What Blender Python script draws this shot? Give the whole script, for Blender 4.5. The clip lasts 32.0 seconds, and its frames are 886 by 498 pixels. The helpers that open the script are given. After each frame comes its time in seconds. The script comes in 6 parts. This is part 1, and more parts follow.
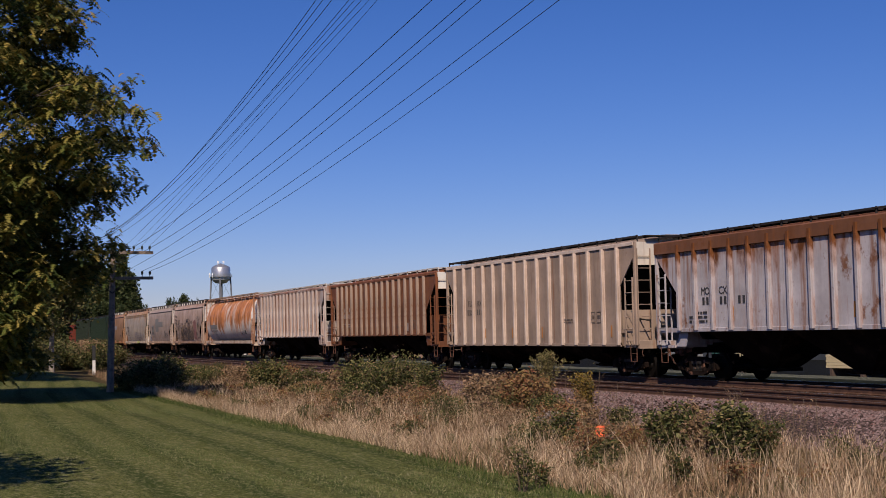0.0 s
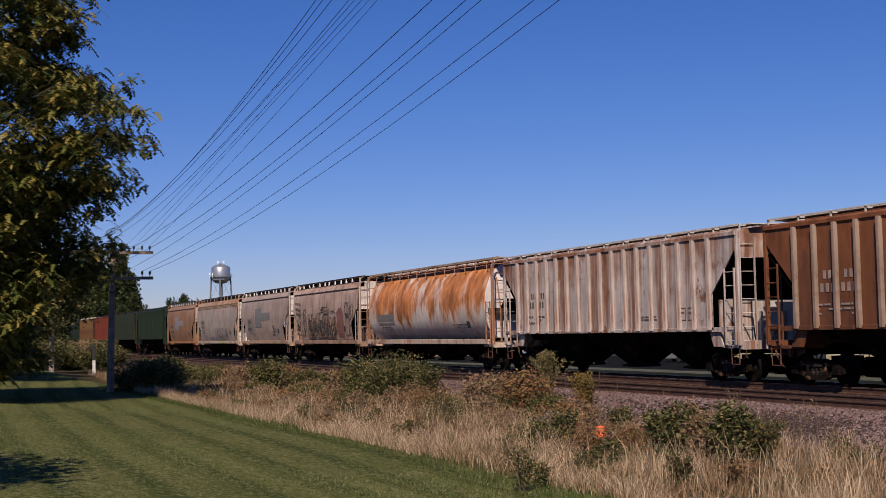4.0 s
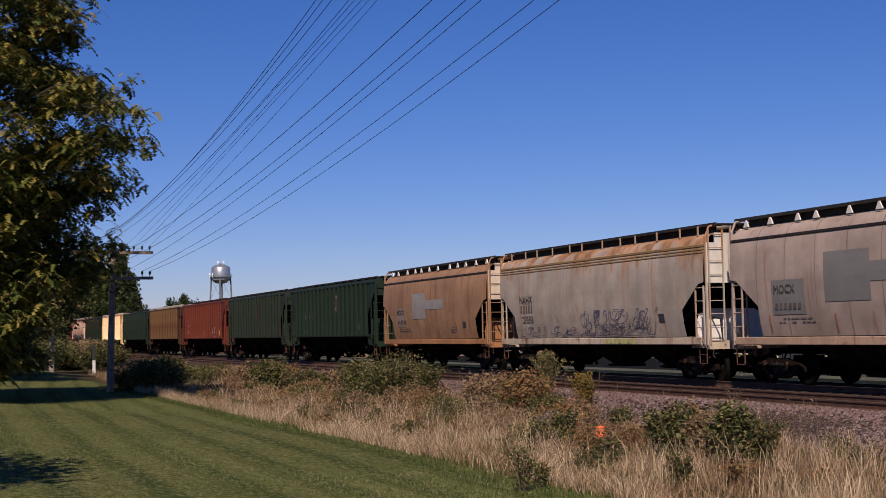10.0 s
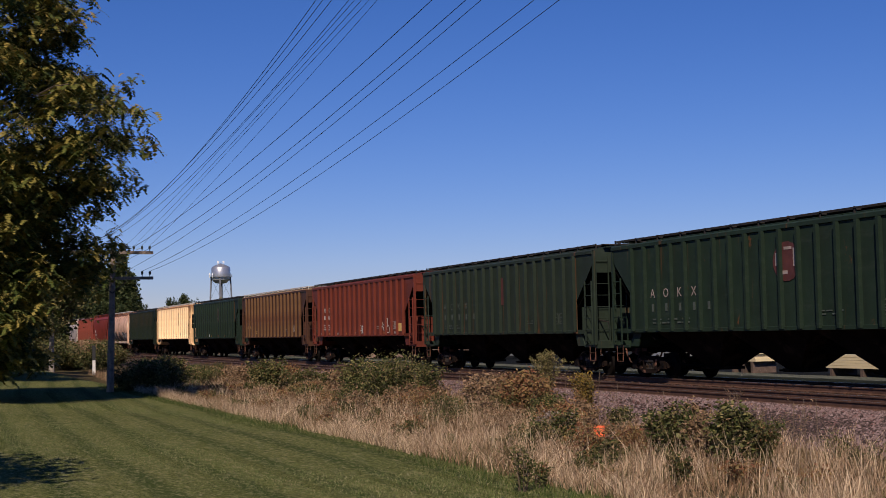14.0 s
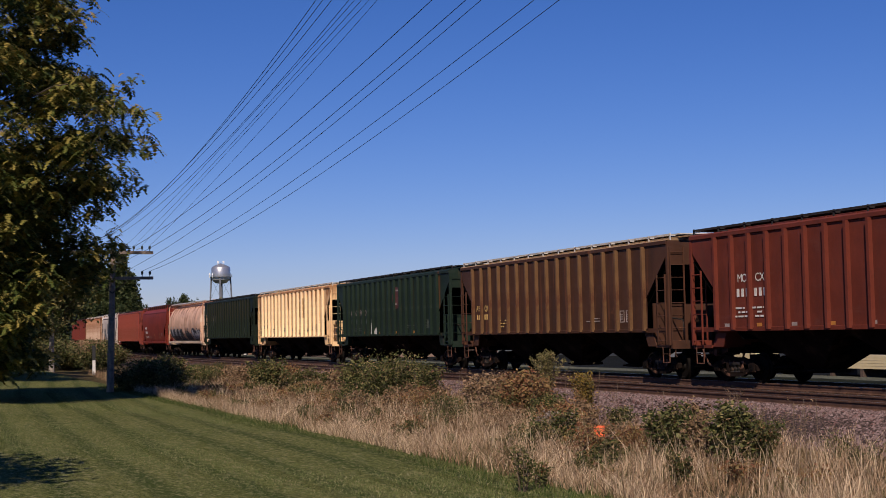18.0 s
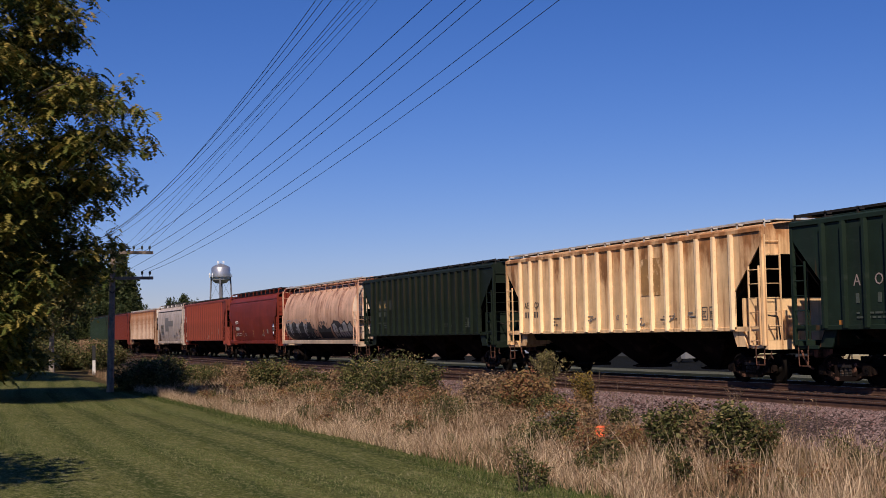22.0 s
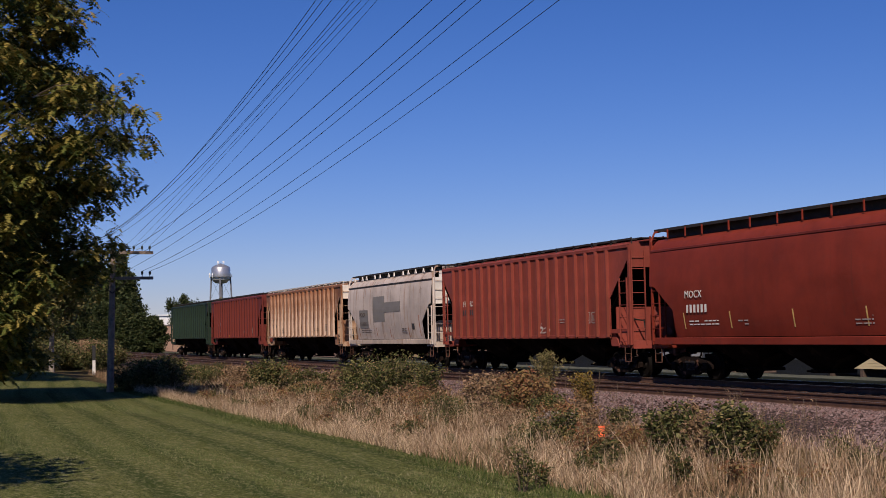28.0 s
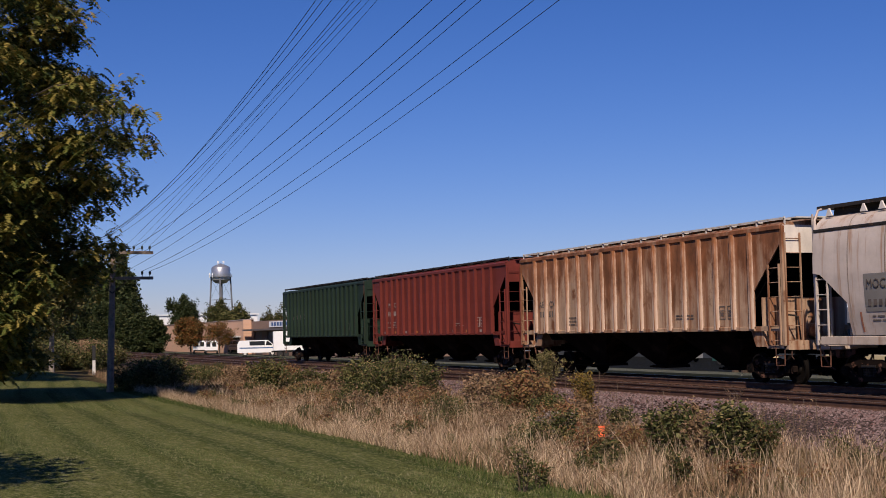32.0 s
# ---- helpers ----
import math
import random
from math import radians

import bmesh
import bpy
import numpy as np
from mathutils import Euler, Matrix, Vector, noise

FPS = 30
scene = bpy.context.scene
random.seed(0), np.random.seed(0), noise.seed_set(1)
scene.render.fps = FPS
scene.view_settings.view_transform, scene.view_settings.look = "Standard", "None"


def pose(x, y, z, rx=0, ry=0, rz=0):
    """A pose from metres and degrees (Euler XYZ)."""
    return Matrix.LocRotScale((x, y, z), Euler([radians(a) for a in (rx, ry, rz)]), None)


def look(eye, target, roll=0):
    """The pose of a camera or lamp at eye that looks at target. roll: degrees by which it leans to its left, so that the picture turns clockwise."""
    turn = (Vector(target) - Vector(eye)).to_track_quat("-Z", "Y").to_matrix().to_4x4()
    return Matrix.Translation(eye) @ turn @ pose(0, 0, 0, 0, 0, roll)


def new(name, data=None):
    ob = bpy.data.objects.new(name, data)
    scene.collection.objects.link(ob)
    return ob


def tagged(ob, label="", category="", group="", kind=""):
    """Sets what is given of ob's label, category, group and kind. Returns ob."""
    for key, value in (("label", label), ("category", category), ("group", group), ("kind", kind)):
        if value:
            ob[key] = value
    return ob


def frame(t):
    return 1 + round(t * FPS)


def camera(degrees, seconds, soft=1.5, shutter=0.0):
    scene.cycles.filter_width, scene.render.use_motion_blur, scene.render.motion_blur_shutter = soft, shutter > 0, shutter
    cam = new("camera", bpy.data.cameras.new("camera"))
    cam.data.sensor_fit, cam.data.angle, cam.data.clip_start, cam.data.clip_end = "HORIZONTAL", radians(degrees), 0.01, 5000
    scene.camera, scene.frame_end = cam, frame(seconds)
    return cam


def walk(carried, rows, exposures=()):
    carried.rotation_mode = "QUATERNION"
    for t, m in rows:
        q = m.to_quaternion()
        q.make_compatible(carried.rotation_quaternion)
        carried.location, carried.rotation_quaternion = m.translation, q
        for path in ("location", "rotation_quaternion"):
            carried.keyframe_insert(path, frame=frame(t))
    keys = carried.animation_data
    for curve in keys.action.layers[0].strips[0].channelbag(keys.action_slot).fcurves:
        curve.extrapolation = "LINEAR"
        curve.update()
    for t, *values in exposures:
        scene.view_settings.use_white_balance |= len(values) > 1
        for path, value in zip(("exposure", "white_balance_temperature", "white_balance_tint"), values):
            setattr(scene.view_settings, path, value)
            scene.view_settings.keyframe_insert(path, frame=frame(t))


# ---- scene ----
# camera: stands still on a tripod
cam = camera(37.04, 32.0, soft=0.8)
EYE = (0.0, 0.0, 1.75)
POSE = Matrix(((0.36854, 0.06578, 0.92728, EYE[0]), (0.9294, -0.00466, -0.36905, EYE[1]),
               (-0.01996, 0.99782, -0.06285, EYE[2]), (0, 0, 0, 1)))
POSE = Matrix.LocRotScale(POSE.translation, POSE.to_quaternion(), None)
walk(cam, [(0, POSE), (32, POSE)], exposures=[(0, 0.0), (32, 0.0)])

# daylight: clear autumn sky, sun high behind the camera's shoulder
SUN_EL, SUN_AZ = radians(42), math.atan2(-0.5, 0.866)
sun_dir = Vector((math.cos(SUN_EL) * math.cos(SUN_AZ), math.cos(SUN_EL) * math.sin(SUN_AZ), math.sin(SUN_EL)))
world = bpy.data.worlds.new("sky")
scene.world = world
world.use_nodes = True
wn = world.node_tree
sky = wn.nodes.new("ShaderNodeTexSky")
sky.sky_type, sky.sun_disc = "NISHITA", False
sky.sun_elevation, sky.sun_rotation = SUN_EL, math.pi / 2 - SUN_AZ
sky.air_density, sky.dust_density, sky.ozone_density = 1.0, 0.0, 4.0
tint = wn.nodes.new("ShaderNodeHueSaturation")
tint.inputs["Saturation"].default_value = 1.25
deep = wn.nodes.new("ShaderNodeMix")
deep.data_type, deep.blend_type = "RGBA", "MULTIPLY"
deep.inputs[0].default_value, deep.inputs[7].default_value = 1.0, (0.68, 0.68, 1.07, 1)
wn.links.new(sky.outputs[0], tint.inputs["Color"])
wn.links.new(tint.outputs[0], deep.inputs[6])
wn.links.new(deep.outputs[2], wn.nodes["Background"].inputs[0])
wn.nodes["Background"].inputs[1].default_value = 0.075
sun = new("sun", bpy.data.lights.new("sun", "SUN"))
sun.data.energy, sun.data.angle, sun.data.color = 5.2, radians(0.5), (1.0, 0.835, 0.68)
sun.matrix_basis = look(sun_dir * 60, (0, 0, 0))

RAIL = 0.10          # top of rail
TRAIN_Y, NEAR_Y = 23.6, 19.45   # centre lines of the two tracks


# ---- materials ----
def nodes_of(name):
    m = bpy.data.materials.new(name)
    m.use_nodes = True
    nt = m.node_tree
    return m, nt, nt.nodes["Principled BSDF"]


def noise_node(nt, scale, stretch=(1, 1, 1), detail=4.0, rough=0.6, shift=(0, 0, 0)):
    tc = nt.nodes.new("ShaderNodeTexCoord")
    mp = nt.nodes.new("ShaderNodeMapping")
    mp.inputs["Scale"].default_value = stretch
    mp.inputs["Location"].default_value = shift
    n = nt.nodes.new("ShaderNodeTexNoise")
    n.inputs["Scale"].default_value, n.inputs["Detail"].default_value, n.inputs["Roughness"].default_value = scale, detail, rough
    nt.links.new(tc.outputs["Object"], mp.inputs[0])
    nt.links.new(mp.outputs[0], n.inputs["Vector"])
    return n.outputs["Fac"]


def ramp(nt, fac, lo, hi, a=0.0, b=1.0):
    r = nt.nodes.new("ShaderNodeMapRange")
    r.inputs[1].default_value, r.inputs[2].default_value, r.inputs[3].default_value, r.inputs[4].default_value = lo, hi, a, b
    nt.links.new(fac, r.inputs[0])
    return r.outputs[0]


def mix(nt, fac, a, b, mode="MIX"):
    n = nt.nodes.new("ShaderNodeMix")
    n.data_type, n.blend_type = "RGBA", mode
    for sock, val in ((n.inputs[0], fac), (n.inputs[6], a), (n.inputs[7], b)):
        if isinstance(val, (int, float)):
            sock.default_value = val
        elif isinstance(val, (tuple, list)):
            sock.default_value = (*val[:3], 1)
        else:
            nt.links.new(val, sock)
    return n.outputs[2]


def math_node(nt, op, a, b=0.0):
    n = nt.nodes.new("ShaderNodeMath")
    n.operation = op
    for sock, val in ((n.inputs[0], a), (n.inputs[1], b)):
        if isinstance(val, (int, float)):
            sock.default_value = val
        else:
            nt.links.new(val, sock)
    return n.outputs[0]


def bump(nt, bsdf, fac, strength=0.3, dist=0.02):
    b = nt.nodes.new("ShaderNodeBump")
    b.inputs["Strength"].default_value, b.inputs["Distance"].default_value = strength, dist
    nt.links.new(fac, b.inputs["Height"])
    nt.links.new(b.outputs[0], bsdf.inputs["Normal"])


def simple(name, col, rough=0.7, metal=0.0, var=0.25, scale=6.0, spots=None, spot_at=0.62, bumpy=0.15, rand=0.0, gloss=0.5):
    """Plain surface with grain at two scales, optional stains of another colour, optional change from piece to piece."""
    m, nt, b = nodes_of(name)
    fine, coarse = noise_node(nt, scale * 6), noise_node(nt, scale * 0.6, shift=(3, 7, 1))
    dark = tuple(c * (1 - var) for c in col)
    lite = tuple(min(1, c * (1 + var)) for c in col)
    c = mix(nt, ramp(nt, coarse, 0.3, 0.7), dark, lite)
    c = mix(nt, ramp(nt, fine, 0.35, 0.75, 0.0, 0.5), c, dark)
    if spots:
        c = mix(nt, ramp(nt, noise_node(nt, scale, shift=(9, 2, 5)), spot_at, spot_at + 0.08), c, spots)
    if rand:
        oi = nt.nodes.new("ShaderNodeObjectInfo")
        hv = nt.nodes.new("ShaderNodeHueSaturation")
        nt.links.new(ramp(nt, oi.outputs["Random"], 0, 1, 1 - rand, 1 + rand), hv.inputs["Value"])
        nt.links.new(c, hv.inputs["Color"])
        c = hv.outputs[0]
    nt.links.new(c, b.inputs["Base Color"])
    b.inputs["Roughness"].default_value, b.inputs["Metallic"].default_value = rough, metal
    b.inputs["Specular IOR Level"].default_value = gloss
    if bumpy:
        bump(nt, b, fine, bumpy)
    return m


def leafy(name, cols, rough=0.6, through_light=0.25):
    """Leaves or blades: each island takes its own colour out of cols."""
    m, nt, b = nodes_of(name)
    g = nt.nodes.new("ShaderNodeNewGeometry")
    cr = nt.nodes.new("ShaderNodeValToRGB")
    cr.color_ramp.interpolation = "LINEAR"
    while len(cr.color_ramp.elements) < len(cols):
        cr.color_ramp.elements.new(0.5)
    for i, c in enumerate(cols):
        cr.color_ramp.elements[i].position = i / (len(cols) - 1)
        cr.color_ramp.elements[i].color = (*c, 1)
    nt.links.new(g.outputs["Random Per Island"], cr.inputs[0])
    nt.links.new(cr.outputs[0], b.inputs["Base Color"])
    b.inputs["Roughness"].default_value = rough
    b.inputs["Specular IOR Level"].default_value = 0.12
    t = nt.nodes.new("ShaderNodeBsdfTranslucent")
    nt.links.new(cr.outputs[0], t.inputs[0])
    ms = nt.nodes.new("ShaderNodeMixShader")
    ms.inputs[0].default_value = through_light
    nt.links.new(b.outputs[0], ms.inputs[1])
    nt.links.new(t.outputs[0], ms.inputs[2])
    nt.links.new(ms.outputs[0], nt.nodes["Material Output"].inputs[0])
    return m


RUST = (0.2, 0.075, 0.028)


def paint(name, base, streak=0.3, patch=0.15, dirt=0.35, rust=RUST, seed=0, rough=0.55, high=None):
    """Weathered wagon paint: faded blotches, grime, rust patches and rust running down. high = (z0, z1, amount): rust worn in from the top."""
    m, nt, b = nodes_of(name)
    s = (seed * 3.7, seed * 1.9, seed * 0.6)
    blotch = noise_node(nt, 0.7, (1, 1, 1.2), 5, 0.6, s)
    fine = noise_node(nt, 9, (1, 1, 0.6), 6, 0.7, s)
    runs = noise_node(nt, 1.0, (3.6, 3.6, 0.13), 5, 0.65, s)
    runs2 = noise_node(nt, 1.0, (1.7, 1.7, 0.22), 4, 0.6, (s[0] + 5, s[1], s[2]))
    patches = noise_node(nt, 1.3, (1, 1, 0.7), 8, 0.72, (s[0], s[1] + 4, s[2]))
    scuff = noise_node(nt, 2.6, (0.5, 0.5, 1.6), 7, 0.75, (s[0] + 8, s[1] + 2, s[2]))
    c = mix(nt, ramp(nt, blotch, 0.36, 0.64), tuple(x * 0.88 for x in base), tuple(min(1, x * 1.22) for x in base))
    grime = tuple(x * 0.35 + 0.008 for x in base)
    c = mix(nt, ramp(nt, runs2, 0.46, 0.68, 0, dirt), c, grime)
    c = mix(nt, ramp(nt, fine, 0.5, 0.75, 0, dirt * 0.8), c, grime)
    c = mix(nt, ramp(nt, scuff, 0.54, 0.7, 0, dirt * 0.9), c, tuple(min(1, x * 0.8 + 0.03) for x in base))
    if streak:
        c = mix(nt, ramp(nt, runs, 0.63 - 0.2 * streak, 0.74 - 0.16 * streak, 0, min(1, 0.5 + streak * 0.5)), c, rust)
    if patch:
        c = mix(nt, ramp(nt, patches, 0.66 - 0.3 * patch, 0.74 - 0.3 * patch, 0, 0.9), c, tuple(x * 0.8 for x in rust))
    if high:
        tc = nt.nodes.new("ShaderNodeTexCoord")
        sep = nt.nodes.new("ShaderNodeSeparateXYZ")
        nt.links.new(tc.outputs["Object"], sep.inputs[0])
        up = ramp(nt, sep.outputs[2], high[0], high[1], 0, 1)
        wide = noise_node(nt, 1.0, (1.05, 1.05, 0.1), 3, 0.55, (s[0] + 2, s[1], s[2]))
        mid = noise_node(nt, 1.0, (1.6, 1.6, 0.75), 6, 0.65, (s[0] + 6, s[1] + 3, s[2]))
        wob = math_node(nt, "ADD", math_node(nt, "ADD", up, ramp(nt, wide, 0.3, 0.7, -0.55, 0.55)),
                        math_node(nt, "ADD", ramp(nt, mid, 0.3, 0.7, -0.4, 0.4), ramp(nt, runs, 0.3, 0.7, -0.14, 0.14)))
        tone = mix(nt, ramp(nt, mid, 0.4, 0.62), tuple(min(1, x * 1.45) for x in rust), tuple(x * 0.62 for x in rust))
        c = mix(nt, ramp(nt, wob, 0.25, 0.6, 0, high[2] * 0.45), c, tuple(min(1, 0.5 * x + 0.75 * y) for x, y in zip(base, rust)))
        c = mix(nt, ramp(nt, wob, 0.5, 0.95, 0, high[2]), c, tone)
    nt.links.new(c, b.inputs["Base Color"])
    b.inputs["Roughness"].default_value = rough
    b.inputs["Specular IOR Level"].default_value = 0.16
    bump(nt, b, noise_node(nt, 1.6, (1, 1, 1), 3, 0.5, s), 0.12, 0.02)
    return m


M_STEEL = simple("dark_steel", (0.03, 0.025, 0.022), 0.65, 0.3, 0.35, 5, (0.11, 0.06, 0.035), 0.6)
# near-black base puts the shade under the wagons into the colour; spots are rust
M_TRUCK = simple("shaded_rusty_truck_steel", (0.011, 0.0065, 0.005), 0.9, 0.0, 0.4, 5, (0.15, 0.075, 0.05), 0.57, gloss=0.12)
# wheel colour deepened in the same way, for shade beneath the wagons
M_WHEEL = simple("shaded_wheel_steel", (0.006, 0.0045, 0.0038), 0.7, 0.2, 0.3, 4, gloss=0.15)
# black colour stands for the shade inside the cut-away ends and under the floor
M_BLACK = simple("shade_black_steel", (0.0035, 0.003, 0.0028), 1.0, 0.0, 0.3, 4, gloss=0.03)
# dusty brown, its colour darkened for the shade beneath the wagon body
M_BAY = simple("shaded_dusty_hopper_steel", (0.014, 0.0095, 0.0075), 1.0, 0.0, 0.5, 2, (0.032, 0.02, 0.014), 0.55, gloss=0.03)
M_RUSTY = simple("rust_red_casting", (0.13, 0.06, 0.04), 0.85, 0.0, 0.45, 5, (0.035, 0.022, 0.017), 0.5, gloss=0.15)
M_GALV = simple("galvanised_grating", (0.55, 0.53, 0.5), 0.6, 0.1, 0.25, 5, (0.2, 0.11, 0.06), 0.64)
M_RAIL = simple("rusty_rail", (0.085, 0.042, 0.027), 0.7, 0.15, 0.35, 6, (0.12, 0.06, 0.038), 0.57)
M_RAILTOP = simple("worn_rail_head", (0.32, 0.29, 0.27), 0.35, 0.8, 0.2, 4)
M_TIE = simple("creosoted_tie", (0.075, 0.05, 0.038), 0.9, 0, 0.4, 7, (0.13, 0.095, 0.078), 0.6, 0.4, rand=0.35)
M_POLE = simple("weathered_pole_wood", (0.25, 0.19, 0.145), 0.9, 0, 0.35, 5, (0.15, 0.115, 0.09), 0.55, 0.4)
M_WIRE = simple("weathered_wire", (0.03, 0.03, 0.035), 0.6, 0.3, 0.1)
M_GLASSINS = simple("insulator_glass", (0.05, 0.06, 0.06), 0.15, 0, 0.1)
M_BARK = simple("bark", (0.075, 0.058, 0.045), 0.95, 0, 0.4, 8, (0.14, 0.12, 0.1), 0.6, 0.6)
M_PALEBARK = simple("pale_bark", (0.26, 0.22, 0.18), 0.95, 0, 0.3, 8, (0.14, 0.12, 0.1), 0.6, 0.5)
M_TWIG = simple("dry_stem", (0.12, 0.085, 0.055), 0.9, 0, 0.3)
M_WHITE = simple("white_vehicle_paint", (0.78, 0.79, 0.8), 0.3, 0, 0.04, 3, bumpy=0)
M_TYRE = simple("tyre_rubber", (0.02, 0.02, 0.02), 0.85, 0, 0.2, 8)
M_MARK = simple("stencil_black", (0.03, 0.03, 0.035), 0.7, 0, 0.3, 5, bumpy=0)
M_MARKW = simple("stencil_white", (0.6, 0.58, 0.54), 0.7, 0, 0.2, 5, bumpy=0)
M_MARKY = simple("stencil_yellow", (0.55, 0.36, 0.12), 0.7, 0, 0.25, 5, bumpy=0)
M_ORANGE = simple("reflector_orange", (0.42, 0.17, 0.035), 0.5, 0, 0.15, 8, bumpy=0)
M_GREYPATCH = simple("grey_patch_paint", (0.19, 0.18, 0.17), 0.6, 0, 0.12, 3, bumpy=0)
M_GLASS, _nt, _b = nodes_of("vehicle_glass")
_b.inputs["Base Color"].default_value, _b.inputs["Roughness"].default_value = (0.02, 0.025, 0.03, 1), 0.05


# ---- mesh building ----
class Geo:
    """Collects faces for one mesh."""

    def __init__(self):
        self.v, self.f = [], []

    def add(self, vs, fs):
        n = len(self.v)
        self.v += [tuple(p) for p in vs]
        self.f += [tuple(i + n for i in f) for f in fs]
        return self

    def box(self, x0, x1, y0, y1, z0, z1, c=0.0):
        """Box; c chamfers the four long edges along x."""
        if c:
            prof = [(y0 + c, z0), (y1 - c, z0), (y1, z0 + c), (y1, z1 - c), (y1 - c, z1), (y0 + c, z1), (y0, z1 - c), (y0, z0 + c)]
            return self.prism(prof, x0, x1)
        vs = [(x, y, z) for x in (x0, x1) for y in (y0, y1) for z in (z0, z1)]
        return self.add(vs, [(0, 1, 3, 2), (4, 6, 7, 5), (0, 4, 5, 1), (2, 3, 7, 6), (0, 2, 6, 4), (1, 5, 7, 3)])

    def prism(self, prof, x0, x1):
        """Extrudes a (y, z) outline, anticlockwise seen from +x, along x."""
        n = len(prof)
        vs = [(x0, y, z) for y, z in prof] + [(x1, y, z) for y, z in prof]
        fs = [tuple(reversed(range(n))), tuple(range(n, 2 * n))]
        fs += [(i, (i + 1) % n, n + (i + 1) % n, n + i) for i in range(n)]
        return self.add(vs, fs)

    def plate(self, prof, y0, y1):
        """Extrudes an (x, z) outline, clockwise seen from -y, along y."""
        n = len(prof)
        vs = [(x, y0, z) for x, z in prof] + [(x, y1, z) for x, z in prof]
        fs = [tuple(range(n)), tuple(reversed(range(n, 2 * n)))]
        fs += [(i, n + i, n + (i + 1) % n, (i + 1) % n) for i in range(n)]
        return self.add(vs, fs)

    def tube(self, p, q, r, n=6, r2=None):
        p, q = Vector(p), Vector(q)
        d = (q - p).normalized()
        a = d.orthogonal().normalized()
        b = d.cross(a)
        r2 = r if r2 is None else r2
        vs = []
        for c, rr in ((p, r), (q, r2)):
            vs += [c + (a * math.cos(2 * math.pi * i / n) + b * math.sin(2 * math.pi * i / n)) * rr for i in range(n)]
        fs = [(i, (i + 1) % n, n + (i + 1) % n, n + i) for i in range(n)]
        return self.add(vs, fs + [tuple(reversed(range(n))), tuple(range(n, 2 * n))])

    def path(self, pts, r, n=5):
        for p, q in zip(pts, pts[1:]):
            self.tube(p, q, r, n)
        return self

    def turn(self, prof, axis="z", n=16, at=(0, 0, 0)):
        """A turned body from (radius, height) rings."""
        vs = []
        for r, h in prof:
            for i in range(n):
                c, s = math.cos(2 * math.pi * i / n) * r, math.sin(2 * math.pi * i / n) * r
                p = (c, s, h) if axis == "z" else (c, h, s) if axis == "y" else (h, c, s)
                vs.append((p[0] + at[0], p[1] + at[1], p[2] + at[2]))
        k = len(prof)
        fs = [(j * n + i, j * n + (i + 1) % n, (j + 1) * n + (i + 1) % n, (j + 1) * n + i) for j in range(k - 1) for i in range(n)]
        fs += [tuple(reversed(range(n))), tuple(range((k - 1) * n, k * n))]
        return self.add(vs, fs)

    def mesh(self, name, smooth=False):
        me = bpy.data.meshes.new(name)
        me.from_pydata(self.v, [], self.f)
        bm = bmesh.new()
        bm.from_mesh(me)
        bmesh.ops.recalc_face_normals(bm, faces=bm.faces)
        bm.to_mesh(me)
        bm.free()
        if smooth:
            me.polygons.foreach_set("use_smooth", [True] * len(me.polygons))
            me.set_sharp_from_angle(angle=radians(40))
        me.update()
        return me


def put(name, mesh, mat, parent=None, label="", m=None):
    """Links a mesh as an object with its own material slot, as a part when it has a parent."""
    if isinstance(mesh, Geo):
        mesh = mesh.mesh(name)
    if not mesh.materials:
        mesh.materials.append(None)
    ob = new(name, mesh)
    ob.material_slots[0].link = "OBJECT"
    ob.material_slots[0].material = mat
    if parent:
        ob.parent = parent
    if m is not None:
        ob.matrix_basis = m
    if label:
        ob["label"] = label
    return ob


def part(name, mesh, mat, parent, label="", m=None):
    return put(name, mesh, mat, parent, label, m)


def empty(name, m=None):
    ob = new(name)
    ob.empty_display_size = 0.3
    if m is not None:
        ob.matrix_basis = m
    return ob


def raw(name, verts, faces, smooth=False):
    me = bpy.data.meshes.new(name)
    me.from_pydata(verts, [], faces)
    if smooth:
        me.polygons.foreach_set("use_smooth", [True] * len(me.polygons))
    me.update()
    return me


def letters(text, size, depth=0.004):
    """A flat mesh of letters that faces -y, its lower left corner at the origin."""
    cu = bpy.data.curves.new("letters", "FONT")
    cu.body, cu.size, cu.extrude, cu.resolution_u = text, size, depth, 2
    ob = bpy.data.objects.new("letters", cu)
    scene.collection.objects.link(ob)
    me = bpy.data.meshes.new_from_object(ob.evaluated_get(bpy.context.evaluated_depsgraph_get()))
    bpy.data.objects.remove(ob)
    me.transform(Matrix.Rotation(math.pi / 2, 4, "X"))
    me.materials.clear()
    return me


# ---- ground ----
# height of the ground across the line, y measured away from the camera
PROFILE = [(-400, 0.2), (-30, 0.1), (0, 0.0), (4, -0.08), (7.4, -0.22), (8.6, -0.42), (11, -0.58), (14.6, -0.52), (15.6, -0.42), (17.5, -0.1),
           (18.0, -0.085), (25.4, -0.085), (26.2, -0.14), (28.5, -0.6), (31, -0.85), (60, -1.0), (140, -1.2), (3000, -1.2)]


def ground_z(y):
    for (a, za), (b, zb) in zip(PROFILE, PROFILE[1:]):
        if a <= y <= b:
            return za + (zb - za) * (y - a) / (b - a)
    return PROFILE[0][1] if y < PROFILE[0][0] else PROFILE[-1][1]


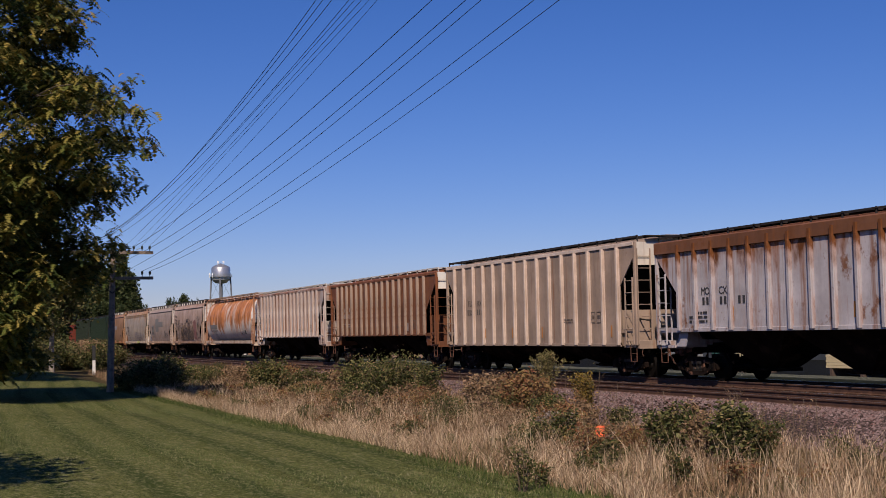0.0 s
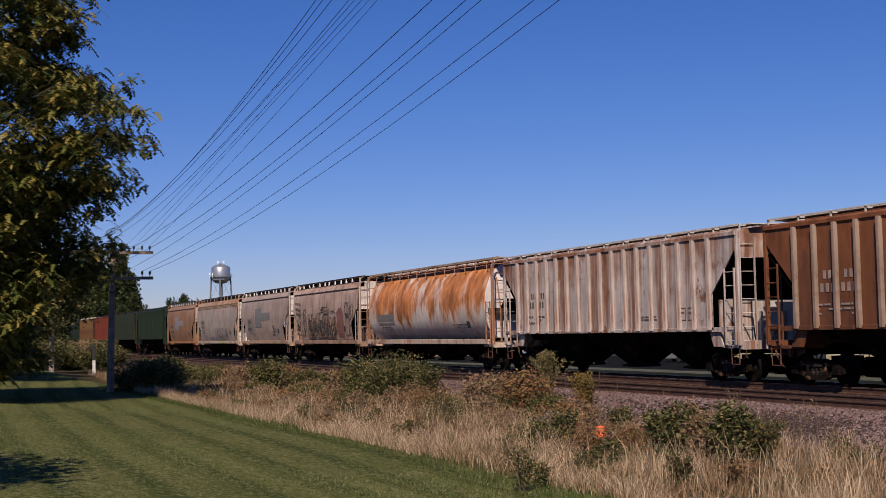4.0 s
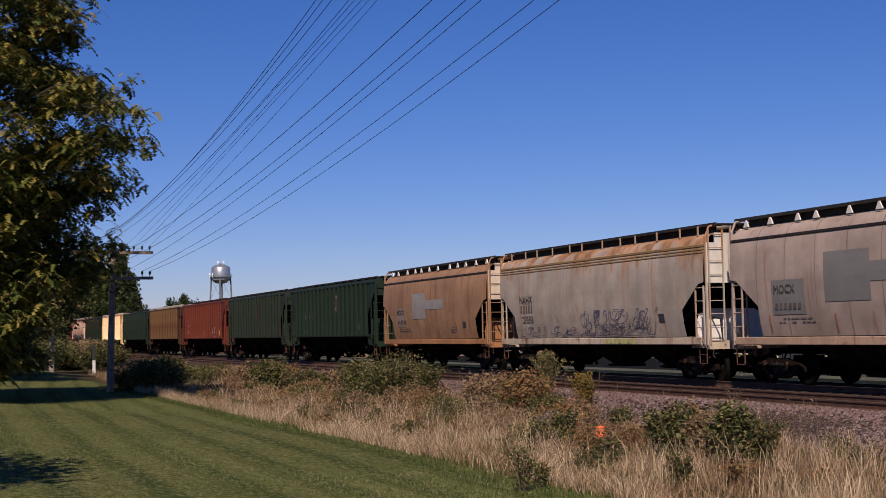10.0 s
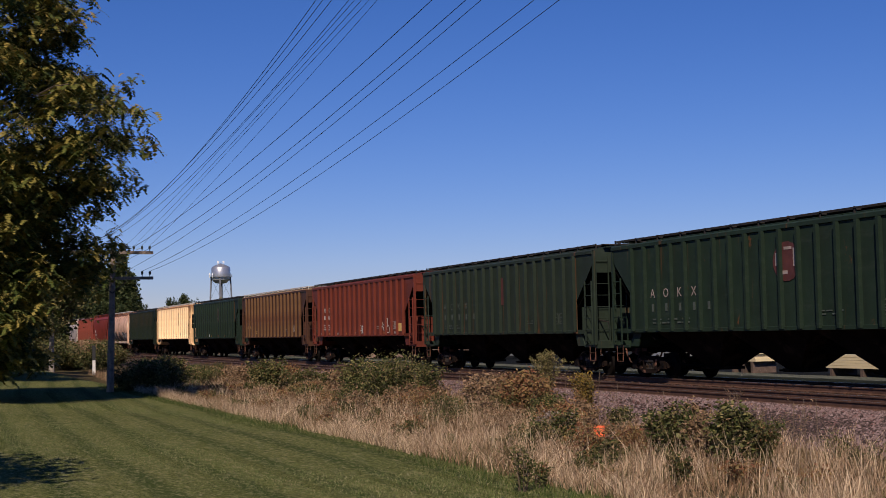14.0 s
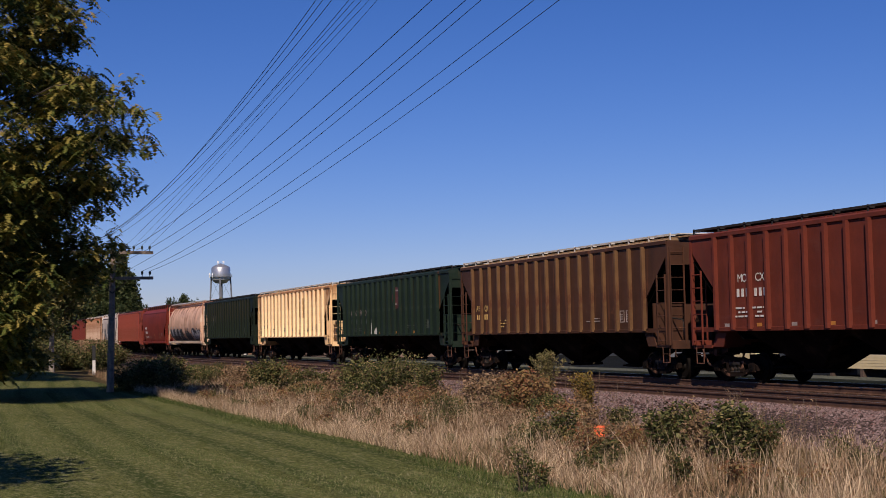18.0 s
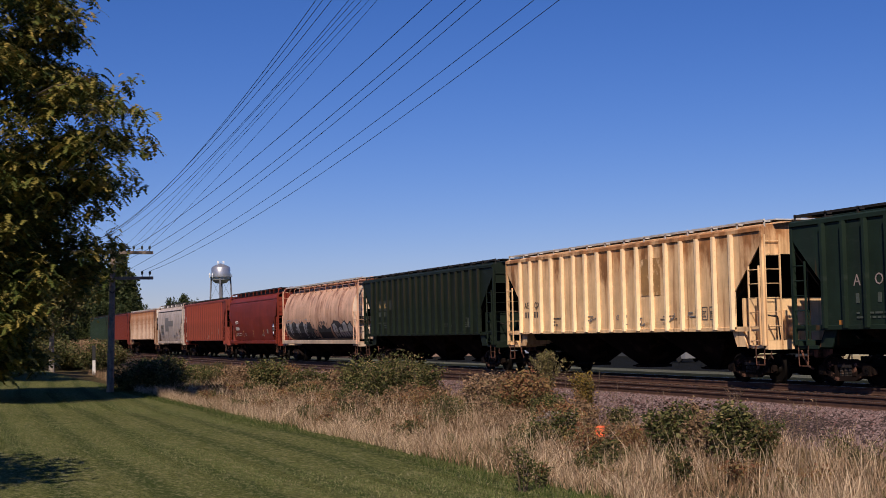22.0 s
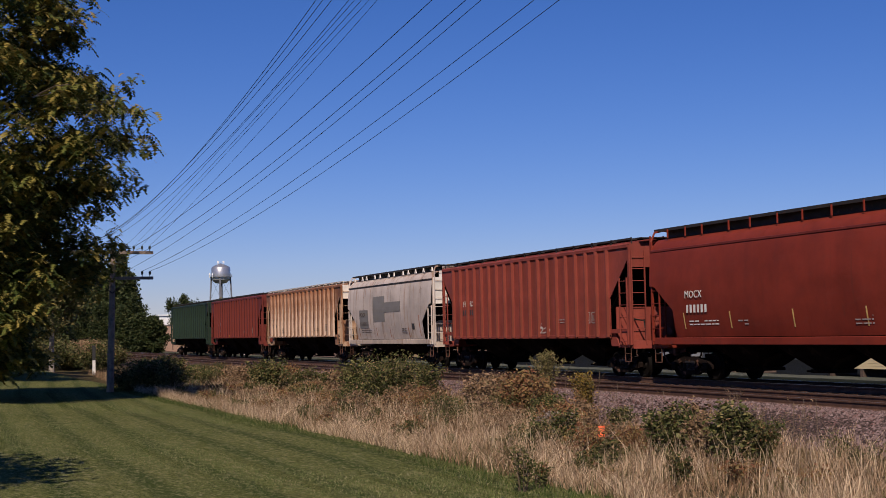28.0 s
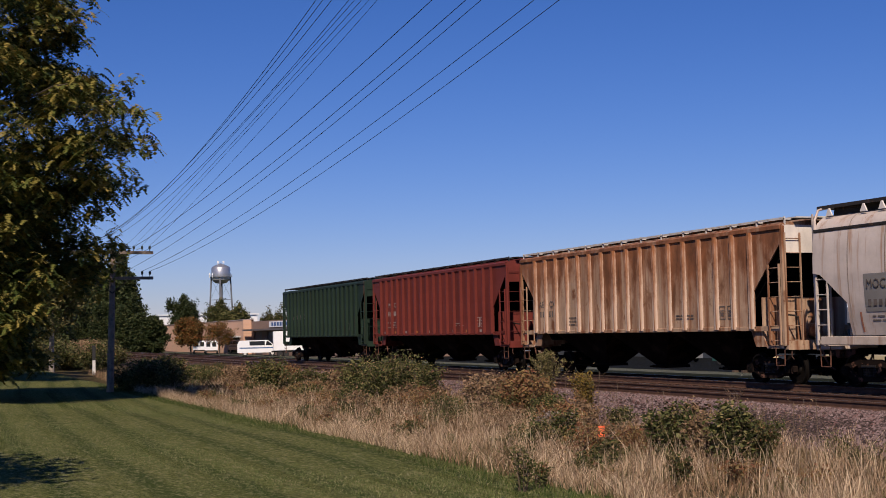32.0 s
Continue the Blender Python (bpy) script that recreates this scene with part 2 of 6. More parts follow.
def ground_material():
    """Mown lawn, rough verge, ballast, and lot beyond, each in its strip across the line."""
    m, nt, b = nodes_of("ground")
    tc = nt.nodes.new("ShaderNodeTexCoord")
    sep = nt.nodes.new("ShaderNodeSeparateXYZ")
    nt.links.new(tc.outputs["Object"], sep.inputs[0])
    y = sep.outputs[1]
    wob = math_node(nt, "ADD", y, ramp(nt, noise_node(nt, 0.5), 0.3, 0.7, -0.45, 0.45))
    big, mid, fine = noise_node(nt, 0.35, detail=5), noise_node(nt, 2.5), noise_node(nt, 28, (1, 1, 1), 3)
    lawn = mix(nt, ramp(nt, big, 0.3, 0.7), (0.145, 0.165, 0.048), (0.25, 0.24, 0.09))
    wave = nt.nodes.new("ShaderNodeTexWave")
    wave.bands_direction = "Y"
    wave.inputs["Scale"].default_value, wave.inputs["Distortion"].default_value = 0.295, 1.6
    wave.inputs["Detail"].default_value, wave.inputs["Detail Scale"].default_value = 4, 0.25
    far = math_node(nt, "MINIMUM", math_node(nt, "ADD", sep.outputs[0], 22.0), 0.0)
    bent = math_node(nt, "SUBTRACT", y, math_node(nt, "MULTIPLY", math_node(nt, "MULTIPLY", far, far), 0.0012))
    join = nt.nodes.new("ShaderNodeCombineXYZ")
    nt.links.new(math_node(nt, "MULTIPLY", sep.outputs[0], 0.12), join.inputs[0])
    nt.links.new(bent, join.inputs[1])
    nt.links.new(join.outputs[0], wave.inputs[0])
    lawn = mix(nt, ramp(nt, wave.outputs["Fac"], 0.58, 0.92, 0, 0.75), lawn, (0.045, 0.075, 0.02))
    lawn = mix(nt, ramp(nt, noise_node(nt, 9, detail=6, rough=0.75), 0.42, 0.62, 0, 0.6), lawn, (0.05, 0.068, 0.018))
    lawn = mix(nt, ramp(nt, mid, 0.5, 0.75, 0, 0.5), lawn, (0.2, 0.19, 0.085))
    lawn = mix(nt, ramp(nt, fine, 0.44, 0.64, 0, 0.85), lawn, (0.035, 0.052, 0.016))
    lawn = mix(nt, ramp(nt, noise_node(nt, 14, (0.35, 1, 1), 4, 0.7), 0.5, 0.68, 0, 0.6), lawn, (0.36, 0.33, 0.17))
    verge = mix(nt, ramp(nt, mid, 0.35, 0.65), (0.16, 0.115, 0.06), (0.07, 0.065, 0.03))
    verge = mix(nt, ramp(nt, fine, 0.45, 0.7, 0, 0.7), verge, (0.05, 0.035, 0.02))
    vor = nt.nodes.new("ShaderNodeTexVoronoi")
    vor.inputs["Scale"].default_value = 16
    nt.links.new(tc.outputs["Object"], vor.inputs["Vector"])
    stone = mix(nt, vor.outputs["Color"], (0.1, 0.063, 0.055), (0.24, 0.16, 0.145))
    stone = mix(nt, ramp(nt, vor.outputs["Distance"], 0.25, 0.6), stone, (0.05, 0.04, 0.035))
    stone = mix(nt, ramp(nt, wob, 17.9, 18.7, 0, 0.75), stone, (0.065, 0.042, 0.032))
    lot = mix(nt, ramp(nt, wob, 42.6, 43.4), (0.02, 0.024, 0.017), (0.013, 0.0145, 0.016))
    lot = mix(nt, ramp(nt, fine, 0.5, 0.8, 0, 0.5), lot, (0.035, 0.04, 0.028))
    strip = math_node(nt, "MULTIPLY", ramp(nt, wob, 41.2, 41.9), ramp(nt, wob, 44.6, 43.9))
    lot = mix(nt, strip, lot, (0.125, 0.13, 0.1))
    field = mix(nt, ramp(nt, big, 0.35, 0.65), (0.05, 0.07, 0.025), (0.11, 0.1, 0.05))
    c = mix(nt, ramp(nt, wob, 7.6, 8.2), lawn, verge)
    c = mix(nt, ramp(nt, wob, 15.0, 15.8), c, stone)
    c = mix(nt, ramp(nt, wob, 27.5, 29.5), c, lot)
    c = mix(nt, ramp(nt, wob, 110, 125), c, field)
    nt.links.new(c, b.inputs["Base Color"])
    b.inputs["Roughness"].default_value = 0.95
    b.inputs["Specular IOR Level"].default_value = 0.02
    bump(nt, b, fine, 1.0, 0.1)
    return m


def build_ground():
    xs = [-3000, -1200, -600, -400, -300, -240, -200, -160, -130, -110, -90] + list(range(-80, 1, 2)) + [10, 30, 60, 120, 300, 1200, 3000]
    ys = sorted({-3000, -800, -150, -80, -40, -20, -10, -4, 1, 2.5, 5.5, 6.5, 8, 9.5, 12.5, 16.2, 16.9, 22, 24, 40, 80, 300, 900}
                | {p[0] for p in PROFILE})
    vs = []
    for y in ys:
        for x in xs:
            lump = 0.05 * noise.noise((x * 0.15, y * 0.4, 0)) if -100 < x < 40 and -12 < y < 17 else 0
            vs.append((x, y, ground_z(y) + lump))
    n = len(xs)
    fs = [(j * n + i, j * n + i + 1, (j + 1) * n + i + 1, (j + 1) * n + i) for j in range(len(ys) - 1) for i in range(n - 1)]
    g = put("ground", raw("ground", vs, fs, True), ground_material())
    tagged(g, "mown green lawn, dry verge and stony railway bed", "ground", kind="structure")


def rail_profile():
    return [(-0.07, -0.18), (0.07, -0.18), (0.07, -0.165), (0.012, -0.145), (0.012, -0.045), (0.036, -0.036), (0.036, -0.004), (0.028, 0.0),
            (-0.028, 0.0), (-0.036, -0.004), (-0.036, -0.036), (-0.012, -0.045), (-0.012, -0.145), (-0.07, -0.165)]


def build_track(y, label):
    track = empty("railway_track", pose(0, y, RAIL))
    tagged(track, label, "railway track", "pair of tracks", "structure")
    for s in (-0.7525, 0.7525):
        part("rail", Geo().prism([(s + a, b) for a, b in rail_profile()], -700, 260), M_RAIL, track, "rust-brown steel rail")
        part("rail_head", Geo().box(-700, 260, s - 0.024, s + 0.024, 0.001, 0.003), M_RAILTOP, track, "worn bright running surface")
    tie = Geo().box(-0.115, 0.115, -1.3, 1.3, -0.36, -0.185).mesh("tie")
    spacing, first = 0.53, -86.0
    far = Geo()
    x = first
    rng = random.Random(int(y * 10))
    while x < -10:
        ob = part("tie", tie, M_TIE, track, m=pose(x + rng.uniform(-0.03, 0.03), rng.uniform(-0.06, 0.06), rng.uniform(-0.02, 0.004), 0, 0, rng.uniform(-1.2, 1.2)))
        x += spacing
    plate = Geo()
    x = first
    while x < -10:
        for s in (-0.7525, 0.7525):
            plate.box(x - 0.09, x + 0.09, s - 0.16, s + 0.16, -0.188, -0.168)
        x += spacing
    part("tie_plates", plate, M_RAIL, track, "rusty tie plates under the rails")["kind"] = "stuff"
    for a, b in ((-420, first), (-10, 60)):
        x = a
        while x < b:
            far.box(x - 0.115, x + 0.115, -1.3, 1.3, -0.36, -0.187)
            x += spacing
    part("far_ties", far, M_TIE, track, "dark wooden ties")["kind"] = "stuff"


build_ground()
build_track(TRAIN_Y, "main line of rusty rails on dark wooden ties under the train")
build_track(NEAR_Y, "empty track of rust-brown rails on dark wooden ties")

# ---- railway wagons: x along the train, near side at -y, z from the top of rail ----
SHARED = {}


def shared(key, make, smooth=False):
    if key not in SHARED:
        SHARED[key] = make().mesh(key[0] if isinstance(key, tuple) else key, smooth)
    return SHARED[key]


def wheelset_geo():
    g = Geo()
    for s in (-1, 1):
        prof = [(0.13, s * 0.80), (0.16, s * 0.74), (0.34, s * 0.75), (0.37, s * 0.80), (0.42, s * 0.795), (0.425, s * 0.70), (0.455, s * 0.685), (0.45, s * 0.66), (0.36, s * 0.67), (0.15, s * 0.70)]
        g.turn(prof, "y", 20)
    g.tube((0, -1.05, 0), (0, 1.05, 0), 0.08, 8)
    for s in (-1, 1):
        g.tube((0, s * 1.04, 0), (0, s * 1.12, 0), 0.11, 8)
        for a in range(3):
            c, d = math.cos(a * 2.094), math.sin(a * 2.094)
            g.tube((c * 0.06, s * 1.12, d * 0.06), (c * 0.06, s * 1.14, d * 0.06), 0.02, 5)
    return g


def sideframe_geo():
    """Cast truck side: arched top member, dipped bottom, with window openings and journal ends."""
    g = Geo()
    top = [(-1.12, 0.50), (-0.98, 0.60), (-0.62, 0.66), (-0.36, 0.74), (0.36, 0.74), (0.62, 0.66), (0.98, 0.60), (1.12, 0.50)]
    top_in = [(-1.12, 0.36), (-0.98, 0.46), (-0.62, 0.52), (-0.36, 0.60), (0.36, 0.60), (0.62, 0.52), (0.98, 0.46), (1.12, 0.36)]
    low = [(-0.78, 0.46), (-0.40, 0.30), (0.40, 0.30), (0.78, 0.46)]
    low_in = [(-0.78, 0.34), (-0.36, 0.17), (0.36, 0.17), (0.78, 0.34)]
    for up, dn in ((top, top_in), (low, low_in)):
        for (a, b), (c, d) in zip(zip(up, up[1:]), zip(dn, dn[1:])):
            g.plate([a, b, d, c], -0.07, 0.07)
    for s in (-1, 1):
        g.plate([(s * 0.42, 0.60), (s * 0.28, 0.60), (s * 0.28, 0.28), (s * 0.42, 0.28)], -0.07, 0.07)
        g.box(s * 0.89 - 0.14, s * 0.89 + 0.14, -0.11, 0.09, 0.32, 0.56)
    return g


def springs_geo():
    g = Geo()
    for x in (-0.18, 0, 0.18):
        for k in range(5):
            g.tube((x, 0, 0.31 + k * 0.04), (x, 0, 0.333 + k * 0.04), 0.075, 8)
    return g.box(-0.27, 0.27, -0.08, 0.08, 0.52, 0.60)


def add_truck(car, x):
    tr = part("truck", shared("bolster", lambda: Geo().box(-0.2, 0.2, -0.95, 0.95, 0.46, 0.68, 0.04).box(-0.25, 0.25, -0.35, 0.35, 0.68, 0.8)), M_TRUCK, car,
              "rust-brown four-wheel truck darkened for the shade under the wagon", pose(x, 0, 0))
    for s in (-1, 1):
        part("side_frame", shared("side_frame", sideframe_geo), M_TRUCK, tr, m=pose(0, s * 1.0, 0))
        part("spring_group", shared("spring_group", springs_geo), M_STEEL, tr, m=pose(0, s * 1.0, 0))["kind"] = "stuff"
    for s in (-1, 1):
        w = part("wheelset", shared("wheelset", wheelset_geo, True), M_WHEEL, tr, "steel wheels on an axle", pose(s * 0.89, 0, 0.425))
        WHEELSETS.append((w, s * 0.89))
        part("brake_beam", shared("brake_beam", lambda: Geo().box(-0.05, 0.05, -0.7, 0.7, 0.3, 0.4).box(-0.07, 0.07, -0.8, -0.6, 0.22, 0.52).box(-0.07, 0.07, 0.6, 0.8, 0.22, 0.52)),
             M_STEEL, tr, m=pose(s * 0.38, 0, 0))


WHEELSETS = []


def coupler_geo():
    g = Geo().box(0.0, 0.42, -0.11, 0.11, 0.78, 0.98, 0.03)
    g.plate([(0.42, 1.02), (0.62, 1.02), (0.70, 0.95), (0.70, 0.76), (0.42, 0.72)], -0.16, 0.1)
    g.box(0.5, 0.68, -0.26, -0.16, 0.76, 1.0)
    g.path([(0.1, -0.4, 1.0), (0.25, -0.42, 0.75), (0.42, -0.4, 0.5), (0.58, -0.35, 0.42)], 0.03, 6)
    g.tube((0.05, -1.35, 1.02), (0.05, -0.2, 0.96), 0.018, 5)
    g.path([(0.05, -1.35, 1.02), (0.07, -1.38, 0.8), (0.16, -1.38, 0.72)], 0.018, 5)
    return g


def hopper_geo(half, top, drop=0.42, width=1.02):
    """One discharge bay: sheets sloping in on all four sides to a gate near the rails."""
    a, b, m = half, 0.34, top - 0.3
    vs = [(-a, -1.3, top), (a, -1.3, top), (a, 1.3, top), (-a, 1.3, top), (-a * 0.74, -width, m), (a * 0.74, -width, m), (a * 0.74, width, m), (-a * 0.74, width, m),
          (-b, -0.4, drop), (b, -0.4, drop), (b, 0.4, drop), (-b, 0.4, drop)]
    fs = [(0, 1, 2, 3), (8, 11, 10, 9)]
    for o in (0, 4):
        fs += [(o + q, o + 4 + q, o + 4 + (q + 1) % 4, o + (q + 1) % 4) for q in range(4)]
    g = Geo().add(vs, fs)
    g.box(-0.42, 0.42, -0.46, 0.46, drop - 0.1, drop)
    g.tube((-0.46, -0.54, drop - 0.05), (0.46, -0.54, drop - 0.05), 0.03, 5)
    return g


def ladder_geo(z0, z1, w=0.46, step=0.40):
    """Ladder in the x-z plane, stiles at 0 and w."""
    g = Geo()
    for x in (0, w):
        g.box(x - 0.017, x + 0.017, -0.025, 0.025, z0, z1)
    z = z0 + 0.12
    while z < z1 - 0.02:
        g.tube((0, 0, z), (w, 0, z), 0.014, 5)
        z += step
    return g


def stirrup_geo():
    return Geo().path([(0, 0, 1.1), (0.02, 0, 0.55), (0.40, 0, 0.55), (0.42, 0, 1.1)], 0.018, 5).tube((0.01, 0, 0.82), (0.41, 0, 0.82), 0.014, 5)


def wagon_base(car, L, e, main, under, bays, top, stripe=None):
    """What every wagon has below its body: centre sill, bays, trucks, couplers, air tank, platforms."""
    part("centre_sill", Geo().box(-e, e, -0.32, 0.32, 0.84, 1.16), under, car)
    half = (2 * e - 4.4) / bays / 2
    for i in range(bays):
        part("hopper_bay", shared(("hopper_bay", round(half, 2), top), lambda: hopper_geo(half, top)), M_BAY if under is M_BLACK else under, car, "sloping discharge bay, dust-brown, darkened for the shade under the wagon",
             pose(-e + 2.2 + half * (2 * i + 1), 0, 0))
    for s in (-1, 1):
        add_truck(car, s * (L / 2 - 2.12))
        part("coupler", shared("coupler", coupler_geo), M_RUSTY, car, "rusty knuckle coupler with hanging air hose",
             pose(s * (L / 2 - 0.7), 0, 0, 0, 0, 0 if s > 0 else 180))
        part("end_platform", Geo().box(s * e - 0.9 * (s > 0), s * e + 0.9 * (s < 0), -1.5, 1.5, 1.02, 1.1), main, car)
        part("end_sill", Geo().box(s * e - 0.09, s * e + 0.09, -1.5, 1.5, 0.98, 1.24, 0.02), main, car)
        for t in (-1, 1):
            part("stirrup", shared("stirrup", stirrup_geo), M_RUSTY, car, m=pose(s * (e - 0.28) - 0.21, t * 1.5, 0))
    part("air_tank", Geo().turn([(0.05, -0.5), (0.2, -0.45), (0.22, -0.3), (0.22, 0.3), (0.2, 0.45), (0.05, 0.5)], "x", 14, (e - 1.1, 0.25, 1.5)), main, car, "round brake air tank")
    part("brake_pipe", Geo().path([(e - 0.4, -0.7, 1.1), (e - 0.5, -0.72, 1.9), (e - 1.3, -0.75, 2.0), (e - 1.5, -0.75, 1.2)], 0.025, 5), M_STEEL, car)
    part("brake_wheel", Geo().turn([(0.27, 0), (0.30, 0.02), (0.27, 0.04), (0.25, 0.02)], "x", 16, (e + 0.12, 0.65, 2.6)).tube((e + 0.14, 0.4, 2.6), (e + 0.14, 0.9, 2.6), 0.015, 5)
         .tube((e + 0.14, 0.65, 2.35), (e + 0.14, 0.65, 2.85), 0.015, 5), M_STEEL, car)


def top_gear(car, e, z, main, board):
    """Roof walk on brackets with the hatch covers between."""
    for s in (-1, 1):
        part("running_board", Geo().box(-e - 0.25, e + 0.25, s * 0.95 - 0.26, s * 0.95 + 0.26, z, z + 0.035), board, car, "steel grating roof walk")
    for i, x in enumerate((-e - 0.1, e + 0.1)):
        part("cross_walk", Geo().box(x - 0.3, x + 0.3, -0.69, 0.69, z, z + 0.035), board, car)
    hatch = shared(("hatch", round(2 * e / 7, 2)), lambda: Geo().box(-e / 7 + 0.04, e / 7 - 0.04, -0.32, 0.32, 0, 0.12, 0.04).box(-0.05, 0.05, -0.4, 0.4, 0.05, 0.16))
    for i in range(7):
        part("hatch_cover", hatch, main, car, m=pose(-e + e / 7 * (2 * i + 1), 0, z - 0.04))


def ribbed(car, sp):
    """Hopper wagon with upright side posts; cut-away lower corners show the sloping end sheets."""
    L, zb, zt, n = sp["L"], sp.get("zb", 1.58), sp.get("zt", 4.40), sp.get("n", 17)
    e = L / 2 - 0.7
    mp, mr = sp["paint"], sp.get("rib", sp["paint"])
    roofm = sp.get("roof", mp)
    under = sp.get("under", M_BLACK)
    k = 1.35
    if zb < 1.2:
        k = 1.0
    side = [(-e, zt), (e, zt), (e, zt - 0.42), (e - k, zt - 0.42 - k), (e - k, zb), (-e + k, zb), (-e + k, zt - 0.42 - k), (-e, zt - 0.42)]
    for s in (-1, 1):
        part("side_sheet", shared(("side_sheet", L, zb, zt, s), lambda: Geo().plate(side, s * 1.54 - 0.02, s * 1.54 + 0.02)), mp, car)
        part("top_chord", Geo().box(-e, e, s * 1.575 - 0.03 - 0.03 * (s < 0) * ("chord" in sp), s * 1.575 + 0.03, zt - sp.get("chord_h", 0.1), zt + 0.02, 0.01), sp.get("chord", mr if zb < 1.2 else mp), car)
        part("side_sill", Geo().box(-e + k, e - k, s * 1.565 - 0.025, s * 1.565 + 0.025, zb - 0.07, zb + 0.05, 0.01), mp, car)
    rib = shared(("side_post", round(zb, 2), round(zt, 2)), lambda: Geo().box(-0.05, 0.05, -0.085, 0.05, zb - 0.02, zt - 0.1))
    rng = random.Random(int(L * 100) + n)
    xs = [(-e + k + 0.05) + (2 * e - 2 * k - 0.1) * i / (n - 1) for i in range(n)]
    for s in (-1, 1):
        for x in xs:
            part("side_post", rib, mr, car, m=pose(x, s * 1.6, 0))
    # roof: two flat slopes and a flat crown
    roof = [(-1.58, zt + 0.02), (1.58, zt + 0.02), (1.52, zt + 0.06), (0.55, zt + 0.17), (-0.55, zt + 0.17), (-1.52, zt + 0.06)]
    part("roof", Geo().prism(roof, -e - 0.02, e + 0.02), roofm, car)
    top_gear(car, e, zt + 0.2, roofm, sp.get("board", M_STEEL))
    bk = shared(("roof_bracket", zt), lambda: Geo().box(-0.02, 0.02, 0.02, 0.24, zt + 0.16, zt + 0.2).box(-0.022, 0.022, 0.2, 0.24, zt + 0.03, zt + 0.25))
    nb = max(8, int(2 * e / 1.3))
    for i in range(nb + 1):
        for s in (-1, 1):
            part("roof_bracket", bk, sp.get("board", M_STEEL), car, m=pose(-e + 2 * e * i / nb, s * 1.2, 0, 0, 0, 0 if s > 0 else 180))
    for s in (-1, 1):
        part("walk_edge", Geo().box(-e, e, s * 1.43 - 0.02, s * 1.43 + 0.02, zt + 0.2, zt + 0.235), sp.get("board", M_STEEL), car)
    for s in (-1, 1):
        part("end_sheet", Geo().box(s * e - 0.02, s * e + 0.02, -1.52, 1.52, zt - 0.75, zt + 0.02), sp.get("end", mp), car)
        sl = [(s * e, zt - 0.75), (s * (e - 2.5), zb - 0.3), (s * (e - 2.55), zb - 0.3), (s * (e - 0.05), zt - 0.75)]
        part("slope_sheet", Geo().plate(sl if s > 0 else sl[::-1], -1.5, 1.5), M_BLACK, car, "sloping end sheet coloured black for the shade behind the cut-away")
        xc = s * (e - 1.2)
        part("cross_sheet", Geo().box(xc - 0.03, xc + 0.03, -1.4, 1.4, 1.1, zt - 0.75 - 1.2 * (zt - zb - 0.45) / 2.5 - 0.06), mp, car, "upright sheet across the wagon under its sloping end")
        for yc in (-0.9, 0.0, 0.9):
            part("sheet_rib", Geo().box(min(xc, xc + s * 0.14), max(xc, xc + s * 0.14), yc - 0.04, yc + 0.04, 1.1, 2.1), mp, car)
        for t in (-1, 1):
            part("corner_post", Geo().box(s * e - 0.05, s * e + 0.05, t * 1.53 - 0.05, t * 1.53 + 0.05, 1.1, zt), mp, car)
            a, b = s * (e - k), s * (e - 0.1)
            part("corner_sill", Geo().box(min(a, b), max(a, b), t * 1.5 - 0.04, t * 1.5 + 0.04, 1.5, 1.64), mp, car)
            g = [(s * (e - k - 0.35), 1.58), (s * (e - k + 0.15), 1.58), (s * (e - k + 0.42), 1.06), (s * (e - k - 0.1), 1.06)]
            part("gusset", Geo().plate(g if s > 0 else g[::-1], t * 1.45 - 0.02, t * 1.45 + 0.02), mp, car)
            part("side_ladder", shared("side_ladder", lambda: ladder_geo(1.12, 3.35, 0.5)), sp.get("ladder", mp), car, m=pose(s * (e - 0.34) - 0.25, t * 1.6, 0))
            part("end_ladder", shared(("end_ladder", zt), lambda: ladder_geo(1.12, zt - 0.2, 0.5)), sp.get("ladder", mp), car,
                 m=pose(s * (e + 0.08), t * 1.25 - 0.25, 0, 0, 0, 90))
    wagon_base(car, L, e, mp, under, 3, zb - 0.05)
    return e


def smooth_levels(kind):
    """Half widths of the curved side from sill to roof, as (z, y)."""
    if kind == "barrel":
        return [(1.36, 1.05), (1.5, 1.2), (1.8, 1.42), (2.2, 1.56), (2.7, 1.62), (3.2, 1.6), (3.6, 1.5), (3.95, 1.36), (4.2, 1.19), (4.42, 0.92), (4.55, 0.5)]
    return [(1.36, 1.42), (1.7, 1.5), (2.2, 1.57), (2.5, 1.59), (2.95, 1.61), (3.0, 1.61), (3.4, 1.6), (3.8, 1.57), (4.05, 1.53), (4.2, 1.48), (4.34, 1.4), (4.45, 1.27), (4.55, 0.95), (4.6, 0.45)]


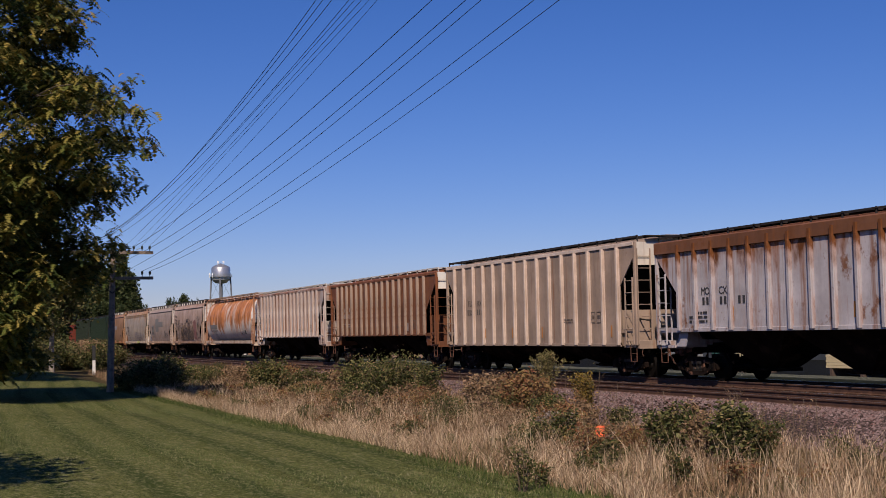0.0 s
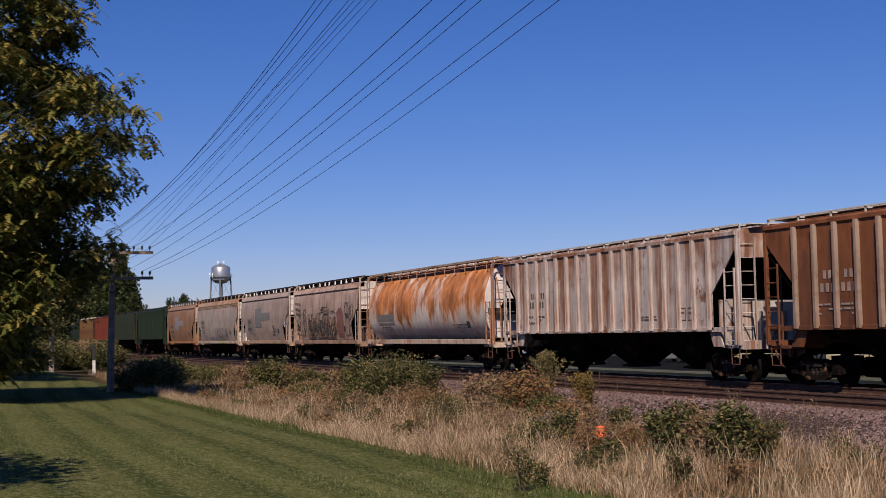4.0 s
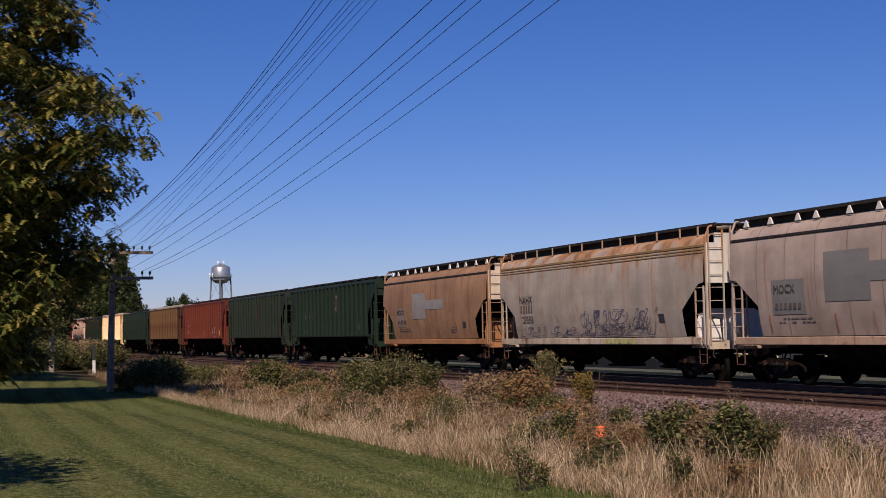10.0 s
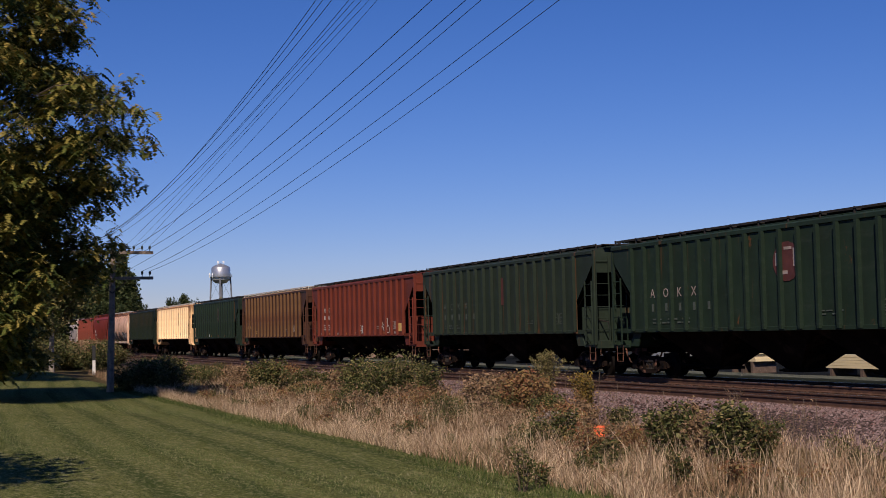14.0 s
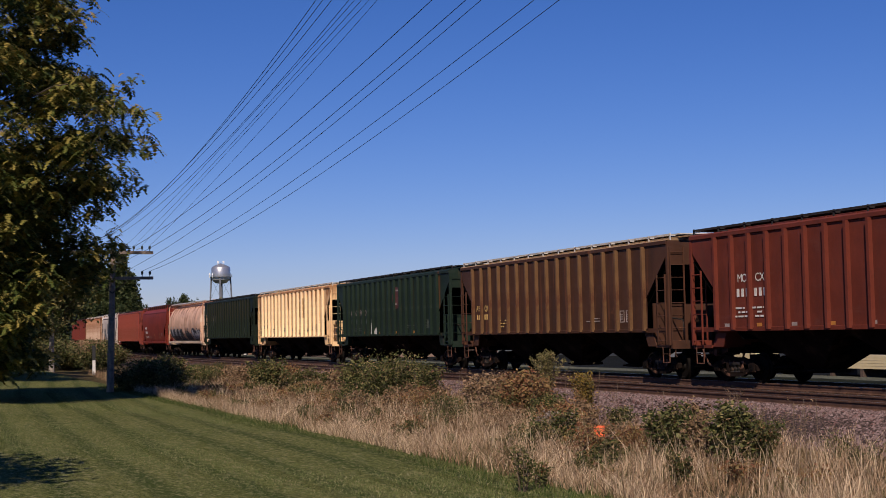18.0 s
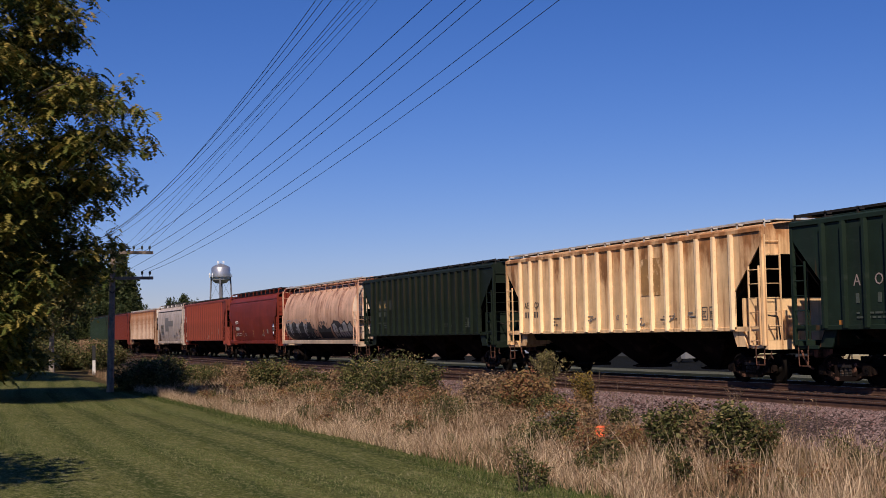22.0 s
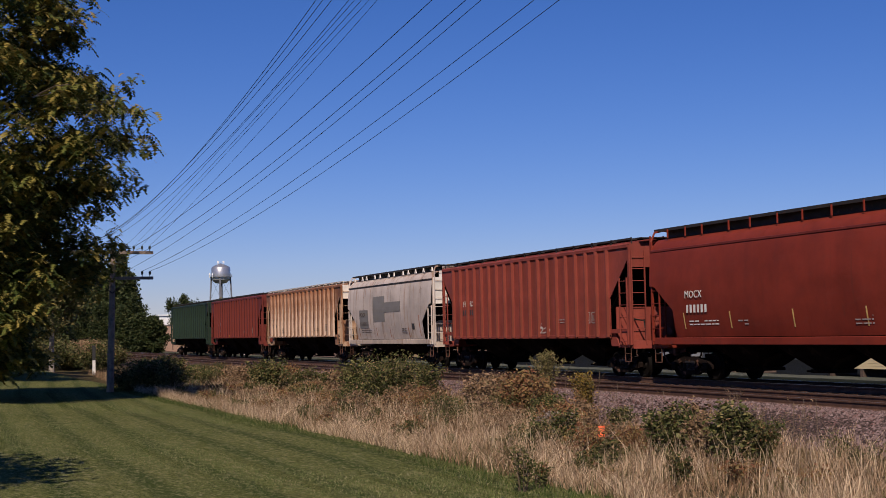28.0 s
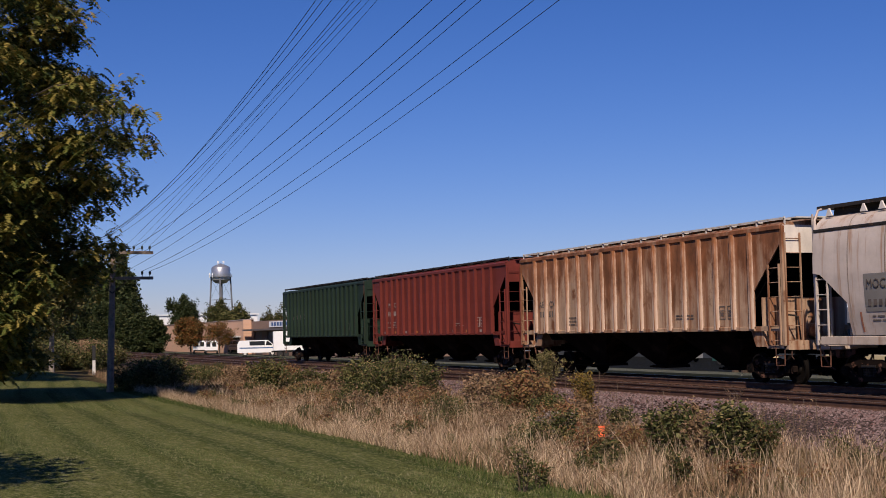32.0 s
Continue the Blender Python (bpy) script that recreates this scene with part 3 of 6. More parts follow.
def smooth(car, sp):
    """Hopper wagon with a smooth curved shell, hat seams, side sill and open cut-away corners."""
    L, kind = sp["L"], sp.get("kind", "shell")
    e = L / 2 - 0.7
    mp = sp["paint"]
    lv = smooth_levels(kind)
    ztop = lv[-1][0]
    eb = e - 0.55 if kind == "barrel" else e

    def reach(z):
        if kind == "barrel":
            return eb
        return e if z >= 3.0 else e - 1.3 if z <= 2.2 else e - 0.3 - 1.0 * (2.95 - z) / 0.75
    zs = [p[0] for p in lv]
    ring = [(-y, z) for z, y in lv] + [(y, z) for z, y in reversed(lv)]
    nx = 15
    vs, fs = [], []
    for i in range(nx):
        f = -1 + 2 * i / (nx - 1)
        vs += [(f * reach(z), y, z) for y, z in ring]
    m = len(ring)
    for i in range(nx - 1):
        fs += [(i * m + j, i * m + (j + 1) % m, (i + 1) * m + (j + 1) % m, (i + 1) * m + j) for j in range(m)]
    if kind == "barrel":
        fs += [tuple(range(m)), tuple(reversed(range((nx - 1) * m, nx * m)))]
    shell = Geo().add(vs, fs).mesh("shell", True)
    part("shell", shell, mp, car, sp.get("shell_label", ""))
    # upright weld seams that follow the curve
    for i in range(1, sp.get("seams", 8)):
        x = -eb + 2 * eb * i / sp.get("seams", 8)
        if abs(x) > eb - 1.1:
            continue
        for s in (-1, 1):
            g = Geo()
            for (za, ya), (zb_, yb) in zip(lv, lv[1:]):
                g.add([(x - 0.02, s * (ya + 0.006), za), (x + 0.02, s * (ya + 0.006), za), (x + 0.02, s * (yb + 0.006), zb_), (x - 0.02, s * (yb + 0.006), zb_)], [(0, 1, 2, 3)])
            part("seam", g, sp.get("seam", mp), car)
    if kind != "barrel":
        for s in (-1, 1):
            part("roof_band", Geo().box(-e, e, s * 1.51 - 0.035, s * 1.51 + 0.035, 4.08, 4.16, 0.01), sp.get("band", M_STEEL), car, "dark seam under the roof")
    board_z = ztop + 0.14 + sp.get("lift", 0.0)
    top_gear(car, e, board_z, mp, sp.get("board", M_STEEL))
    rng = random.Random(int(L * 77) + sp.get("seed", 0))
    bk = shared("walk_post", lambda: Geo().box(-0.02, 0.02, -0.02, 0.02, -0.05, 0.24)) if sp.get("ridges") or sp.get("posts") else shared("walk_bracket", lambda: Geo().plate([(-0.13, 0), (-0.02, 0.2), (0.02, 0.2), (0.13, 0)], -0.02, 0.02))
    nb = 12
    for s in (-1, 1):
        for i in range(nb):
            x = -e + 0.5 + (2 * e - 1.0) * i / (nb - 1) + rng.uniform(-0.22, 0.22)
            zb_ = board_z - 0.235
            if kind != "barrel":
                part("walk_bracket", bk, sp.get("bracket", mp), car, m=pose(x, s * 1.31, zb_))
        if sp.get("ridges"):
            for zr in (3.9, 3.99):
                part("side_ridge", Geo().box(-e, e, s * (side_y(kind, zr) + 0.005) - 0.014, s * (side_y(kind, zr) + 0.005) + 0.014, zr, zr + 0.03), sp.get("band", M_STEEL), car, "thin ridge under the roof")
        part("walk_edge", Geo().box(-e - 0.2, e + 0.2, s * 1.23 - 0.02, s * 1.23 + 0.02, board_z - 0.03, board_z + 0.06), sp.get("board", M_STEEL), car)
        if kind == "barrel":
            for i in range(13):
                x = -eb + 0.4 + (2 * eb - 0.8) * i / 12
                part("walk_strut", shared(("walk_strut", s), lambda: Geo().path([(0, s * 1.17, 4.16), (0, s * 1.3, 4.3), (0, s * 1.29, 4.52), (0, s * 1.1, 4.67)], 0.02, 5)), sp.get("ladder", mp), car, m=pose(x, 0, 0))
            continue
        part("hatch_coaming", Geo().box(-e + 0.2, e - 0.2, s * 0.98 - 0.03, s * 0.98 + 0.03, ztop - 0.12, board_z - 0.004), M_STEEL, car, "dark coaming under the roof walk")
    for s in (-1, 1):
        part("side_sill", Geo().box(-e + 0.25, e - 0.25, s * 1.56 - 0.05, s * 1.56 + 0.05, 1.12, 1.34, 0.015), sp.get("sill", mp), car)
        w = 1.3
        if kind != "barrel":
            part("end_sheet", Geo().box(s * (e + 0.03) - 0.02, s * (e + 0.03) + 0.02, -1.5, 1.5, 2.98, 4.2).box(s * (e + 0.03) - 0.02, s * (e + 0.03) + 0.02, -1.2, 1.2, 4.2, 4.5), sp.get("end", mp), car)
        sl = [(s * e, 3.0), (s * (e - 2.2), 1.3), (s * (e - 2.25), 1.3), (s * (e - 0.05), 3.0)]
        xc = s * (e - 1.02)
        bulk = [(-1.2, 1.12), (1.2, 1.12), (1.26, 1.4), (1.22, 1.85), (1.1, 2.08), (0.85, 2.22), (-0.85, 2.22), (-1.1, 2.08), (-1.22, 1.85), (-1.26, 1.4)]
        if kind != "barrel":
            pm = sp.get("plate", sp.get("sill", mp))
            part("cross_sheet", Geo().prism(bulk, xc - 0.03, xc + 0.03), pm, car, "upright sheet across the wagon under its sloping end")
            part("sheet_rib", Geo().box(min(xc, xc + s * 0.11), max(xc, xc + s * 0.11), -0.035, 0.035, 1.12, 2.15), pm, car)
        part("slope_sheet", Geo().plate(sl if s > 0 else sl[::-1], -(0.9 if kind == "barrel" else 1.38), 0.9 if kind == "barrel" else 1.38), M_BLACK, car, "sloping end sheet coloured black for the shade behind the cut-away")
        for t in (-1, 1):
            post = Geo().box(s * e - 0.032, s * e + 0.032, t * 1.5 - 0.032, t * 1.5 + 0.032, 1.1, board_z - 0.35)
            post.path([(s * e, t * 1.5, board_z - 0.36), (s * e, t * 1.36, board_z - 0.05), (s * e, t * 1.1, board_z)], 0.032, 6)
            part("corner_post", post, sp.get("ladder", mp), car)
            part("side_ladder", shared("side_ladder_low", lambda: ladder_geo(1.12, 2.9, 0.45)), sp.get("ladder", mp), car, m=pose(s * (e - 0.3) - 0.22, t * 1.57, 0))
            part("end_ladder", shared(("end_ladder", round(board_z, 2)), lambda: ladder_geo(1.12, board_z - 0.15, 0.5)), sp.get("ladder", mp), car,
                 m=pose(s * (e + 0.11), t * 1.22 - 0.25, 0, 0, 0, 90))
        if kind == "barrel":
            disc = [(y, z) for y, z in ring]
            part("end_disc", Geo().prism([(y * 0.985, 1.39 + (z - 1.36) * 0.985) for y, z in disc], s * (eb + 0.004), s * (eb + 0.02)), sp.get("end", mp), car, "white flat end")
            # dark bar added in place of the shaded notch in the barrel's end
            part("end_notch_bar", Geo().box(s * (eb + 0.15) - 0.12, s * (eb + 0.15) + 0.12, -1.45, 1.45, 2.35, 2.62), M_STEEL, car, "dark bar standing in for the shaded notch in the end")
            for t in (-1, 1):
                part("end_brace", Geo().path([(s * e, t * 1.1, 1.1), (s * (e - 0.05), t * 1.1, 2.7), (s * (e - 0.4), t * 1.1, 3.9)], 0.035, 5), sp.get("ladder", mp), car)
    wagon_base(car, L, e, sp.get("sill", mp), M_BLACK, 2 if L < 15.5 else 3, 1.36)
    return e


def side_y(kind, z):
    if kind == "ribbed":
        return 1.565
    lv = smooth_levels(kind)
    for (a, ya), (b, yb) in zip(lv, lv[1:]):
        if a <= z <= b:
            return ya + (yb - ya) * (z - a) / (b - a)
    return lv[-1][1]


def patch(car, kind, x0, x1, z0, z1, mat, name="painted_patch", label="", lift=0.012):
    """A painted or stuck-on rectangle that follows the near side."""
    g = Geo()
    n = 1 if kind == "ribbed" else max(1, int((z1 - z0) / 0.2))
    for i in range(n):
        za, zb = z0 + (z1 - z0) * i / n, z0 + (z1 - z0) * (i + 1) / n
        g.add([(x0, -side_y(kind, za) - lift, za), (x1, -side_y(kind, za) - lift, za), (x1, -side_y(kind, zb) - lift, zb), (x0, -side_y(kind, zb) - lift, zb)], [(0, 1, 2, 3)])
    return part(name, g, mat, car, label)


def bars(car, kind, x, z, w, rows, mat, h=0.06, gap=0.11, seed=1, fill=0.8, name="stencil_line"):
    """Lines of lettering too small to read."""
    rng = random.Random(seed)
    g = Geo()
    for r in range(rows):
        zz = z - r * gap
        yy = -side_y(kind, zz) - 0.014
        a = x
        while a < x + w:
            b = min(x + w, a + rng.uniform(0.1, 0.35))
            if rng.random() < fill:
                g.add([(a, yy, zz), (b, yy, zz), (b, yy, zz + h), (a, yy, zz + h)], [(0, 1, 2, 3)])
            a = b + 0.05
    if g.v:
        part(name, g, mat, car)["kind"] = "stuff"


def digits(car, kind, x, z, count, size, mat, step=0.0, name="number_bar"):
    """A worn number as plain upright bars, one to a digit."""
    for i in range(count):
        a = x + i * (step or size * 0.85)
        yy = -side_y(kind, z + size * 0.5) - 0.014
        part(name, Geo().add([(a, yy, z), (a + size * 0.5, yy, z), (a + size * 0.5, yy, z + size), (a, yy, z + size)], [(0, 1, 2, 3)]), mat, car)


def mark(car, kind, text, x, z, size, mat):
    """Reporting letters in one line."""
    part("letters", letters(text, size), mat, car, m=pose(x, -side_y(kind, z + size * 0.3) - 0.03, z))


def panel_marks(car, sp, e, first, groups, z, size, mat):
    """Characters set panel by panel between the side posts; # stands for a plain bar."""
    n, k = sp.get("n", 17), 1.0 if sp.get("zb", 1.58) < 1.2 else 1.35
    step = (2 * e - 2 * k - 0.1) / (n - 1)
    for q, text in enumerate(groups):
        mid = -e + k + 0.05 + step * (first + q + 0.5)
        w = size * 0.66
        for i, ch in enumerate(text):
            x = mid + (i - (len(text) - 1) / 2) * w
            if ch == "#":
                part("number_bar", Geo().box(x - size * 0.17, x + size * 0.17, -1.572, -1.563, z, z + size * 0.68), mat, car)
            else:
                me = letters(ch, size, 0.002)
                wide = max(v.co.x for v in me.vertices) + min(v.co.x for v in me.vertices)
                part("letter", me, mat, car, m=pose(x - wide / 2, -1.57, z))


def squiggles(car, kind, x0, x1, z0, z1, mat, count=14, width=0.05, seed=3, name="graffiti", label="looping spray-paint strokes"):
    """Loose spray-paint loops that follow the side."""
    rng = random.Random(seed)
    g = Geo()
    for _ in range(count):
        cx, cz = rng.uniform(x0, x1), rng.uniform(z0, z1)
        hgt = rng.uniform(0.35, 0.9) * (z1 - z0)
        wid = rng.uniform(0.15, 0.4)
        ph, turn_ = rng.uniform(0, 6), rng.uniform(2.5, 7.5)
        pts = []
        steps = 16
        for i in range(steps):
            u = i / (steps - 1)
            a = ph + turn_ * u
            px = cx + wid * math.cos(a) + 0.3 * u
            pz = min(max(cz + 0.5 * hgt * math.sin(a * 1.0 + 0.4), z0), z1)
            pts.append((px, pz))
        w = width * rng.uniform(0.6, 1.3)
        for (a, b), (c, d) in zip(pts, pts[1:]):
            dx, dz = c - a, d - b
            ln = math.hypot(dx, dz) or 1
            nx, nz = -dz / ln * w / 2, dx / ln * w / 2
            vs = [(a + nx, b + nz), (a - nx, b - nz), (c - nx, d - nz), (c + nx, d + nz)]
            g.add([(px, -side_y(kind, min(max(pz, 1.4), 4.4)) - 0.016 - 0.0006 * _, pz) for px, pz in vs], [(0, 1, 2, 3)])
    part(name, g, mat, car, label)["kind"] = "stuff"


def fill_shape(car, kind, outline, mat, name="graffiti", label="", lift=0.013):
    """A flat painted shape from an (x, z) outline."""
    g = Geo()
    z, top = min(p[1] for p in outline), max(p[1] for p in outline)
    while z < top:
        m = z + 0.009
        xs = sorted(a + (c - a) * (m - b) / (d - b) for (a, b), (c, d) in zip(outline, outline[1:] + outline[:1]) if (b > m) != (d > m))
        for x0, x1 in zip(xs[::2], xs[1::2]):
            g.add([(x0, -side_y(kind, z) - lift, z), (x1, -side_y(kind, z) - lift, z), (x1, -side_y(kind, z + 0.018) - lift, z + 0.018), (x0, -side_y(kind, z + 0.018) - lift, z + 0.018)], [(0, 1, 2, 3)])
        z += 0.018
    part(name, g, mat, car, label)["kind"] = "stuff"


# ---- the train: couplings at 0 s, from the first wagon to the last ----
JOINTS = [-19.3, -37.6, -55.68, -73.55, -91.3, -109.0, -123.5, -138.0, -154.4, -168.9, -186.9, -205.0, -223.8, -242.25, -260.6, -279.3, -297.6, -314.65,
          -330.2, -348.4, -362.5, -380.8, -398.95, -417.2]


def train_shift(t):
    """Metres the train has rolled by time t: steady, then slowing a little."""
    return 10.459 * t - (0.0175 * (t - 22) ** 2 if t > 22 else 0)


GREEN = (0.0145, 0.027, 0.0175)
CREAM = (0.72, 0.49, 0.27)
SPECS = [
    dict(kind="ribbed", paint=paint("grey_violet_wagon", (0.4, 0.375, 0.4), 0.5, 0.3, 0.3, seed=1, high=(3.0, 4.4, 1.0)), chord=paint("rusted_chord", (0.17, 0.075, 0.04), 0.3, 0.3, 0.4, seed=71), chord_h=0.34, roof=paint("rusted_roof_a", (0.16, 0.07, 0.04), 0.3, 0.3, 0.3, seed=2), zt=4.32, n=16,
         label="grey ribbed hopper wagon streaked with rust under a brown roof edge"),
    dict(kind="ribbed", paint=paint("warm_grey_wagon", (0.3, 0.225, 0.18), 0.3, 0.05, 0.35, seed=3), rib=paint("pale_post_paint", (0.55, 0.45, 0.39), 0.15, 0.08, 0.3, seed=4), zb=1.12, zt=4.5, n=15,
         end=paint("pale_end_paint", (0.58, 0.53, 0.47), 0.15, 0.08, 0.3, seed=5), label="dusty warm-grey hopper wagon with pale side posts"),
    dict(kind="ribbed", paint=paint("rust_brown_wagon", (0.14, 0.058, 0.032), 0.5, 0.4, 0.6, rust=(0.2, 0.072, 0.03), seed=6, high=(1.8, 4.6, 0.7)), rib=paint("grey_brown_post", (0.31, 0.235, 0.19), 0.6, 0.3, 0.5, seed=7), n=17,
         end=paint("white_end_paint", (0.6, 0.58, 0.55), 0.2, 0.1, 0.2, seed=8), board=M_GALV, label="rust-brown ribbed hopper wagon with greyed side posts"),
    dict(kind="ribbed", paint=paint("white_rusty_wagon", (0.47, 0.42, 0.4), 0.85, 0.3, 0.5, seed=9, high=(2.6, 4.8, 0.8)), n=17, board=M_GALV, label="off-white ribbed hopper wagon with brown rust runs"),
    dict(kind="barrel", paint=paint("white_orange_wagon", (0.57, 0.52, 0.48), 0.3, 0.1, 0.3, rust=(0.42, 0.155, 0.045), seed=10, high=(1.5, 3.0, 0.97)), seams=8, board=paint("rusty_walk", (0.34, 0.26, 0.2), 0.5, 0.4, 0.3, seed=77),
         end=paint("white_disc_paint", (0.62, 0.58, 0.58), 0.1, 0.03, 0.2, seed=60),
         sill=paint("orange_sill", (0.5, 0.4, 0.32), 0.5, 0.45, 0.4, rust=(0.3, 0.11, 0.04), seed=11), ladder=paint("orange_ladder", (0.3, 0.16, 0.1), 0.3, 0.3, 0.3, seed=12),
         label="white barrel-sided hopper wagon, its upper half orange with rust"),
    dict(kind="shell", paint=paint("pinkish_grey_wagon", (0.41, 0.3, 0.245), 0.4, 0.12, 0.4, seed=13, high=(3.9, 5.0, 0.6)), seams=9, seam=paint("rusty_seam", (0.24, 0.14, 0.09), 0.5, 0.4, 0.3, seed=72), sill=paint("rusty_sill", (0.34, 0.22, 0.16), 0.4, 0.35, 0.4, seed=14),
         end=paint("pale_pink_end", (0.6, 0.55, 0.52), 0.1, 0.05, 0.2, seed=15), label="grey smooth-sided hopper wagon covered in dark graffiti"),
    dict(kind="shell", paint=paint("light_grey_wagon", (0.35, 0.272, 0.232), 0.24, 0.05, 0.22, seed=16), seams=10, seam=paint("grey_seam", (0.25, 0.19, 0.165), 0.3, 0.2, 0.3, seed=73), sill=paint("tan_sill", (0.4, 0.27, 0.19), 0.3, 0.25, 0.3, seed=17),
         end=paint("pale_pink_end_b", (0.6, 0.55, 0.52), 0.1, 0.05, 0.2, seed=18), label="pale grey smooth-sided hopper wagon with grey painted-out squares"),
    dict(kind="shell", paint=paint("beige_wagon", (0.37, 0.315, 0.27), 0.3, 0.08, 0.25, rust=(0.32, 0.15, 0.06), seed=19, high=(3.2, 4.6, 0.85)), seams=11, ridges=True, plate=paint("white_plate", (0.66, 0.62, 0.6), 0.1, 0.05, 0.2, seed=75), sill=paint("pale_rust_sill", (0.45, 0.36, 0.28), 0.4, 0.3, 0.3, seed=20), band=paint("ochre_band", (0.28, 0.18, 0.08), 0.3, 0.2, 0.3, seed=21),
         end=paint("pale_end_c", (0.6, 0.57, 0.53), 0.1, 0.05, 0.2, seed=22), label="pale beige smooth-sided hopper wagon, graffiti along its foot"),
    dict(kind="shell", paint=paint("tan_orange_wagon", (0.3, 0.172, 0.1), 0.42, 0.08, 0.35, seed=23), seams=9, sill=paint("orange_brown_sill", (0.36, 0.17, 0.08), 0.3, 0.2, 0.3, seed=24),
         end=paint("pale_tan_end", (0.6, 0.5, 0.42), 0.1, 0.05, 0.2, seed=25), label="tan smooth-sided hopper wagon with a pale blue-grey patch"),
    dict(kind="ribbed", paint=paint("green_wagon_a", GREEN, 0.05, 0.02, 0.4, seed=26), n=18, label="dark green ribbed hopper wagon with a red and white emblem", emblem=True, text="AOKX"),
    dict(kind="ribbed", paint=paint("green_wagon_b", (0.02, 0.03, 0.021), 0.2, 0.04, 0.4, seed=27), n=18, label="faded dark green ribbed hopper wagon with worn lettering", text="AOKX"),
    dict(kind="ribbed", paint=paint("red_wagon_a", (0.12, 0.027, 0.017), 0.2, 0.05, 0.4, rust=(0.09, 0.03, 0.02), seed=28), n=18, label="oxide-red ribbed hopper wagon with orange reflectors"),
    dict(kind="ribbed", paint=paint("dark_brown_wagon", (0.06, 0.027, 0.017), 0.3, 0.15, 0.4, rust=(0.16, 0.06, 0.03), seed=29), rib=paint("ochre_post", (0.14, 0.075, 0.035), 0.6, 0.3, 0.5, rust=(0.11, 0.045, 0.025), seed=30), n=17,
         board=M_GALV, roof=paint("ochre_roof", (0.26, 0.17, 0.09), 0.4, 0.3, 0.4, seed=31), label="dark brown ribbed hopper wagon with ochre side posts", text="AEQX"),
    dict(kind="ribbed", paint=paint("green_wagon_c", (0.012, 0.023, 0.016), 0.12, 0.02, 0.4, seed=32), n=18, label="dark green ribbed hopper wagon with emblem and white graffiti", emblem=True, text="AOKX"),
    dict(kind="ribbed", paint=paint("cream_wagon", CREAM, 0.55, 0.12, 0.3, rust=(0.3, 0.125, 0.045), seed=33, high=(2.7, 4.6, 0.9)), n=17, zt=4.42, board=M_GALV, rib=paint("cream_post", (0.85, 0.63, 0.39), 0.4, 0.12, 0.25, seed=34),
         label="cream-yellow ribbed hopper wagon with rust stains", text="AEQX"),
    dict(kind="ribbed", paint=paint("green_wagon_d", (0.0095, 0.016, 0.0105), 0.12, 0.05, 0.45, rust=(0.05, 0.03, 0.02), seed=35), n=18, label="grimy dark green ribbed hopper wagon with patched lettering"),
    dict(kind="barrel", paint=paint("salmon_wagon", (0.62, 0.39, 0.275), 0.34, 0.1, 0.4, rust=(0.22, 0.085, 0.045), seed=36, high=(2.9, 5.2, 0.85)), board=M_GALV, seams=7, seam=paint("brown_seam", (0.3, 0.16, 0.1), 0.5, 0.3, 0.3, seed=76), end=paint("salmon_disc", (0.6, 0.47, 0.37), 0.1, 0.03, 0.2, seed=61), sill=paint("salmon_sill", (0.52, 0.4, 0.3), 0.3, 0.2, 0.4, seed=37),
         label="salmon barrel-sided hopper wagon with black and silver graffiti"),
    dict(kind="shell", paint=paint("red_shell_wagon", (0.17, 0.026, 0.015), 0.12, 0.02, 0.25, rust=(0.1, 0.03, 0.02), seed=38), seams=7, band=paint("red_band", (0.14, 0.025, 0.02), 0.1, 0.05, 0.2, seed=39),
         lift=0.05, posts=True, label="bright oxide-red smooth-sided hopper wagon"),
    dict(kind="ribbed", paint=paint("red_wagon_b", (0.22, 0.048, 0.035), 0.35, 0.08, 0.4, rust=(0.13, 0.042, 0.026), seed=40), zb=1.4, zt=4.45, n=19, label="faded red ribbed hopper wagon with chalky lettering", text="FURX"),
    dict(kind="shell", paint=paint("white_grey_wagon", (0.46, 0.4, 0.365), 0.35, 0.04, 0.14, rust=(0.3, 0.15, 0.07), seed=41, high=(3.9, 5.2, 0.6)), seams=9, seam=paint("grey_seam_b", (0.3, 0.25, 0.22), 0.4, 0.2, 0.3, seed=74), sill=paint("pale_tan_sill", (0.46, 0.38, 0.32), 0.3, 0.2, 0.3, seed=42),
         end=paint("white_end_b", (0.62, 0.6, 0.58), 0.1, 0.05, 0.2, seed=43), label="light grey smooth-sided hopper wagon with grey painted-out squares"),
    dict(kind="ribbed", paint=paint("rust_white_wagon", (0.4, 0.275, 0.19), 0.8, 0.36, 0.5, rust=(0.18, 0.068, 0.03), seed=44, high=(1.6, 4.1, 0.9)), rib=paint("pale_rust_post", (0.54, 0.42, 0.34), 0.8, 0.3, 0.3, seed=45, high=(1.8, 4.3, 0.9)), n=17, board=M_GALV,
         end=paint("white_end_c", (0.6, 0.55, 0.5), 0.15, 0.05, 0.2, seed=46), label="buff ribbed hopper wagon browned by rust", text="AEQX"),
    dict(kind="ribbed", paint=paint("red_wagon_c", (0.135, 0.028, 0.022), 0.12, 0.03, 0.35, rust=(0.08, 0.025, 0.02), seed=47), n=18, label="deep red ribbed hopper wagon with pale letters"),
    dict(kind="ribbed", paint=paint("green_wagon_e", (0.016, 0.03, 0.021), 0.08, 0.02, 0.35, seed=48), n=18, label="dark green ribbed hopper wagon at the tail of the train", text="AOKX"),
]


PALE_BRACKET = paint("pale_bracket", (0.6, 0.56, 0.52), 0.1, 0.05, 0.2, seed=70)
for _i in (5, 6, 8, 19):
    SPECS[_i]["bracket"] = PALE_BRACKET


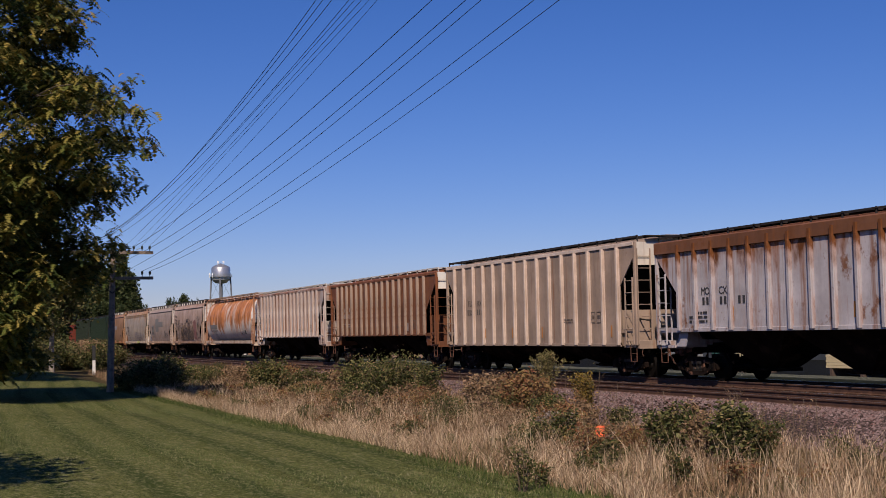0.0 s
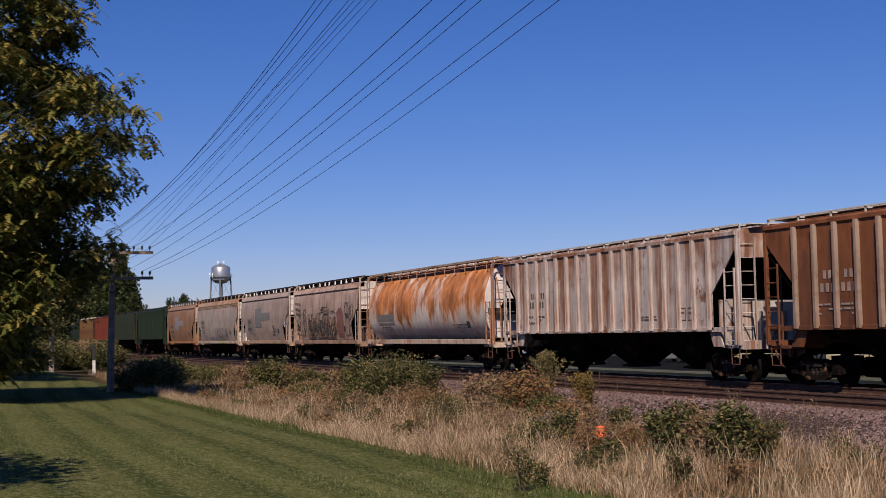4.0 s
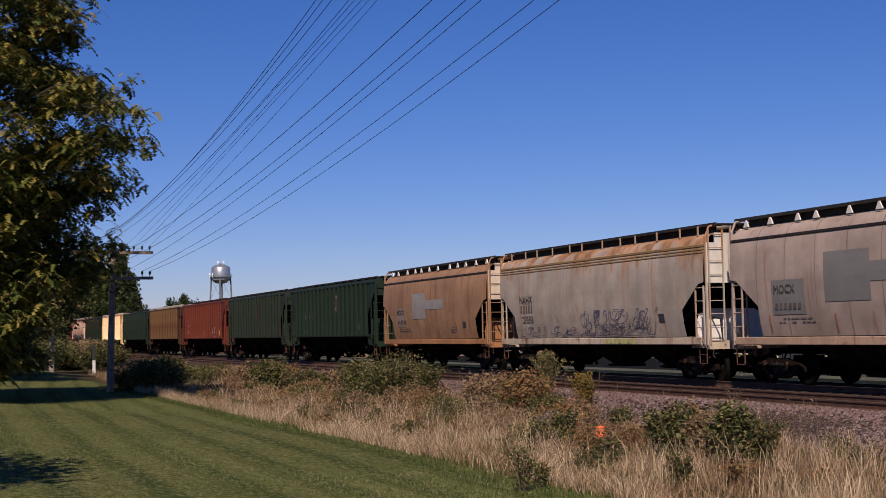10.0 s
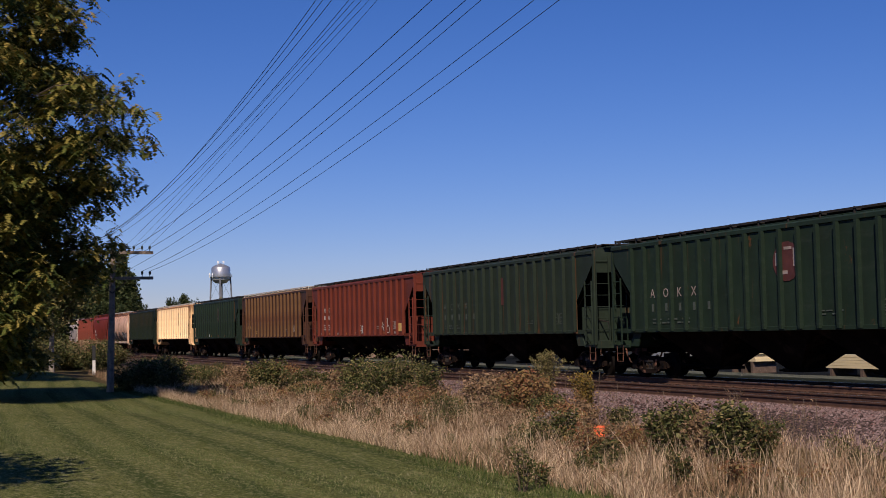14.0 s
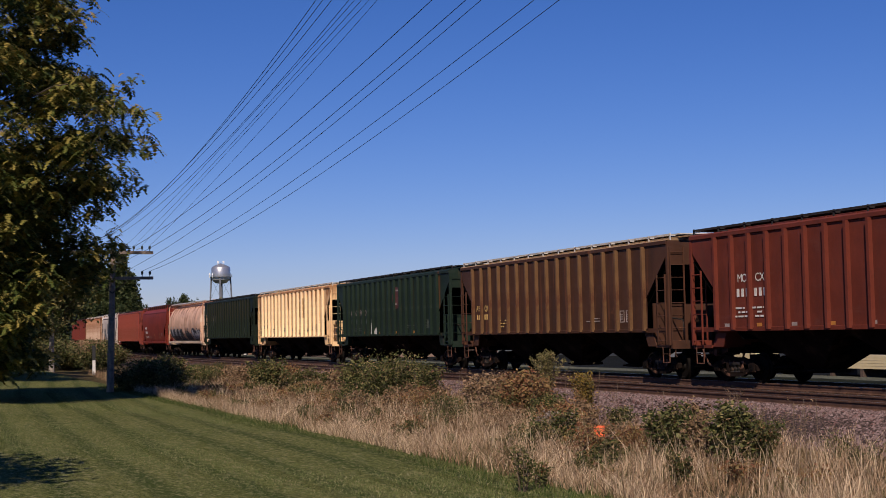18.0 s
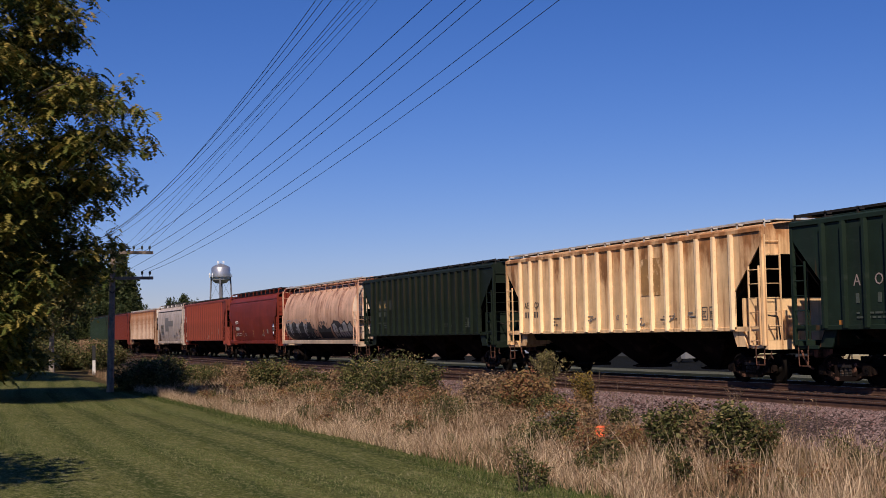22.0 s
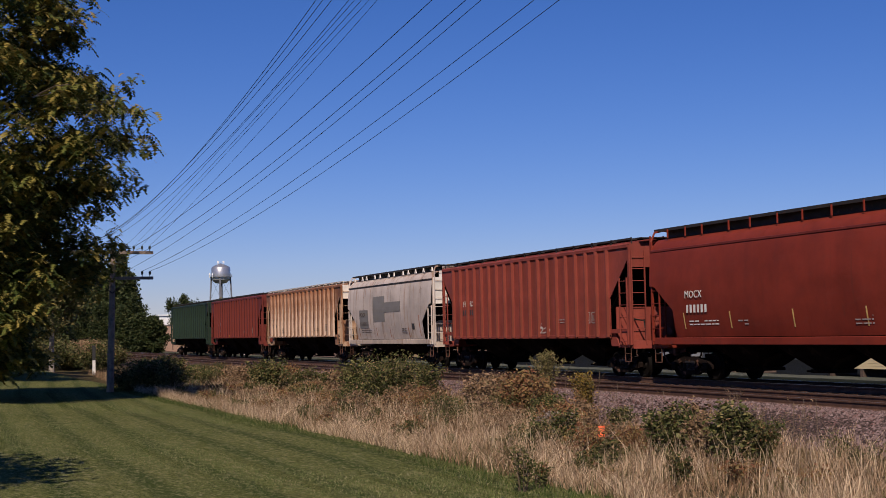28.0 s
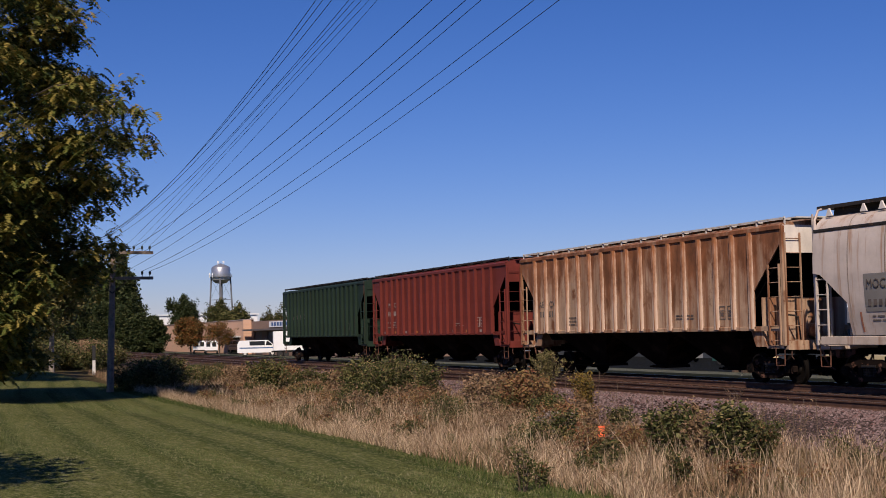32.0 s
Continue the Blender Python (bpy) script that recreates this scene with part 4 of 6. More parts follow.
def build_train():
    cars = []
    for i, sp in enumerate(SPECS):
        L = round(JOINTS[i] - JOINTS[i + 1], 2)
        sp["L"], sp["seed"] = L, i
        car = empty("hopper_wagon")
        tagged(car, sp["label"], "freight wagon", "wagons of the freight train")
        e = ribbed(car, sp) if sp["kind"] == "ribbed" else smooth(car, sp)
        decorate(car, i + 1, sp, e)
        cars.append((car, (JOINTS[i] + JOINTS[i + 1]) / 2))
    return cars


def decorate(car, no, sp, e):
    """Lettering, patches, reflectors and graffiti on the near side."""
    k = sp["kind"]
    dark_body = sum(sp["paint"].node_tree.nodes["Principled BSDF"].inputs[0].default_value[:3]) and no in (10, 11, 12, 13, 14, 16, 18, 19, 22, 23)
    ink = M_MARKW if dark_body else M_MARK
    if no == 13:
        ink = M_MARKY
    # reporting letters near the left end, small stencils near both ends
    if no in (7, 9, 18, 20):
        if no != 18:
            if no != 9:
                patch(car, k, -e + 2.0, -e + 3.45, 1.95, 2.9, M_GREYPATCH)
        ink = M_MARK if no == 9 else ink
        ink = M_FADEDARK if no in (7, 20) else ink
        mark(car, k, "MOCX", -e + 2.1, 2.55, 0.32, ink)
        digits(car, k, -e + 2.12, 2.1, 6, 0.24, ink)
        bars(car, k, -e + 2.2, 1.82, 1.6, 2, ink, 0.035, 0.1, seed=no + 1)
    if no in (7, 20):
        patch(car, k, -e + 4.3, -e + 6.1, 2.25, 3.55, M_GREYPATCH)
        patch(car, k, -e + 6.1, -e + 8.5, 2.72, 3.22, M_GREYPATCH)
    if no in (7, 20):
        for q, dx in enumerate((1.75, 4.6, 6.7, 9.4)):
            if -e + dx < e - 1.4:
                patch(car, k, -e + dx, -e + dx + 0.07, 1.45, 1.95, M_STRIP, "reflector", "faded orange-red reflector strip")
        patch(car, k, e - 1.75, e - 1.67, 1.5, 2.5, M_STRIP, "reflector", "faded orange-red reflector strip")
    if no == 18:
        for dx in (1.9, 4.4, 7.4, 10.4):
            patch(car, k, -e + dx, -e + dx + 0.06, 1.6, 2.1, M_MARKY, "reflector", "faded yellow reflector strip")
        bars(car, k, -e + 4.8, 1.8, 0.5, 2, M_FADEINK, 0.04, 0.1, seed=33)
    if no == 9:
        patch(car, k, -e + 4.2, -e + 5.95, 2.3, 3.5, M_PALEBLUE, "painted_patch", "pale blue-grey patch")
        patch(car, k, -e + 5.95, -e + 8.2, 2.72, 3.16, M_PALEBLUE, "painted_patch", "pale blue-grey patch")
        patch(car, k, -e + 2.0, -e + 3.3, 1.95, 2.85, M_TANPATCH)
    if no == 5:
        patch(car, k, -e + 1.9, -e + 4.4, 2.1, 2.6, M_GREYPATCH)
        bars(car, k, -e + 2.2, 1.95, 1.7, 2, M_MARK, 0.04, 0.11, seed=8)
        bars(car, k, e - 4.4, 1.95, 2.0, 2, M_MARK, 0.09, 0.14, seed=9)
    if no in (10, 11, 14, 23):
        panel_marks(car, sp, e, 1, sp["text"], 2.62, 0.42, M_FADEINK if no != 11 else M_GREENFADE)
        panel_marks(car, sp, e, 1, "#####", 2.18, 0.36, M_GREENFADE)
        bars(car, k, -e + 2.6, 1.9, 2.2, 2, M_GREENFADE, 0.05, 0.11, seed=no)
    if no in (13, 15, 21):
        c = ink if no == 13 else M_MARK if no == 15 else M_FADEDARK
        panel_marks(car, sp, e, 0, ("AE", "QX"), 2.5, 0.34, c)
        panel_marks(car, sp, e, 0, ("##", "###"), 2.14, 0.32, c)
        bars(car, k, -e + 4.0, 2.05, 0.8, 3, c, 0.05, 0.12, seed=no)
    if no in (2, 19):
        panel_marks(car, sp, e, 1, ("FU", "RX"), 2.72, 0.34, M_FADEDARK if no == 2 else ink)
        panel_marks(car, sp, e, 1, ("###", "###"), 2.36, 0.32, M_FADEDARK if no == 2 else M_GRAFF_DARK)
    if no == 1:
        panel_marks(car, sp, e, 1, ("MO", "CX"), 2.62, 0.33, M_MARK)
        panel_marks(car, sp, e, 1, ("##", "##", "##"), 2.32, 0.33, M_MARK)
        bars(car, k, -e + 1.9, 2.05, 1.0, 3, M_MARK, 0.07, 0.13, seed=6)
    if no in (3, 4, 12, 16, 22):
        c = M_FADEINK if no == 3 else M_MARKW if no == 12 else M_FADEINK if no in (16, 22) else M_FADEDARK
        if no in (12, 16, 22):
            panel_marks(car, sp, e, 1, ("MO", "CX") if no != 16 else ("AO", "KX"), 2.92, 0.34, M_MARKY if no == 16 else c)
        else:
            panel_marks(car, sp, e, 1, ("##", "##"), 2.85, 0.32, c)
        panel_marks(car, sp, e, 1, ("###", "###"), 2.5, 0.34, M_GREENFADE if no == 16 else c)
        bars(car, k, -e + 2.1, 2.15, 1.6, 3, M_GREENFADE if no == 16 else c, 0.05, 0.12, seed=no)
    if no == 16:
        patch(car, k, -e + 2.35, -e + 4.3, 2.8, 3.3, M_GREENPATCH, lift=0.004)
    # panel of test data at the right, as a framed plate
    if k == "ribbed":
        x = e - 3.1
        c = M_FADEINK if no in (12, 13, 18, 19, 22) else M_GREENFADE if dark_body else M_FADEDARK
        for dx in (0.0, 0.42):
            fr = Geo()
            for a, b, f, d in ((0, 0.3, 0, 0.03), (0, 0.3, 0.37, 0.4), (0, 0.03, 0.03, 0.37), (0.27, 0.3, 0.03, 0.37)):
                fr.box(x + dx + a, x + dx + b, -1.57, -1.562, 1.86 + f, 1.86 + d)
            part("data_panel", fr, c, car)
            bars(car, k, x + dx + 0.06, 2.1, 0.18, 3, c, 0.03, 0.07, seed=no + 60)
        bars(car, k, x - 2.4, 2.0, 1.0, 2, c, 0.035, 0.09, seed=no + 40)
        if no in (12, 22):
            for q in range(9):
                patch(car, k, -e + 1.75 + q * (2 * e - 3) / 9, -e + 2.0 + q * (2 * e - 3) / 9, 1.64, 1.74, M_ORANGE if q % 2 else M_FADEINK, "reflector")
        if no == 14:
            for q in range(5):
                patch(car, k, -e + 1.9 + q * 2.55, -e + 2.25 + q * 2.55, 1.64, 1.76, M_ORANGE, "reflector")
        if no in (1, 2):
            for q in range(5):
                patch(car, k, -e + 4.2 + q * 2.7, -e + 4.3 + q * 2.7, sp.get("zb", 1.58) + 0.25, sp.get("zb", 1.58) + 0.65, M_ORANGE, "reflector")
    else:
        bars(car, k, e - 4.2, 1.85, 0.7, 3, M_FADEINK if no == 18 else M_FADEDARK, 0.035, 0.1, seed=no + 50)
        patch(car, k, e - 2.75, e - 2.4, 1.82, 2.1, M_MARK if no != 18 else M_FADEINK, "data_panel")
    if sp.get("emblem"):
        ring = [(1.45 + 0.62 * math.cos(q * math.pi / 9), 3.4 + 0.55 * math.sin(q * math.pi / 9)) for q in range(18)]
        fill_shape(car, k, ring, M_EMBLEM, "emblem", "faded round red emblem")
        for q, (dx, dz, w, h) in enumerate(((0.95, 3.3, 0.1, 0.35), (1.75, 3.25, 0.08, 0.5), (1.2, 3.05, 0.3, 0.1), (1.35, 3.72, 0.35, 0.08))):
            patch(car, k, dx, dx + w, dz, dz + h, M_FADEINK, "emblem_piece", lift=0.018)
    if no == 11:
        patch(car, k, 0.25, 0.7, 2.7, 3.8, M_EMBLEM, "faded_emblem", "rust-red faded emblem")
    # graffiti
    if no == 6:
        fill_shape(car, k, [(2.6, 1.5), (3.8, 1.45), (3.95, 2.3), (3.85, 2.9), (3.6, 3.15), (3.0, 3.1), (2.65, 2.9), (2.75, 2.2)], M_FADERED, label="faded red graffiti fill")
        squiggles(car, k, -3.2, 2.3, 1.45, 2.9, M_MARK, 58, 0.03, 5)
        squiggles(car, k, -3.2, 2.3, 1.5, 2.5, M_FADEDARK, 40, 0.05, 53)
        squiggles(car, k, -0.6, 1.9, 2.8, 3.25, M_MARK, 16, 0.026, 52)
        squiggles(car, k, -3.2, 2.2, 1.5, 2.6, M_GRAFF_OCHRE, 30, 0.1, 51)
        for word, dx, z in (("A LOT WAS", 0.35, 3.55), ("NEVER", 0.6, 3.2), ("ENOUGH", 0.75, 2.9)):
            part("graffiti_word", letters(word, 0.26), M_FADEDARK, car, "hand-sprayed dark words", pose(-e + dx, -side_y(k, z + 0.2) - 0.03, z, 0, 6, 0))
        squiggles(car, k, -5.6, -3.6, 1.6, 3.2, M_FADEDARK, 22, 0.03, 6)
        squiggles(car, k, 4.2, 5.5, 1.6, 3.4, M_MARK, 14, 0.026, 7)
        part("graffiti_word", letters("2012", 0.34), M_MARK, car, "hand-sprayed dark numerals", pose(4.35, -side_y(k, 2.8) - 0.03, 2.6, 0, -4, 0))
    if no == 7:
        squiggles(car, k, e - 4.0, e - 3.3, 1.7, 2.3, M_FADEDARK, 9, 0.03, 8)
    if no == 8:
        squiggles(car, k, -e + 1.6, e - 4.5, 1.42, 1.8, M_GRAFF_VIOLET, 34, 0.025, 9)
        squiggles(car, k, -0.5, 4.6, 1.45, 2.3, M_GRAFF_VIOLET, 30, 0.024, 91)
        for q in range(7):
            part("graffiti", Geo().plate([(1.3 + q * 0.3, 1.15), (1.5 + q * 0.3, 1.13 + 0.03 * (q % 2)), (1.52 + q * 0.3, 1.31), (1.34 + q * 0.3, 1.33)], -1.625, -1.615), M_GRAFF_LIME, car, "yellow-green sprayed stroke")
        mark(car, k, "NAHX", -e + 1.9, 2.72, 0.4, M_FADEDARK)
        digits(car, k, -e + 1.95, 2.35, 5, 0.27, M_FADEDARK)
        bars(car, k, -e + 2.0, 2.15, 1.0, 3, M_FADEDARK, 0.05, 0.1, seed=88)
    if no == 14:
        fill_shape(car, k, [(-2.6, 1.62), (-1.5, 1.62), (-1.7, 2.0), (-2.0, 1.8), (-2.2, 2.25), (-2.5, 2.2)], M_MARKW, label="white spray-paint shape")
    if no == 12:
        squiggles(car, k, 0.3, 1.0, 1.7, 2.2, M_MARKW, 4, 0.05, 10)
        squiggles(car, k, 4.1, 4.9, 1.7, 2.4, M_MARKW, 5, 0.05, 11)
        patch(car, k, e - 2.3, e - 1.5, 1.75, 2.15, M_MARKY, "reflector")
    if no == 15:
        squiggles(car, k, -3, 5, 1.65, 2.1, M_GREYPATCH, 7, 0.04, 12)
        patch(car, k, 2.0, 3.2, 2.7, 3.9, paint_stain, "stain", "brown rust stain")
    if no == 17:
        fill_shape(car, k, [(-e + 1.0, 1.42), (-1.0, 1.42), (-0.8, 1.9), (-1.2, 2.45), (-2.2, 2.2), (-3.0, 2.5), (-3.9, 2.25), (-4.9, 2.5), (-5.6, 2.3), (-6.3, 2.45), (-e + 1.1, 2.0)], M_GRAFF_DARK, label="dark blue graffiti fill")
        fill_shape(car, k, [(0.2, 1.45), (2.6, 1.45), (2.9, 2.1), (2.2, 1.95), (1.6, 2.25), (0.9, 2.0), (0.4, 2.3)], M_GRAFF_DARK, label="dark green graffiti fill")
        fill_shape(car, k, [(3.1, 1.45), (7.0, 1.45), (7.1, 2.0), (6.7, 2.4), (6.2, 2.2), (5.7, 2.45), (5.0, 2.2), (4.6, 2.4), (3.7, 2.45), (3.1, 2.2)], M_MARK, label="black graffiti outline", lift=0.014)
        for q, (a, b) in enumerate(((3.25, 2.3), (4.25, 2.1), (5.15, 2.35), (6.1, 2.25))):
            fill_shape(car, k, [(a, 1.55), (a + 0.3, 1.5), (a + 0.35, 1.8), (a + 0.5, 1.5), (a + 0.8, 1.55), (a + 0.85, b - 0.2), (a + 0.5, b), (a + 0.1, b - 0.1)], M_GRAFF_SILVER, label="silver graffiti letter", lift=0.019)
        for q in range(7):
            a = -6.9 + q * 0.82
            fill_shape(car, k, [(a, 1.6), (a + 0.22, 1.6), (a + 0.3, 2.1), (a + 0.55, 1.65), (a + 0.66, 2.45 - 0.06 * (q % 3)), (a + 0.4, 2.3), (a + 0.1, 2.5 - 0.1 * (q % 2))], M_GRAFF_SILVER if q % 2 else M_GRAFF_DARK, label="graffiti letter fill", lift=0.018)
        squiggles(car, k, -7.0, -1.2, 1.5, 2.6, M_GRAFF_SILVER, 12, 0.045, 13)
        squiggles(car, k, -7.0, 3.0, 1.5, 2.4, M_MARK, 26, 0.07, 16)
        squiggles(car, k, 3.4, 6.6, 1.6, 2.5, M_MARK, 9, 0.05, 14)
    if no == 19:
        squiggles(car, k, 1.0, 2.2, 1.55, 1.9, M_MARKW, 4, 0.03, 15)
    if no == 3:
        patch(car, k, e - 4.05, e - 3.65, 1.75, 2.15, M_FADEINK, "pale_patch")


M_FADEINK = simple("faded_pale_ink", (0.3, 0.24, 0.22), 0.7, 0, 0.3, 5, bumpy=0)
M_PALEBLUE = simple("pale_blue_patch", (0.27, 0.245, 0.24), 0.6, 0, 0.15, 3, bumpy=0)
M_GREENFADE = simple("faded_green_letters", (0.06, 0.075, 0.062), 0.7, 0, 0.3, 5, bumpy=0)
M_STRIP = simple("faded_orange_strip", (0.36, 0.15, 0.09), 0.7, 0, 0.3, 5, bumpy=0)
M_FADEDARK = simple("faded_dark_ink", (0.1, 0.08, 0.07), 0.8, 0, 0.4, 5, bumpy=0)
M_TANPATCH = simple("repainted_tan", (0.25, 0.18, 0.14), 0.7, 0, 0.2, 4, bumpy=0)
M_GREENPATCH = simple("repainted_green", (0.028, 0.034, 0.026), 0.7, 0, 0.25, 4, bumpy=0)
M_EMBLEM = simple("emblem_red", (0.085, 0.026, 0.023), 0.6, 0, 0.3, 5, bumpy=0)
M_FADERED = simple("faded_red", (0.22, 0.1, 0.085), 0.7, 0, 0.3, 4, bumpy=0)
M_GRAFF_VIOLET = simple("spray_violet", (0.11, 0.1, 0.16), 0.7, 0, 0.3, 5, bumpy=0)
M_GRAFF_LIME = simple("spray_lime", (0.36, 0.36, 0.12), 0.7, 0, 0.3, 5, bumpy=0)
M_GRAFF_OCHRE = simple("spray_ochre", (0.3, 0.19, 0.12), 0.7, 0, 0.3, 5, bumpy=0)
M_GRAFF_DARK = simple("spray_dark", (0.03, 0.033, 0.04), 0.7, 0, 0.5, 3, (0.07, 0.08, 0.09), 0.55, bumpy=0)
M_GRAFF_SILVER = simple("spray_silver", (0.42, 0.42, 0.44), 0.5, 0.2, 0.2, 4, bumpy=0)
paint_stain = simple("rust_stain", (0.34, 0.19, 0.07), 0.7, 0, 0.3, 2, CREAM, 0.56, bumpy=0)
CARS = build_train()

# ---- leaves, trees and weeds ----
def leaf_quads(rng, centres, spread, count, size, droop=0.3, aspect=0.45):
    """Small folded leaf blades scattered round the centres: vertices and faces."""
    n = len(centres) * count
    c = np.repeat(np.array(centres), count, axis=0) + rng.normal(0, 1, (n, 3)) * np.array(spread)
    d = rng.normal(0, 1, (n, 3))
    d[:, 2] = d[:, 2] * 0.6 - droop
    d /= np.linalg.norm(d, axis=1)[:, None]
    s = np.cross(d, rng.normal(0, 1, (n, 3)))
    s /= np.linalg.norm(s, axis=1)[:, None] + 1e-6
    ln = size * rng.uniform(0.6, 1.4, (n, 1))
    a = c - d * ln * 0.5
    b = c + d * ln * 0.5
    w = s * ln * aspect * 0.5
    v = np.stack([a, c + w, b, c - w], 1).reshape(-1, 3)
    f = np.arange(n * 4).reshape(n, 4)
    return v, f


def joined(name, chunks):
    vs, fs, o = [], [], 0
    for v, f in chunks:
        vs.append(v)
        fs.append(f + o)
        o += len(v)
    return raw(name, np.concatenate(vs).tolist(), np.concatenate(fs).tolist())


def limb(g, rng, p, d, length, r, depth, tips, bend=0.25):
    """A tapering limb that forks; the ends go into tips."""
    p, d = Vector(p), Vector(d).normalized()
    segs = 4
    for i in range(segs):
        nd = (d + Vector((rng.uniform(-bend, bend), rng.uniform(-bend, bend), rng.uniform(-bend * 0.6, bend * 0.5)))).normalized()
        q = p + nd * (length / segs)
        r2 = r * 0.8
        g.tube(p, q, r, 6, r2)
        if depth > 0 and i >= 1:
            for _ in range(2):
                side = (nd + Vector((rng.uniform(-1, 1), rng.uniform(-1, 1), rng.uniform(-0.5, 0.6)))).normalized()
                limb(g, rng, q, side, length * 0.5, r2 * 0.55, depth - 1, tips, bend)
        if i >= 1 or depth == 0:
            tips.append(tuple(q))
        p, d, r = q, nd, r2
    tips.append(tuple(p))


M_LOCUST = leafy("locust_leaves", [(0.03, 0.046, 0.012), (0.065, 0.085, 0.02), (0.12, 0.125, 0.03), (0.19, 0.165, 0.04), (0.29, 0.215, 0.055)], 0.6, 0.22)
M_DARKLEAF = leafy("dark_tree_leaves", [(0.015, 0.025, 0.009), (0.025, 0.038, 0.013), (0.042, 0.054, 0.018), (0.065, 0.068, 0.025)], 0.6, 0.15)
M_OLIVELEAF = leafy("olive_hedge_leaves", [(0.04, 0.05, 0.018), (0.065, 0.075, 0.025), (0.1, 0.09, 0.035), (0.13, 0.1, 0.04)], 0.6, 0.2)
M_ORANGELEAF = leafy("orange_tree_leaves", [(0.05, 0.055, 0.02), (0.12, 0.09, 0.028), (0.24, 0.11, 0.03), (0.2, 0.07, 0.028)], 0.6, 0.25)
M_WEED = leafy("weed_leaves", [(0.022, 0.03, 0.009), (0.05, 0.06, 0.018), (0.098, 0.1, 0.034), (0.2, 0.168, 0.07)], 0.6, 0.1)
M_BROWNWEED = leafy("browned_weed", [(0.08, 0.055, 0.032), (0.2, 0.125, 0.07), (0.33, 0.21, 0.13), (0.12, 0.105, 0.05)], 0.7, 0.08)
M_REDWEED = leafy("reddened_weed", [(0.15, 0.055, 0.03), (0.2, 0.1, 0.05), (0.27, 0.18, 0.075), (0.075, 0.07, 0.03)], 0.7, 0.1)
M_YELLOWWEED = leafy("yellow_weed", [(0.24, 0.165, 0.035), (0.3, 0.19, 0.045), (0.15, 0.12, 0.04), (0.07, 0.075, 0.03)], 0.7, 0.25)
M_GREYWEED = leafy("greyed_weed", [(0.14, 0.11, 0.09), (0.22, 0.18, 0.15), (0.3, 0.25, 0.21), (0.18, 0.13, 0.1)], 0.8, 0.1)
M_PLUME = leafy("pale_olive_plume", [(0.075, 0.075, 0.024), (0.12, 0.112, 0.04), (0.18, 0.155, 0.065), (0.25, 0.19, 0.1)], 0.7, 0.2)
M_STRAW = leafy("dry_grass", [(0.1, 0.07, 0.042), (0.3, 0.205, 0.125), (0.68, 0.53, 0.36), (0.5, 0.37, 0.25), (0.2, 0.13, 0.085)], 0.8, 0.1)
M_LAWN = leafy("lawn_blades", [(0.06, 0.088, 0.024), (0.115, 0.145, 0.044), (0.19, 0.2, 0.08), (0.29, 0.27, 0.14)], 0.7, 0.2)
M_GRASS = leafy("mown_grass", [(0.03, 0.05, 0.011), (0.048, 0.074, 0.017), (0.075, 0.1, 0.026), (0.14, 0.135, 0.05)], 0.7, 0.2)


def fronds(rng, centres, count, spread, length):
    """Feathery compound leaves: a drooping midrib with pointed leaflets on both sides, each frond one connected piece."""
    n = len(centres) * count
    c = np.repeat(np.array(centres), count, axis=0) + rng.normal(0, 1, (n, 3)) * np.array(spread)
    a = rng.uniform(0, 2 * np.pi, n)
    out = np.column_stack([np.cos(a), np.sin(a), rng.uniform(-0.35, 0.35, n)])
    side = np.column_stack([-np.sin(a), np.cos(a), rng.uniform(-0.4, 0.4, n)])
    ln = length * rng.uniform(0.6, 1.3, n)[:, None]
    k = 5
    rows = []
    for i in range(k + 1):
        u = i / k
        rows.append(c + out * ln * u - np.array([0, 0, 1.0]) * ln * 0.65 * u * u)
    for i in range(k):
        w = ln * (0.36 - 0.045 * i)
        fwd = out * ln * 0.12 - np.array([0, 0, 1.0]) * ln * 0.1
        rows.append(rows[i] + side * w + fwd)
        rows.append(rows[i] - side * w + fwd)
    v = np.stack(rows, 1)
    f = []
    for i in range(k):
        f += [(i, i + 1, k + 1 + 2 * i), (i + 1, i, k + 2 + 2 * i)]
    m = len(rows)
    fs = (np.arange(n)[:, None, None] * m + np.array(f)[None]).reshape(-1, 3)
    return v.reshape(-1, 3), fs


